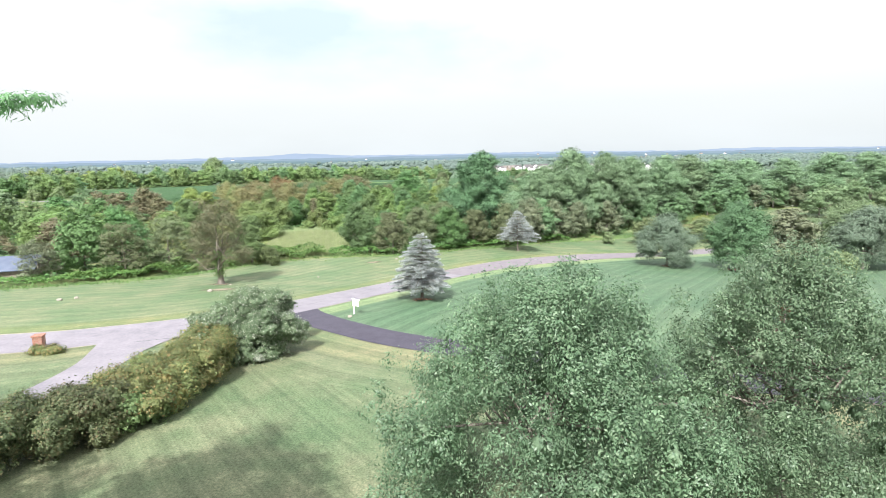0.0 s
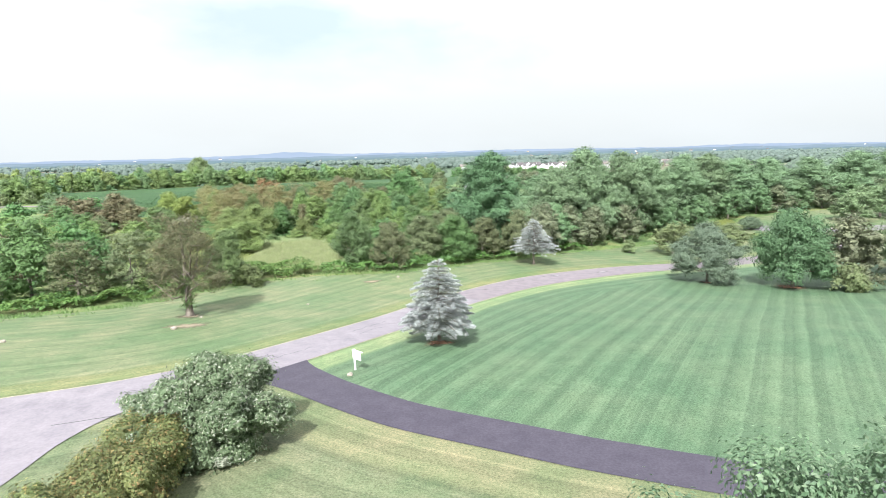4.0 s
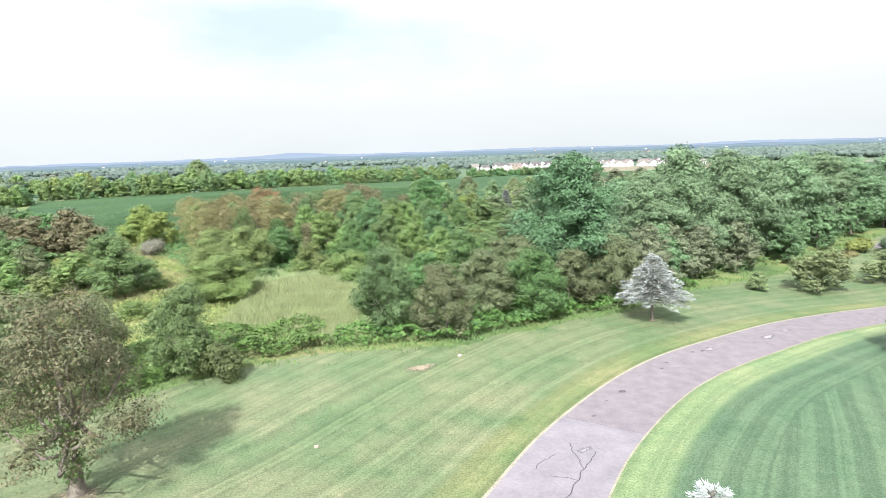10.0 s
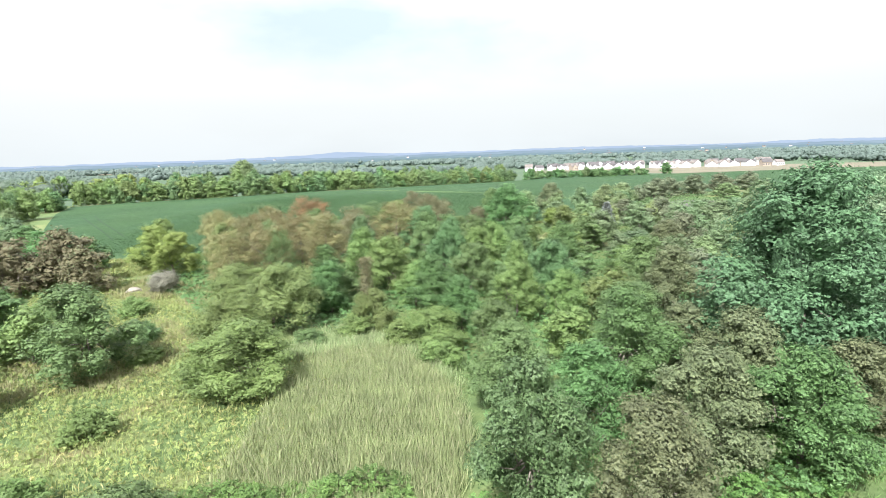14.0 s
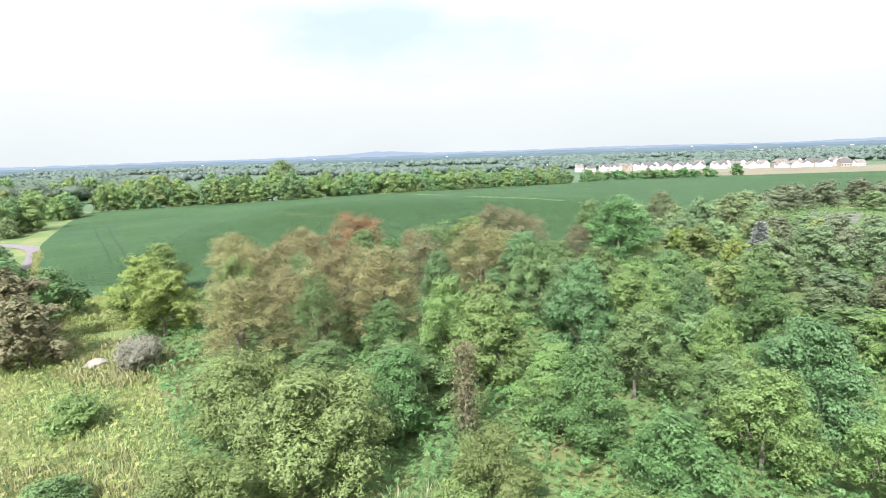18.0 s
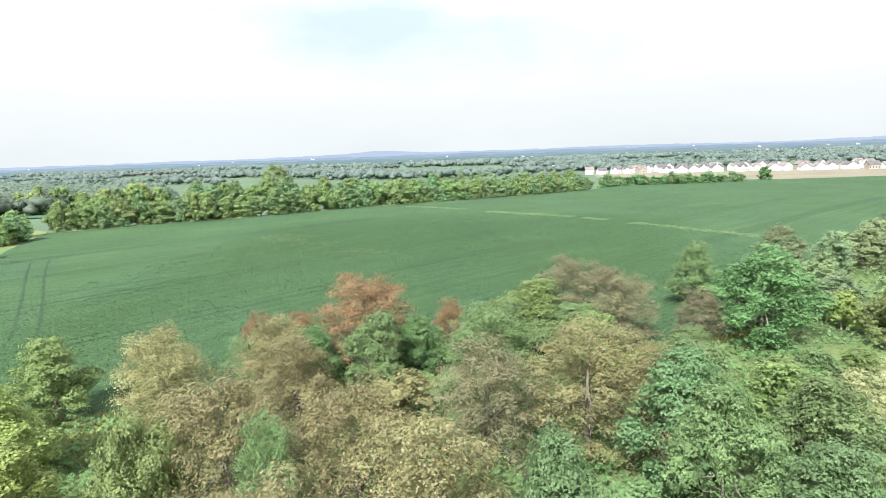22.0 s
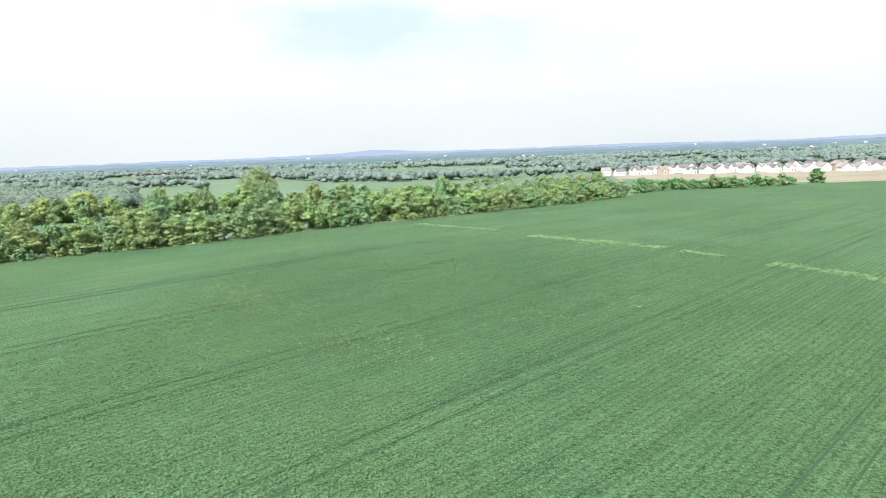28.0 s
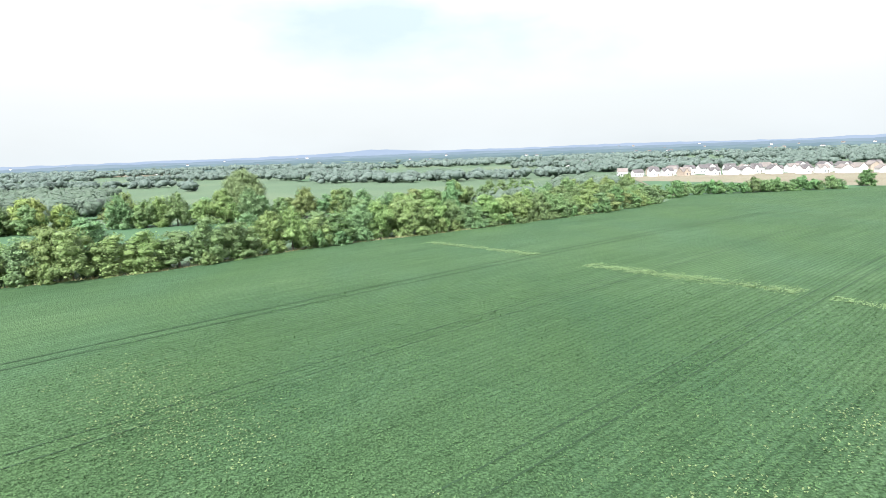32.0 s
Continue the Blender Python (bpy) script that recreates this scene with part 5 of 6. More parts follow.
# the front row looks over the bare ground; two rows more stand behind it
hx = 37.0
while hx < 300:
    new_house(hx, 775 - 0.27 * (hx - 46) + rng.normal() * 4, rng.uniform(3.4, 4.6))
    hx += rng.uniform(11.5, 14.5) + (9 if rng.random() < 0.15 else 0)
for k, (back, gap) in enumerate(((36, 17), (70, 22))):
    hx = 70.0 + 8 * k
    while hx < 310:
        new_house(hx, 775 + back - 0.27 * (hx - 46) + rng.normal() * 5, rng.uniform(4.4, 5.6))
        hx += gap * rng.uniform(0.7, 1.4)
for x, y, w in [(20, 1150, 24), (42, 1165, 12), (58, 1150, 14), (78, 1155, 22), (-330, 1010, 12)]:
    house(x, y, w, 11, 5.2, 3.0, M_SIDING, "distant white farm building", 10, False, "distant farm buildings")
house(-849, 1390, 38, 14, 4.5, 3.0, M_SIDING, "long white barn in a pale field", 10, False, "distant farm buildings", "barn")
for i in range(80):
    far, heights = LAYERS[int(rng.integers(4))][:2]
    az = rng.uniform(-46, 46) if i % 3 else rng.uniform(4, 30)
    d = far - rng.uniform(20, 70)
    x, y = d * math.sin(radians(az)), d * math.cos(radians(az))
    e = thing("far_building", "tiny white building in the hazy distance", "building", x, y, float(np.interp(az, *zip(*heights))) - rng.uniform(1, 5), "buildings of the plain", turn=rng.uniform(-40, 40))
    w = rng.uniform(5, 9) * (1 if i % 7 else 2.0)
    part("wall", body(bmesh.new(), -w / 2, w / 2, -4, 4, -4, 2.4, 4.6), e, mat=M_SIDING if i % 3 else M_TANSIDE)
    part("roof", gable(bmesh.new(), -w / 2, w / 2, -4, 4, 2.4, 4.6), e, mat=M_ROOF)

shed = thing("shed", "low shed with a blue-grey metal roof beside the wood", "shed", -62.5, 79, at(-62, 79), turn=18)
part("wall", body(bmesh.new(), -5, 5, -3.5, 3.5, -0.4, 1.9, 3.2), shed, mat=M_WOODWALL)
part("roof", gable(bmesh.new(), -5, 5, -3.5, 3.5, 1.9, 3.2, 0.5, 0.1), shed, mat=M_METALROOF)
part("door", box(bmesh.new(), -1, 1, -3.58, -3.45, 0, 1.8), shed, mat=M_METALROOF)


# ---- conifers ----
def twig_cards(rng, P, T, N, length, width):
    """Slim needled twigs at the points P along T, their flat side facing N: vertices and faces."""
    T = T / (np.linalg.norm(T, axis=1)[:, None] + 1e-9)
    B = np.cross(N, T)
    B /= np.linalg.norm(B, axis=1)[:, None] + 1e-9
    k = rng.uniform(0.6, 1.4, len(P))[:, None]
    L, W = T * k * length, B * k * width * 0.5
    V = np.stack([P, P + L * 0.45 + W, P + L, P + L * 0.45 - W], 1).reshape(-1, 3)
    return V, np.arange(4 * len(P)).reshape(len(P), 4)


def conifer(name, x, y, h, r, seed, needles, size, mat, label, category="tree", low=0.13, tiers=17, around=9):
    """Tiers of level boughs, each a flat spray of needled twigs."""
    rr = np.random.default_rng(seed)
    V, F = [], []
    P, T, N = [], [], []

    def add(path, radii, sides):
        v, f = tube(path, radii, sides)
        F.extend([tuple(i + len(V) for i in q) for q in f])
        V.extend(v)
    add([(0, 0, -0.2), (0, 0, h * 0.1), (0, 0, h * 0.5), (0.05, 0, h * 0.97)], [h * 0.028, h * 0.022, h * 0.014, 0.01], 8)
    weight = 0.0
    boughs = []
    for i in range(tiers):
        t = ((i + 0.5) / tiers) ** 0.9
        for k in range(around):
            a = i * 1.1 + 2 * math.pi * k / around + rr.normal() * 0.2
            reach = r * ((1 - t) ** 0.72 + 0.05) * min(1.0, 0.78 + t * 1.8) * rr.uniform(0.68, 1.14)
            boughs.append((t, h * (low + (0.97 - low) * t) + rr.normal() * 0.012 * h, a, reach))
            weight += reach * reach + 0.2
    for t, z, a, reach in boughs:
        out, across = np.array([math.cos(a), math.sin(a), 0]), np.array([-math.sin(a), math.cos(a), 0])
        mid = out * reach * 0.55 + np.array([0, 0, z + 0.05 * reach])
        tip = out * reach + np.array([0, 0, z - 0.04 * reach])
        add([(0, 0, z), mid, tip], [0.05 * (1 - t) + 0.015, 0.03 * (1 - t) + 0.01, 0.006], 4)
        n = max(24, int(needles * (reach * reach + 0.2) / weight))
        u, v, s = rr.random(n) ** 0.7, rr.random(n), rr.choice([-1.0, 1.0], n)
        base = np.where((u < 0.55)[:, None], mid * (u / 0.55)[:, None] + np.array([0, 0, z]) * (1 - u / 0.55)[:, None], tip * ((u - 0.55) / 0.45)[:, None] + mid * ((1 - u) / 0.45)[:, None])
        side = reach * 0.42 * (1.12 - u)
        q = base + across * (s * v * side)[:, None] + out * (v * side * 0.55)[:, None]
        q[:, 2] += rr.normal(size=n) * 0.035 - 0.06 * v * side
        P.append(q)
        T.append(across * (s * rr.uniform(0.2, 1.0, n))[:, None] + out * 0.7 + rr.normal(size=(n, 3)) * 0.22 + np.array([0, 0, 0.12]))
        N.append(np.array([0, 0, 1.0]) + rr.normal(size=(n, 3)) * 0.45)
    e = thing(name, label, category, x, y, at(x, y))
    part("trunk", mesh_of("trunk", V, F, M_BARK, False), e)
    v, f = twig_cards(rr, np.concatenate(P), np.concatenate(T), np.concatenate(N), size, size * 0.24)
    part("crown", mesh_of("needles", v, f, mat), e)
    return e


def ragged(mat):
    """The same ground with an edge that thins out into the grass."""
    m = mat.copy()
    nt = m.node_tree
    old = nt.nodes["Principled BSDF"]
    middle = nt.nodes.new("ShaderNodeAttribute")
    middle.attribute_name = "middle"
    grain = noise_node(nt, 2.6, 6, coords(nt), 0.75)
    cover = math_node(nt, "ADD", middle.outputs["Fac"], math_node(nt, "MULTIPLY", math_node(nt, "SUBTRACT", grain, 0.5), 1.7))
    hole = nt.nodes.new("ShaderNodeMixShader")
    nt.links.new(ramp_node(nt, cover, [(0.3, (0, 0, 0)), (0.75, (1, 1, 1))]), hole.inputs[0])
    nt.links.new(nt.nodes.new("ShaderNodeBsdfTransparent").outputs[0], hole.inputs[1])
    nt.links.new(old.outputs[0], hole.inputs[2])
    nt.links.new(hole.outputs[0], nt.nodes["Material Output"].inputs[0])
    return m


RAGGED = {}


def disc(name, x, y, r, mat, label, lift=0.03, seed=1, category="ground", long=1.0, turn=0.0):
    """A rough-edged patch on the ground."""
    n, rings = 28, 5
    a = np.arange(n) * 2 * math.pi / n
    k = r * (1 + 0.14 * np.sin(a * 2 + seed) + 0.1 * np.sin(a * 3 + seed * 2) + 0.05 * np.sin(a * 7))
    V, mids = [], []
    c, s = math.cos(radians(turn)), math.sin(radians(turn))
    for j in range(rings + 1):
        f = j / rings
        for ai, ki in zip(a, k):
            u, w = math.cos(ai) * ki * f * long, math.sin(ai) * ki * f * 0.9
            p, q = x + u * c - w * s, y + u * s + w * c
            V.append((p, q, at(p, q) + lift))
            mids.append(1 - f)
    F = [(j * n + i, j * n + (i + 1) % n, (j + 1) * n + (i + 1) % n, (j + 1) * n + i) for j in range(rings) for i in range(n)]
    if mat.name not in RAGGED:
        RAGGED[mat.name] = ragged(mat)
    me = mesh_of(name, V, F, RAGGED[mat.name], False)
    me.attributes.new("middle", "FLOAT", "POINT").data.foreach_set("value", np.array(mids, dtype=np.float32))
    return tagged(new(name, me), label, category, "", "structure")


conifer("blue_spruce", -2.45, 57.7, 7.1, 3.4, 3, 76000, 0.155, F_SILVER, "silvery blue conifer with drooping boughs on the lawn", low=0.11)
disc("mulch_ring", -2.45, 57.2, 1.6, M_MULCH, "reddish mulch ring under the conifer")
conifer("blue_cedar", 13.3, 104.2, 7.4, 3.9, 5, 14000, 0.3, F_SILVER, "silvery blue cedar at the wood's edge", low=0.26)
disc("mulch_ring", 36, 92, 1.5, M_MULCH, "reddish mulch under the round tree", 0.03, 4)
disc("mulch_ring", 45.6, 88, 3.2, M_MULCH, "reddish mulch under the maple", 0.03, 5)
disc("mulch_ring", 13.3, 103.8, 0.8, M_DIRT, "bare soil under the cedar")
conifer("blue_spruce", 8.0, 194.5, 6.0, 1.9, 7, 5000, 0.42, F_SILVER, "slim blue spruce in the scrub")
F_JUNIPER = foliage("juniper_leaf", (0.08, 0.118, 0.046), (0.145, 0.185, 0.08))
plant("near_round", -30.8, 90.2, 7.6, 3.4, F_JUNIPER, "juniper_tree", "olive green bushy juniper at the meadow's edge")
plant("near_shrub", -27.6, 88.9, 3.0, 2.0, F_JUNIPER, "juniper_shrub", "low olive green juniper beside the taller one", "shrub")

# ---- the tree on the lawn with bare limbs showing ----
lawn_locust = tree_shape("near_lawn", 51, 10.7, 3.9, "locust", 24000, 0.2, M_BARK, 0.27, 0.034)
e = thing("locust_tree", "thin-leaved brownish locust with a vine on its trunk", "tree", -28.5, 71.3, at(-28.5, 71.3) - 0.05)
part("trunk", lawn_locust["trunk"], e, "pale furrowed trunk")
part("crown", lawn_locust["crown"], e, "", cut(foliage("lawn_locust_leaf", (0.088, 0.096, 0.052), (0.15, 0.15, 0.084), (0.18, 0.14, 0.092)), 0.075))
rr = np.random.default_rng(52)
VP = np.stack([rr.normal(size=900) * 0.34, rr.normal(size=900) * 0.34, rr.uniform(1.0, 4.4, 900)], -1)
v, f = leaf_cards(rr, VP, VP * np.array([1, 1, 0]) + rr.normal(size=(900, 3)) * 0.2, 0.2, 0.14, 0.4)
part("vine", mesh_of("vine", v, f, F_VINE), e, "green vine leaves on the trunk")
disc("bare_patch", -28.4, 71.0, 1.9, M_DIRT, "bare soil round the trunk", 0.02, 2)
disc("bare_patch", -26.5, 66.2, 2.0, M_DIRT, "bare soil patch in the lawn", 0.02, 3, "ground", 1.5, 25)
disc("bare_patch", -11.4, 89.9, 1.4, M_DIRT, "small bare patch beside the wood", 0.02, 6, "ground", 1.5, 10)


def stone(x, y, s, seed, label="pale rounded stone lying in the grass"):
    rr = np.random.default_rng(seed)
    bm = bmesh.new()
    bmesh.ops.create_icosphere(bm, subdivisions=2, radius=s)
    for q in bm.verts:
        n = noise.noise(q.co * (1.6 / s) + Vector((seed, 0, 0)))
        q.co *= 1 + 0.3 * n
        q.co.z *= 0.6
    me = bpy.data.meshes.new("stone")
    bm.to_mesh(me)
    bm.free()
    me.materials.append(M_STONE)
    ob = new("stone", me)
    ob.matrix_basis = pose(x, y, at(x, y) + s * 0.25, 0, 0, rr.uniform(0, 360))
    return tagged(ob, label, "stone", "stones in the grass")


for i, (x, y, s) in enumerate([(-27.3, 64.9, 0.32), (-41.7, 60.3, 0.3), (-40.6, 61.4, 0.26), (-26.9, 70.2, 0.16), (-8.6, 49.7, 0.22), (-8.0, 92.5, 0.25), (-67.2, 149.2, 0.95), (-17.2, 76, 0.16)]):
    stone(x, y, s, i + 1)

# ---- sign, gate pillar ----
sign = thing("yard_sign", "white wooden sign board on a white post in the grass", "sign", -8.4, 50.8, at(-8.4, 50.8), turn=-38)
sign.matrix_basis = sign.matrix_basis @ Matrix.Scale(0.86, 4)
bm = bmesh.new()
box(bm, -0.06, 0.06, -0.06, 0.06, -0.2, 1.72)
bmesh.ops.create_cone(bm, segments=4, radius1=0.1, radius2=0.0, depth=0.08, cap_ends=True, matrix=Matrix.Translation((0, 0, 1.76)) @ Matrix.Rotation(radians(45), 4, "Z"))
part("post", bm, sign, mat=M_WHITE)
bm = box(bmesh.new(), -0.12, 0.78, -0.1, -0.06, 0.95, 1.6)
bmesh.ops.bevel(bm, geom=bm.edges[:], offset=0.012, segments=1)
board = part("panel", bm, sign, mat=M_WHITE)
part("arm", box(bmesh.new(), -0.25, 0.9, -0.035, 0.035, 1.6, 1.67), sign, mat=M_WHITE)
for k, (a, b, z) in enumerate([(0.05, 0.6, 1.42), (0.05, 0.5, 1.3), (0.1, 0.45, 1.18)]):
    part("lettering", box(bmesh.new(), a, b, -0.106, -0.101, z, z + 0.06), board, "dark unreadable line of print", M_SIGN_INK)

M_BRICK, nt, b = shader("red_brick", 0.85)
bk = nt.nodes.new("ShaderNodeTexBrick")
bk.inputs["Scale"].default_value = 4.5
bk.inputs["Color1"].default_value, bk.inputs["Color2"].default_value, bk.inputs["Mortar"].default_value = (0.22, 0.085, 0.055, 1), (0.28, 0.13, 0.09, 1), (0.28, 0.25, 0.21, 1)
vv = nt.nodes.new("ShaderNodeTexCoord")
mp = nt.nodes.new("ShaderNodeMapping")
mp.inputs["Rotation"].default_value = (radians(90), 0, 0)
nt.links.new(vv.outputs["Object"], mp.inputs[0])
nt.links.new(mp.outputs[0], bk.inputs["Vector"])
nt.links.new(mix_node(nt, 1.0, bk.outputs[0], ramp_node(nt, noise_node(nt, 8, 4, vv.outputs["Object"]), [(0.3, (0.8, 0.8, 0.8)), (0.7, (1.15, 1.15, 1.15))]), "MULTIPLY"), b.inputs["Base Color"])
pillar = thing("brick_pillar", "red brick letterbox pillar beside the side drive", "pillar", -31, 42.0, at(-31, 42), turn=12)
bm = box(bmesh.new(), -0.32, 0.32, -0.32, 0.32, -0.2, 1.0)
bmesh.ops.bevel(bm, geom=bm.edges[:], offset=0.015, segments=1)
part("shaft", bm, pillar, mat=M_BRICK)
bm = box(bmesh.new(), -0.38, 0.38, -0.38, 0.38, 1.0, 1.1)
bmesh.ops.bevel(bm, geom=bm.edges[:], offset=0.03, segments=1)
part("cap", bm, pillar, mat=M_BRICK)


# ---- low plants in masses ----
def tufts(name, xy, height, width, blades, mat, label, seed, lean=0.35, category="plants", lift=0.0):
    """Upright blades in tufts on the ground."""
    rr = np.random.default_rng(seed)
    X = np.repeat(np.asarray(xy), blades, 0)
    n = len(X)
    X = X + rr.normal(size=(n, 2)) * max(width * 2.2, 0.3)
    Z = land(X[:, 0], X[:, 1]) - 0.05 + lift
    B = np.concatenate([X, Z[:, None]], -1)
    a = rr.uniform(0, 2 * math.pi, n)
    S = np.stack([np.cos(a), np.sin(a), np.zeros(n)], -1) * (width * rr.uniform(0.6, 1.4, n))[:, None] * 0.5
    hh = height * rr.uniform(0.55, 1.2, n)
    T = B + np.stack([rr.normal(size=n) * lean * hh, rr.normal(size=n) * lean * hh, hh], -1)
    M = B * 0.45 + T * 0.55 + S * 0.3
    V = np.stack([B - S * 0.6, B + S * 0.6, M + S, T, M - S], 1).reshape(-1, 3)
    F = np.arange(5 * n).reshape(n, 5)
    return tagged(new(name, mesh_of(name, V, F, mat)), label, category, "", "stuff")


def inside(n, poly, seed):
    """Random points in a polygon."""
    rr = np.random.default_rng(seed)
    p = np.array(poly, dtype=float)
    q = rr.uniform(p.min(0), p.max(0), (n * 3, 2))
    odd = np.zeros(len(q), dtype=bool)
    for a, b in zip(p, np.roll(p, -1, 0)):
        cross = ((a[1] > q[:, 1]) != (b[1] > q[:, 1])) & (q[:, 0] < (b[0] - a[0]) * (q[:, 1] - a[1]) / (b[1] - a[1] + 1e-9) + a[0])
        odd ^= cross
    return q[odd][:n]


tufts("cattails", inside(3600, [(-33, 96.5), (-20, 96.5), (-18.5, 108), (-20, 116), (-27, 127), (-34, 123), (-33.5, 108)], 1), 0.95, 0.042, 15, F_REED, "dense bed of pale yellow-green cattails", 2, 0.3)
tufts("cattails", inside(800, [(-36, 122), (-37, 130), (-29, 134), (-22, 124), (-19, 116), (-26, 126)], 21), 0.95, 0.06, 12, F_REED, "cattails and weeds at the edge of the wood", 22, 0.35)
meadow_poly = MEADOW[:8] + MEADOW[11:]
tufts("meadow_plants", inside(6000, meadow_poly, 3), 0.5, 0.05, 4, F_WEED, "yellow-green weeds and goldenrod of the meadow", 4, 0.4)
tufts("dry_grass", inside(900, [(-60, 112), (-47, 116), (-46, 128), (-55, 136), (-64, 130)], 5), 0.7, 0.06, 9, F_DRYGRASS, "tawny dry grass in the meadow", 6, 0.35)
tufts("dry_grass", inside(320, [(-70, 146), (-60, 144), (-58, 152), (-70, 158)], 15), 0.8, 0.12, 5, F_DRYGRASS, "pale dry grass beside the rock", 16, 0.35)
tufts("meadow_plants", inside(2000, CLEARING, 7), 0.6, 0.1, 6, F_WEED, "bright green weeds in the clearing by the field", 8, 0.4)
far_meadow = [(-84, 148), (-92, 158), (-96, 171), (-82, 171), (-66, 176), (-72, 160), (-80, 156)]
tufts("meadow_plants", inside(1600, far_meadow, 31), 0.6, 0.07, 6, F_WEED, "yellow-green weeds between the meadow and the field", 32, 0.4)
front_x = np.linspace(-125, 20, 1300)
front_r = np.random.default_rng(33)
tufts("field_edge_grass", np.stack([front_x, np.array([field_front(x) for x in front_x]) - 0.3 + front_r.normal(size=1300) * 0.5], -1), 0.6, 0.08, 8, F_WEED, "weeds along the near edge of the field", 34, 0.35)
edge_x = np.linspace(-70, 75, 1500)
rr = np.random.default_rng(9)
edge_xy = np.stack([edge_x, np.array([lawn_edge(x) for x in edge_x]) + rr.normal(size=1500) * 1.3 + 0.8], -1)
tufts("edge_weeds", edge_xy[::2], 0.34, 0.07, 9, F_VINE, "tall weeds along the lawn's edge", 10, 0.45)
fx = np.linspace(-176, 2, 900)
tufts("field_edge_grass", np.stack([fx, np.array([field_back(x) for x in fx]) + 0.6 + rr.normal(size=900) * 0.5], -1), 0.55, 0.2, 3, F_DRYGRASS, "dry grass under the hedgerow", 17)

def undergrowth(name, poly, n, seed, label, mat=None, size=0.5, rise=0.5):
    """Low leafy growth on the wood's floor."""
    q = np.random.default_rng(seed)
    xy = inside(n, poly, seed)
    xy = np.array([p for p in xy if p[1] > lawn_edge(p[0]) + 1 and p[1] < field_front(p[0]) - 0.5])
    if mat is None:
        xy = np.array([p for p in xy if not within(p[0], p[1], MEADOW)])
    z = land(xy[:, 0], xy[:, 1]) + np.array([rise + 1.8 * rise * noise.noise(Vector((x * 0.35, y * 0.35, seed))) for x, y in xy]) + q.random(len(xy)) * 0.3
    N = np.stack([q.normal(size=len(xy)) * 0.5, q.normal(size=len(xy)) * 0.5, np.ones(len(xy))], -1)
    V, F = leaf_cards(q, np.concatenate([xy, z[:, None]], -1), N, size, size * 0.8)
    return tagged(new(name, mesh_of(name, V, F, mat or cut(F_DARK, 0.075))), label, "undergrowth", "", "stuff")


undergrowth("undergrowth", [(-64, 134), (-40, 131), (-20, 128), (-16, 96), (-4, 98), (24, 124), (30, 150), (14, 168), (-14, 168), (-10, 194), (-30, 190), (-60, 181), (-78, 176), (-70, 160)], 42000, 22, "dark leafy undergrowth of the wood")
undergrowth("undergrowth", [(-18, 196), (-4, 190), (10, 176), (30, 200), (45, 250), (30, 262), (14, 238), (0, 212)], 9000, 29, "low green scrub beside the field", cut(F_GREEN, 0.075), 0.5, 0.5)
undergrowth("undergrowth", [(20, 122), (70, 152), (100, 172), (100, 205), (60, 270), (30, 258), (10, 205), (14, 170)], 16000, 23, "dark leafy undergrowth beneath the tall belt")
undergrowth("undergrowth", [(-120, 60), (-60, 70), (-36, 84), (-60, 100), (-72, 130), (-78, 158), (-104, 172), (-125, 160)], 14000, 24, "dark leafy undergrowth at the meadow's far side")

undergrowth("edge_vines", [(-20, 95), (-6, 95.5), (4, 103), (16, 111), (28, 123), (26, 127), (14, 116), (-2, 109), (-12, 103), (-20, 100)], 7000, 27, "bright green creepers at the wood's foot", cut(F_VINE, 0.075), 0.5, 0.62)
undergrowth("edge_vines", [(-52, 74), (-38, 81), (-30, 91), (-20, 95), (-22, 103), (-34, 101), (-48, 88)], 9000, 28, "bright green creepers at the wood's foot", cut(F_VINE, 0.075), 0.5, 0.62)
undergrowth("edge_vines", [(-78, 60), (-54, 70), (-42, 79), (-46, 88), (-66, 82), (-80, 72)], 6000, 36, "green creepers beneath the trees at the lawn's edge", cut(F_VINE, 0.075), 0.5, 0.5)
undergrowth("meadow_weeds", meadow_poly, 15000, 25, "low leafy yellow-green weeds of the meadow", cut(F_WEED, 0.06), 0.34, 0.14)
undergrowth("meadow_weeds", far_meadow, 4500, 35, "low leafy weeds between the meadow and the field", cut(F_WEED, 0.06), 0.4, 0.18)
undergrowth("meadow_weeds", CLEARING, 7000, 26, "low leafy green weeds in the clearing", cut(F_WEED, 0.08), 0.5, 0.25)

# ---- soybeans ----
rr = np.random.default_rng(21)
row_dir = np.array([math.cos(radians(48)), math.sin(radians(48))])
row_nrm = np.array([-row_dir[1], row_dir[0]])
us, vs = np.arange(40, 260, 0.45), np.arange(120, 300, 0.76)
U, Vv = np.meshgrid(us, vs)
U = U + rr.normal(size=U.shape) * 0.16
Vv = Vv + rr.normal(size=U.shape) * 0.07
XY = (U[..., None] * row_dir + Vv[..., None] * row_nrm).reshape(-1, 2)
VV = Vv.ravel()
ok = (XY[:, 0] > -112) & (XY[:, 0] < 8) & (XY[:, 1] > 178) & (XY[:, 1] < 322)
XY, VV = XY[ok], VV[ok]
fade = np.clip((322 - XY[:, 1]) / 50, 0, 1) * np.clip((XY[:, 0] + 112) / 20, 0, 1) * np.clip((8 - XY[:, 0]) / 20, 0, 1)
ok = rr.random(len(XY)) < fade
XY, VV = XY[ok], VV[ok]
ok = np.array([field_front(x) + 0.5 < y < field_back(x) - 0.5 for x, y in XY])
TRAM = np.array([147.0, 171.2, 195.4, 217.4, 243.0, 267.6])
for t in TRAM:
    for side in (-1.15, 1.15):
        ok &= np.abs(VV - t - side) > 0.15
XY = XY[ok]


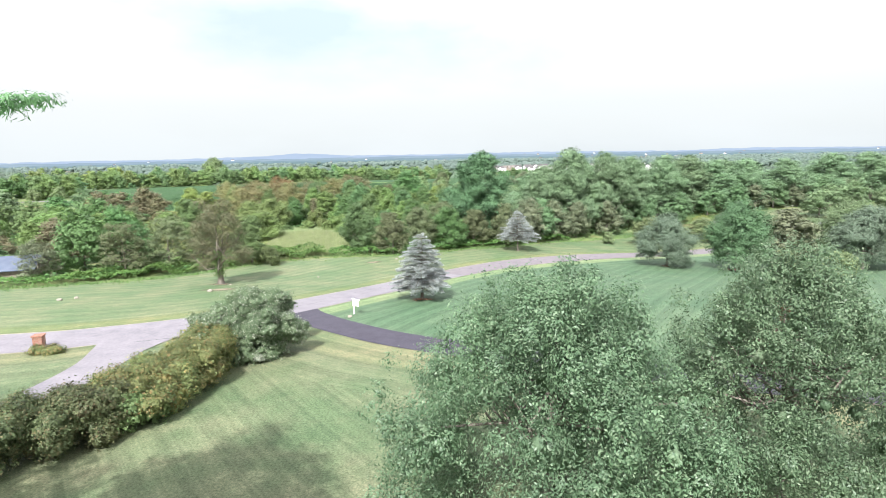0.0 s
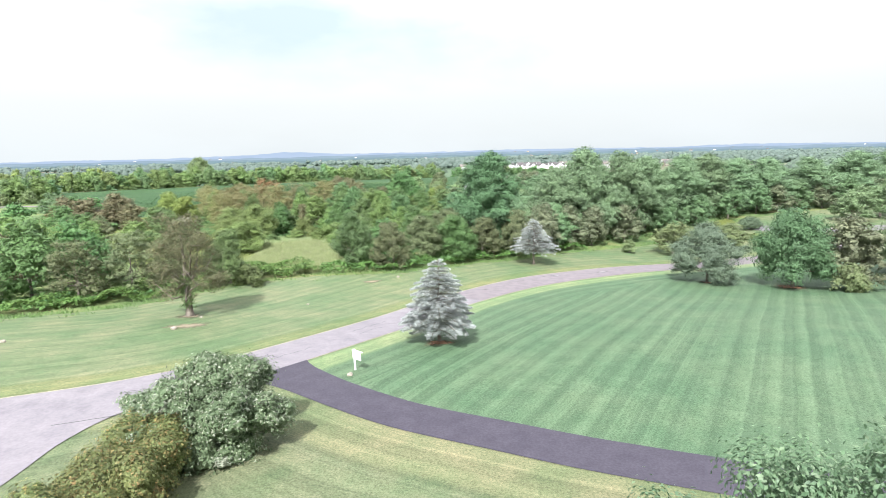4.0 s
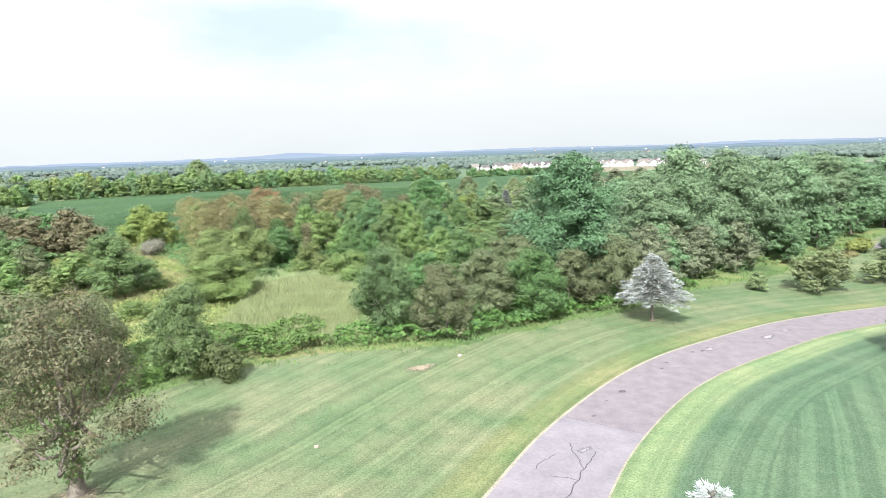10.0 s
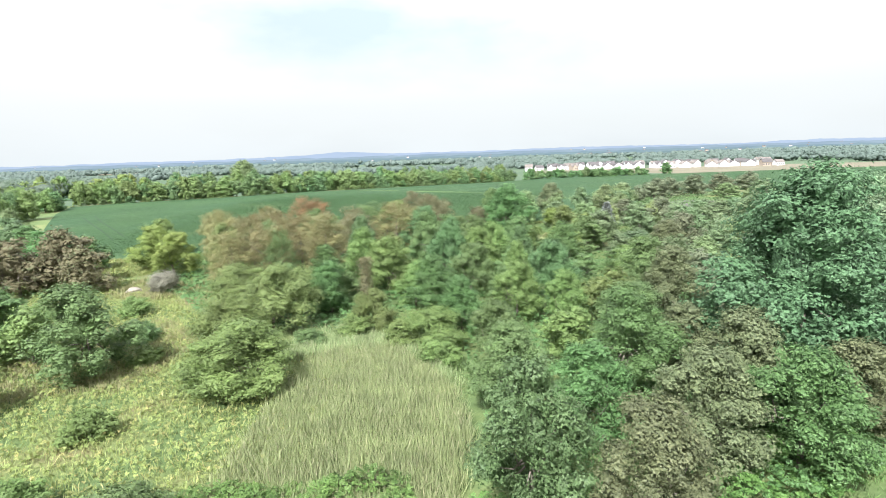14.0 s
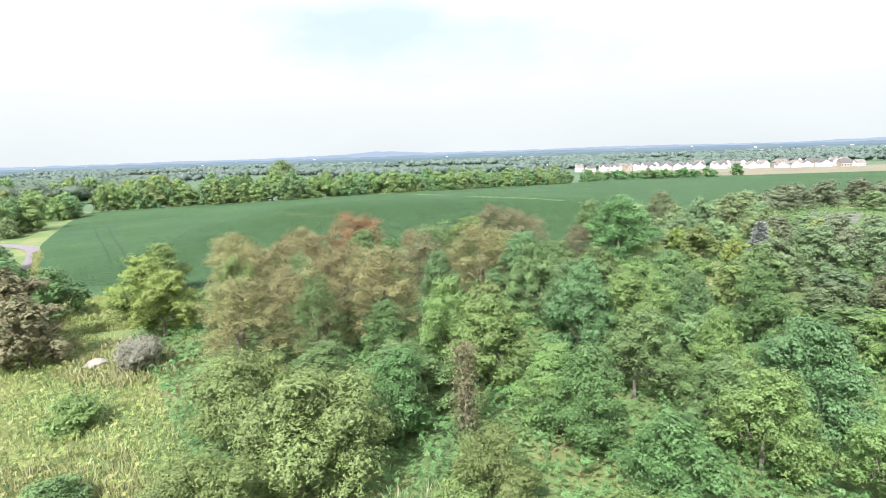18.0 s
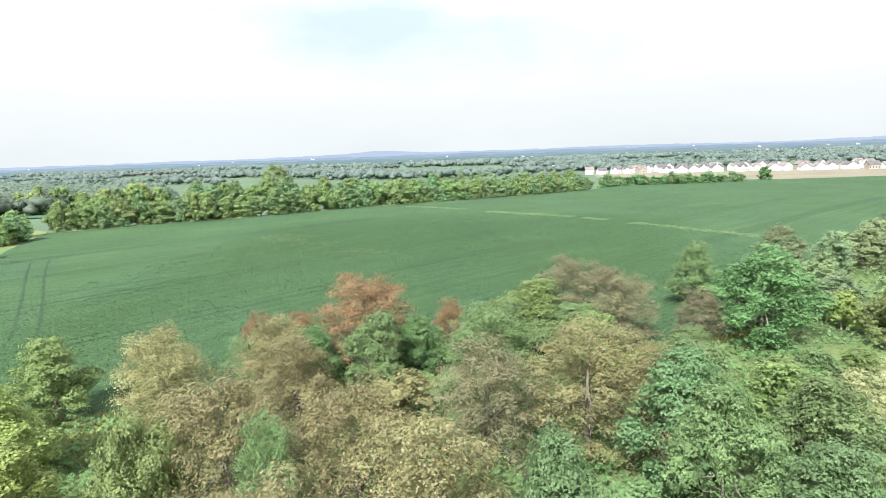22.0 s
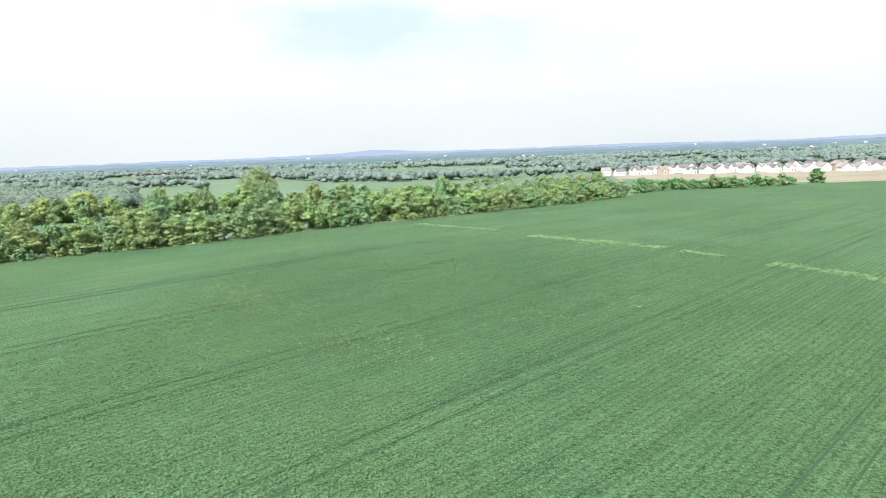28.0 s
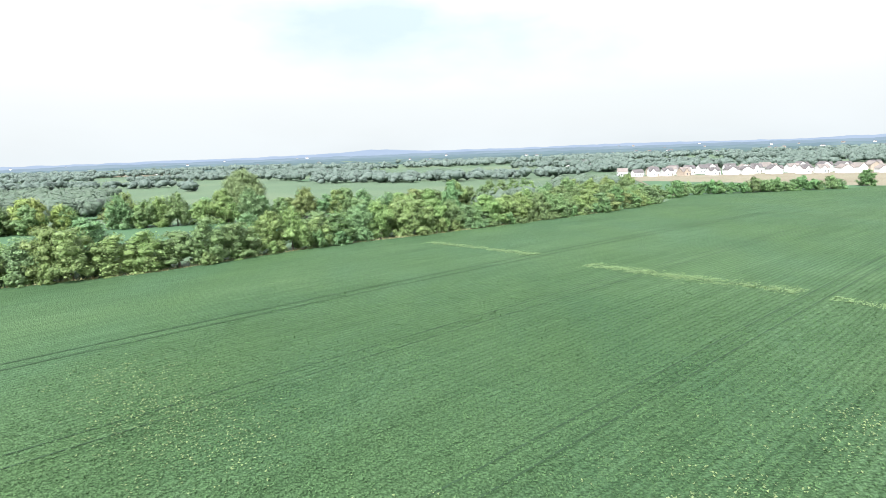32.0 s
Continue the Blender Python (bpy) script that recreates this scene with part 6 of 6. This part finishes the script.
def soy(name, xy, mat, label, seed, k, size, lift=0.15):
    q = np.random.default_rng(seed)
    n = len(xy)
    X = np.repeat(xy, k, 0) + q.normal(size=(n * k, 1)) * 0.24 * row_dir + q.normal(size=(n * k, 1)) * 0.19 * row_nrm
    Z = land(X[:, 0], X[:, 1]) + lift + q.uniform(0.02, 0.2, n * k)
    N = np.stack([q.normal(size=n * k) * 0.5, q.normal(size=n * k) * 0.5, np.ones(n * k)], -1)
    V, F = leaf_chips(q, np.concatenate([X, Z[:, None]], -1), N, size, size * 0.85)
    return tagged(new(name, mesh_of(name, V, F, mat)), label, "crop", "", "stuff")


# Wheel tracks as near-black strips: the shade in the crop's gaps is painted on.
M_WHEEL = plain("furrow_shade_paint", (0.013, 0.032, 0.013), (0.026, 0.056, 0.025), 0.6, 0.95, 0.3, 0.05)
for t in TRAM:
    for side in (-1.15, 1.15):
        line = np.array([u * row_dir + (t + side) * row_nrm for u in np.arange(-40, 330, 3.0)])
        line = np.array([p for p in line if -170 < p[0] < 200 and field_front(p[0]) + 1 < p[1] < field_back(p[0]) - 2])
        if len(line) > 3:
            tagged(new("wheel_track", ribbon("wheel_track", line, -0.1, 0.1, M_WHEEL, 0.2, 2)), "wheel track between the soybean rows, gap shade painted dark", "track", "wheel tracks in the field", "structure")
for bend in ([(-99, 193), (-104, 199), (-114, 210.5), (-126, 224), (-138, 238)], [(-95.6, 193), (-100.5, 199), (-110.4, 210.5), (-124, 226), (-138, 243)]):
    tagged(new("wheel_track", ribbon("wheel_track", spline(bend), -0.2, 0.2, M_WHEEL, 0.2, 2)), "wheel track curving round the field's corner, gap shade painted dark", "track", "wheel tracks in the field", "structure")
disc("bare_patch", -36.0, 258.8, 0.7, M_DIRT, "small bare spot in the soybeans", 0.34, 9, "ground", 1.5, 40)
soy("soybean_plants", XY, F_SOY, "rows of leafy green soybean plants", 1, 7, 0.17)
q = np.random.default_rng(4)
pale = []
for (xa, ya), (xb, yb), wide in [((-82, 358), (-57, 337), 1.1), ((-48.5, 325), (-22, 303), 1.6), ((-20, 300), (-14, 293), 1.0), ((-9, 286), (14, 258), 1.4)]:
    n = int(math.hypot(xb - xa, yb - ya) * wide * 16)
    t = q.random(n)
    w = q.normal(size=n) * wide * 0.8
    for ti, wi in zip(t, w):
        if noise.noise(Vector((xa + ti * 30, 3, 0))) > -0.35:
            pale.append((xa + (xb - xa) * ti + wi * 0.7, ya + (yb - ya) * ti + wi * 0.7))
soy("pale_soybeans", np.array(pale), F_SOYPALE, "yellowed soybean plants in a long streak", 2, 5, 0.18, 0.22)
spots = [(x + q.normal() * 3 + s * 2.5, y + q.normal() * 3) for x, y in [(-99, 271), (-94, 266), (-89, 261), (-84, 257), (-70, 246), (-66, 241), (-36, 263), (-49, 254)] for s in q.normal(size=230)]
soy("pale_soybeans", np.array(spots), F_SOYPALE, "scattered yellowing soybean plants", 3, 2, 0.16, 0.22)


# ---- hedge and garden shrubs ----
def shrub(name, lobes, leaves, size, mat, label, seed, x, y, category="shrub", group=""):
    q = np.random.default_rng(seed)
    P, N = crown_points(q, lobes, leaves, 0.5, 0.6, 0.12, 10, 0.16)
    P[:, 2] = np.maximum(P[:, 2], 0.03)
    V, F = leaf_chips(q, P, N, size * 1.5, size * 1.15, 0.1)
    e = thing(name, label, category, x, y, at(x, y), group)
    part("stems", limbs("stems", q, 1.5, 0.06, lobes, M_BARK, 0.02, 20), e)
    CV, CF = core(q, lobes, 0.66, 2)
    CV[:, 2] = np.maximum(CV[:, 2], 0.02)
    part("leaves", leafy("leaves", V, F, CV, CF, cut(mat, 0.055, 0.66)), e)
    return e


shrub("round_shrub", [(a * 0.9, b * 0.84, c * 1.04, d * 0.94, d * 0.94, f) for a, b, c, d, e, f in clump_lobes(np.random.default_rng(30), 4.5, 5.1, -0.04, 34, 5, 0.25, 0.1)], 46000, 0.1, F_FLOWER, "large round shrub with pale flower heads", 31, -14.6, 40.4)
hq = np.random.default_rng(33)
# Hedge's left end: the locust's shade is painted in as a darker leaf.
F_SHADEHEDGE = foliage("leaf_hedge_shade_tint", (0.06, 0.085, 0.038), (0.11, 0.13, 0.06), (0.16, 0.13, 0.07))
for i, (x, y) in enumerate([(-16.2, 37.4), (-16.2, 35.4), (-16.2, 33.5), (-16.5, 31.6), (-17.3, 29.7), (-18.5, 28.0), (-20.0, 26.4), (-21.7, 24.9), (-23.6, 23.5), (-25.6, 22.2)]):
    lobes = [(hq.uniform(-1.5, 1.5), hq.uniform(-1.2, 1.2), 0.6 + hq.random() * 1.75, 0.65 + hq.random() * 0.5, 0.65 + hq.random() * 0.5, 0.55 + hq.random() * 0.4) for k in range(30)]
    shrub("hedge_shrub", lobes, 13000, 0.095, F_HEDGE if i < 5 else F_SHADEHEDGE, "bushy hedge shrub turning bronze" if i < 5 else "bushy green hedge shrub, tree shade painted into its leaves", 60 + i, x, y, "shrub", "shrubs of the hedge")
shrub("hedge_shrub", [(0, 0, 1.0, 1.0, 1.0, 1.1), (0.9, 1.2, 0.9, 0.9, 1.0, 0.9), (-0.5, 0.4, 1.6, 0.8, 0.8, 0.8)], 4500, 0.16, F_GREEN, "fresh green shoot in the bronze hedge", 71, -16.9, 28.6, "shrub", "shrubs of the hedge")
shrub("burning_bush", [(0, 0, 1.0, 0.8, 0.8, 1.0)], 3000, 0.12, foliage("leaf_dark_red", (0.11, 0.05, 0.036), (0.19, 0.09, 0.058)), "small dark reddish upright shrub on the lawn", 72, 27.9, 45.2)
shrub("purple_shrub", [(0, 0, 0.9, 1.5, 1.2, 0.9), (1.4, 0.2, 0.8, 1.2, 1.1, 0.8)], 5000, 0.15, F_PURPLE, "dark purple-leaved shrub beside the drive", 73, 22.5, 39.0)
shrub("pillar_plants", [(-0.6, 0, 0.2, 0.7, 0.5, 0.35), (0.5, 0, 0.2, 0.8, 0.5, 0.35)], 1600, 0.13, F_HEDGE, "low plants at the foot of the brick pillar", 74, -29.8, 41.0)
shrub("bare_shrub", [(0, 0, 1.7, 1.8, 1.8, 1.6), (0.8, 0.4, 2.0, 1.3, 1.3, 1.2), (-0.7, -0.2, 1.3, 1.4, 1.4, 1.3)], 7000, 0.1, foliage("grey_twigs", (0.2, 0.2, 0.15), (0.33, 0.32, 0.26)), "greyish half-bare shrub in the meadow", 75, -62.3, 148.6)
snag = thing("ivy_snag", "dead trunk wrapped in browning creeper", "tree", -31.5, 138.6, at(-31.5, 138.6))
part("trunk", mesh_of("snag_trunk", *tube([(0, 0, -0.2), (0.05, 0, 3), (0, 0.1, 6.2)], [0.22, 0.18, 0.1], 8), M_BARK, False), snag)
q = np.random.default_rng(76)
P = np.stack([q.normal(size=4200) * 0.38, q.normal(size=4200) * 0.38, q.uniform(0.2, 6.6, 4200)], -1)
v, f = leaf_cards(q, P, P * np.array([1, 1, 0]) + q.normal(size=(4200, 3)) * 0.5, 0.2, 0.15, 0.6)
part("creeper", mesh_of("creeper", v, f, cut(F_BROWN, 0.07)), snag)


# ---- ornamental pears beside the start, and the locust behind it ----
def pear(x, y, h, r, seed, leaves, label, leaders):
    """Broad crown of rising boughs on a wide skirt, drawn out above into loose leaders."""
    q = np.random.default_rng(seed)
    wide = along([(0.0, 0.8), (0.18, 1.0), (0.42, 0.98), (0.55, 0.8), (0.68, 0.62), (0.8, 0.46), (0.9, 0.3), (1.0, 0.1)])
    lobes, bulk = [], [(0, 0, h * 0.32, r * 0.6, r * 0.6, h * 0.27), (0, 0, h * 0.58, r * 0.3, r * 0.3, h * 0.2)]
    for i in range(120):
        t = ((i + 0.5) / 120) ** 0.9
        a = i * 2.399963 + q.normal() * 0.35
        rad = r * 0.86 * wide(t) * q.uniform(0.62, 1.06)
        s = r * q.uniform(0.1, 0.17) * (1.05 - 0.45 * t)
        c = (rad * math.cos(a), rad * math.sin(a), h * (0.05 + 0.84 * t), s, s, s * q.uniform(0.9, 1.3))
        bulk.append(c)
        for k in range(3):
            d = q.normal(size=3) * 0.6 + np.array([math.cos(a) * 0.8, math.sin(a) * 0.8, 0.45])
            w = r * q.uniform(0.035, 0.075)
            lobes.append((c[0] + d[0] * s, c[1] + d[1] * s, min(c[2] + d[2] * s, h - 0.5), w, w, w * q.uniform(1.0, 1.8)))
    for u, v, top in leaders:
        for i in range(16):
            t = i / 15
            a, rad = i * 2.4, (0.3 + 1.1 * (1 - t)) * q.random() ** 0.5
            w = 0.34 - 0.14 * t
            lobes.append((u * (0.8 + 0.2 * t) + rad * math.cos(a), v * (0.8 + 0.2 * t) + rad * math.sin(a), top - 0.4 - 2.4 * (1 - t), w, w, w * 1.7))
    lobes = bulk + lobes
    P, N = crown_points(q, lobes, leaves, 0.25, 0.45, 0.16, 16, 0.16, 0.9)
    P[:, 2] = np.maximum(P[:, 2], 0.3)
    V, F = leaf_cards(q, P, N + q.normal(size=N.shape) * 0.3, 0.118, 0.056, 1.1)
    CV, CF = core(q, bulk, 0.34, 0)
    e = thing("pear_tree", label, "tree", x, y, at(x, y), "ornamental pears")
    part("trunk", limbs("pear_trunk", q, h, 0.2, bulk[60:], M_BARK, 0.3, 30), e)
    part("crown", leafy("pear_crown", V, F, CV, CF, F_PEAR), e)
    return e


pear(3.7, 19.8, 10.4, 6.9, 81, 170000, "large ornamental pear with glossy grey-green leaves", [(-2.2, -1.2, 10.5), (0.8, 0.8, 10.6), (2.6, -0.6, 10.0)])
pear(13.4, 21.4, 10.6, 6.2, 82, 130000, "tall ornamental pear with glossy grey-green leaves", [(0, 0.4, 10.9), (-2.4, -1, 10.2), (2.2, 0, 10.4)])
q = np.random.default_rng(83)
lobes = layer_lobes(q, 21.0, 7.2, 0.42, 90)
spray = [(9.3, 1.7, 14.8, 0.8, 0.5, 0.16), (9.9, 1.9, 14.85, 0.45, 0.4, 0.1), (8.6, 1.4, 14.85, 0.9, 0.5, 0.16)]
P, N = crown_points(q, lobes, 26000, 0.5, 0.2, 0.25)
v, f = leaf_chips(q, P, N, 0.34, 0.2, 0.9)
P, N = crown_points(q, spray, 2600, 0.2, 0.1, 0.15, 4, 0.05)
v2, f2 = leaf_chips(q, P, N, 0.1, 0.022, 1.4)
e = thing("honey_locust", "tall feathery locust beside the lawn", "tree", -15.2, 5.6, at(-15.2, 5.6), "locusts beside the lawn")
part("trunk", limbs("locust_trunk", q, 21.0, 0.36, spray[::2] + lobes[::2], M_BARK, 0.4, 36), e)
# Second locust stays out of view; added for its shadow on hedge and lawn.
second = thing("honey_locust", "tall feathery locust shading the hedge's end", "tree", -25.0, 3.8, at(-25.0, 3.8), "locusts beside the lawn", turn=70)
part("trunk", limbs("locust_trunk", q, 21.0, 0.36, lobes[::2], M_BARK, 0.4, 36), second)
crown = mesh_of("locust_crown", v, f, cut(F_BLUE, 0.1))
part("crown", crown, second)
part("crown", crown, e)
part("drooping_spray", mesh_of("locust_spray", v2, f2, F_MAPLE), e)

# ---- patches and stains on the newer road ----
for k, (x, y, r, long) in enumerate([(3.7, 84.0, 0.42, 1.3), (8.5, 89.0, 0.24, 1.2), (9.5, 90.4, 0.22, 1.4), (13.0, 93.3, 0.2, 1.5), (14.0, 93.6, 0.24, 1.3), (35.7, 109.2, 0.3, 1.4), (2.0, 82.2, 0.14, 1.2), (0.4, 79.6, 0.16, 2.2)]):
    disc("tar_patch", x, y, r, M_PATCH, "small dark tar patch on the road", 0.045, 60 + k, "patch", long, 40)
for k, (x, y, r, long) in enumerate([(14.9, 94.2, 0.7, 1.8), (22.9, 98.8, 0.9, 2.0), (-1.5, 74.6, 0.5, 1.6), (26.5, 101.8, 0.6, 1.8)]):
    disc("road_stain", x, y, r, M_STAIN, "pale worn stain on the road", 0.041, 75 + k, "stain", long, 35)

# ---- cracks in the old road ----
q = np.random.default_rng(91)
cracks = []
for i in range(46):
    k = int(q.integers(20, seam_at - 4))
    p, d = ROAD[k], ROAD[k + 1] - ROAD[k]
    d = d / np.linalg.norm(d)
    s = np.array([d[1], -d[0]])
    off, ang = q.uniform(-1.8, 1.8), q.normal() * 0.5
    run = d * math.cos(ang) + s * math.sin(ang)
    line = [p + s * off]
    for j in range(int(q.integers(6, 16))):
        line.append(line[-1] + run * 0.22 + s * q.normal() * 0.07)
    tagged(new("road_crack", ribbon("road_crack", np.array(line), -0.026, 0.026, M_TAR, 0.042, 2)), "dark tar-filled crack in the old road", "crack", "cracks in the road", "structure")
# long cracks that run with the road and fork
for k, off, n in [(seam_at - 11, 0.9, 30), (seam_at - 19, -0.7, 22), (seam_at - 30, 0.3, 26), (seam_at - 60, 0.8, 30), (seam_at - 80, -0.4, 26)]:
    line = []
    for j in range(n):
        i = k + j // 4
        d = ROAD[i + 1] - ROAD[i]
        s = np.array([d[1], -d[0]]) / np.linalg.norm(d)
        line.append(ROAD[i] + d * (j % 4) / 4 + s * (off + 0.25 * noise.noise(Vector((j * 0.35, k, 0)))))
    tagged(new("road_crack", ribbon("road_crack", np.array(line), -0.03, 0.03, M_TAR, 0.042, 2)), "long dark tar-filled crack along the old road", "crack", "cracks in the road", "structure")
    fork = [line[n // 2]]
    for j in range(7):
        fork.append(fork[-1] + s * 0.2 * (1 if off < 0 else -1) + np.array([q.normal() * 0.06, q.normal() * 0.06]))
    tagged(new("road_crack", ribbon("road_crack", np.array(fork), -0.025, 0.025, M_TAR, 0.042, 2)), "short fork of a crack in the old road", "crack", "cracks in the road", "structure")
seam = [ROAD[seam_at] + np.array([0.83, -0.56]) * w for w in (-2.6, -1.3, 0.0, 1.3, 2.6)]
tagged(new("road_crack", ribbon("road_crack", np.array(seam), -0.012, 0.012, M_TAR, 0.043, 2)), "dark seam between the old and the newer asphalt", "crack", "cracks in the road", "structure")
for k, (x, y, r) in enumerate([(3.7, 83.8, 0.34), (8.3, 88.5, 0.16), (9.2, 90.2, 0.22), (12.4, 92.3, 0.24), (13.6, 93.0, 0.3), (35.5, 108.0, 0.35), (-20.5, 47.6, 0.2)]):
    disc("road_patch", x, y, r, M_TAR, "small dark patch of tar on the road", 0.018, 30 + k, "patch")
joint = spline([(-24.4, 43.1), (-21, 44.4), (-17.5, 46.9), (-14.8, 49.2)], 0.3)
tagged(new("road_crack", ribbon("road_crack", joint + q.normal(size=joint.shape) * 0.02, -0.04, 0.04, M_TAR, 0.05, 2)), "dark joint where the side drive meets the road", "crack", "cracks in the road", "structure")

# ---- garden beyond the orchard, dead snag, yellowing scrub ----
for x, y, s, mat, label in [(69.2, 130.1, 1.6, F_LIME, "low yellow-green juniper beside the lane"), (71.5, 132.5, 1.4, F_LIME, "low yellow-green juniper beside the lane"), (67, 133.5, 1.3, F_LIME, "low yellow-green juniper beside the lane"), (58.8, 140.5, 1.5, F_TAN, "tan dried shrub at the belt's foot"), (61, 141.4, 1.2, F_TAN, "tan dried shrub at the belt's foot")]:
    shrub("low_shrub", [(0, 0, s * 0.3, s, s * 0.8, s * 0.4), (s * 0.7, 0.2, s * 0.25, s * 0.8, s * 0.7, s * 0.35), (-s * 0.7, 0, s * 0.25, s * 0.8, s * 0.7, s * 0.35)], 1500, 0.22, mat, label, int(x * 10), x, y)
shrub("silver_shrub", [(0, 0, 1.6, 2.0, 1.9, 1.6), (1.3, 0, 1.2, 1.5, 1.4, 1.2), (-1.3, 0.2, 1.2, 1.5, 1.4, 1.2)], 5000, 0.16, F_GREYLEAF, "broad silvery blue shrub beside the lane", 171, 69, 141)
shrub("flowering_shrub", [(0, 0, 1.3, 1.8, 1.7, 1.2), (-1.4, 0, 1.0, 1.3, 1.2, 1.0)], 3000, 0.2, F_YELLOW, "pale yellow-green shrub beside the lane", 172, 64.5, 143)
plant("mid_round", 62.1, 112.5, 6.4, 3.6, F_DULL, "lawn_tree", "pinkish grey-green tree on the lawn", "tree")
shrub("white_flowers", [(0, 0, 1.2, 2.0, 1.6, 1.2), (1.8, 0.6, 1.0, 1.5, 1.3, 1.0)], 4200, 0.16, F_FLOWER, "shrub with white flower clusters behind the pears", 173, 21.6, 33.0)
for x, y, h, r in [(14, 214, 4.6, 2.2), (-3, 199, 4.4, 2.0), (9, 196, 4.8, 2.2), (3, 190, 4.2, 2.0), (20, 203, 5.0, 2.4)]:
    wood("mid_round", "yellow", [(x, y, h, r)], W, "in the scrub beside the field")
snag = thing("dead_tree", "pale bare forked trunk standing in the wood", "tree", 25, 160, at(25, 160))
part("trunk", mesh_of("dead_trunk", *tube([(0, 0, -0.2), (0.1, 0, 3), (0, 0, 6.2), (-0.1, 0, 8.2)], [0.3, 0.26, 0.22, 0.17], 7), M_BARK_PALE, False), snag)
part("limb", mesh_of("dead_limb", *tube([(-0.1, 0, 8.2), (-0.9, 0.1, 9.6), (-1.0, 0, 11.0), (-1.5, 0, 12.2)], [0.17, 0.14, 0.1, 0.04], 6), M_BARK_PALE, False), snag)
part("limb", mesh_of("dead_limb", *tube([(-0.1, 0, 8.1), (0.35, 0, 9.0), (0.3, 0.1, 10.2)], [0.14, 0.1, 0.05], 6), M_BARK_PALE, False), snag)
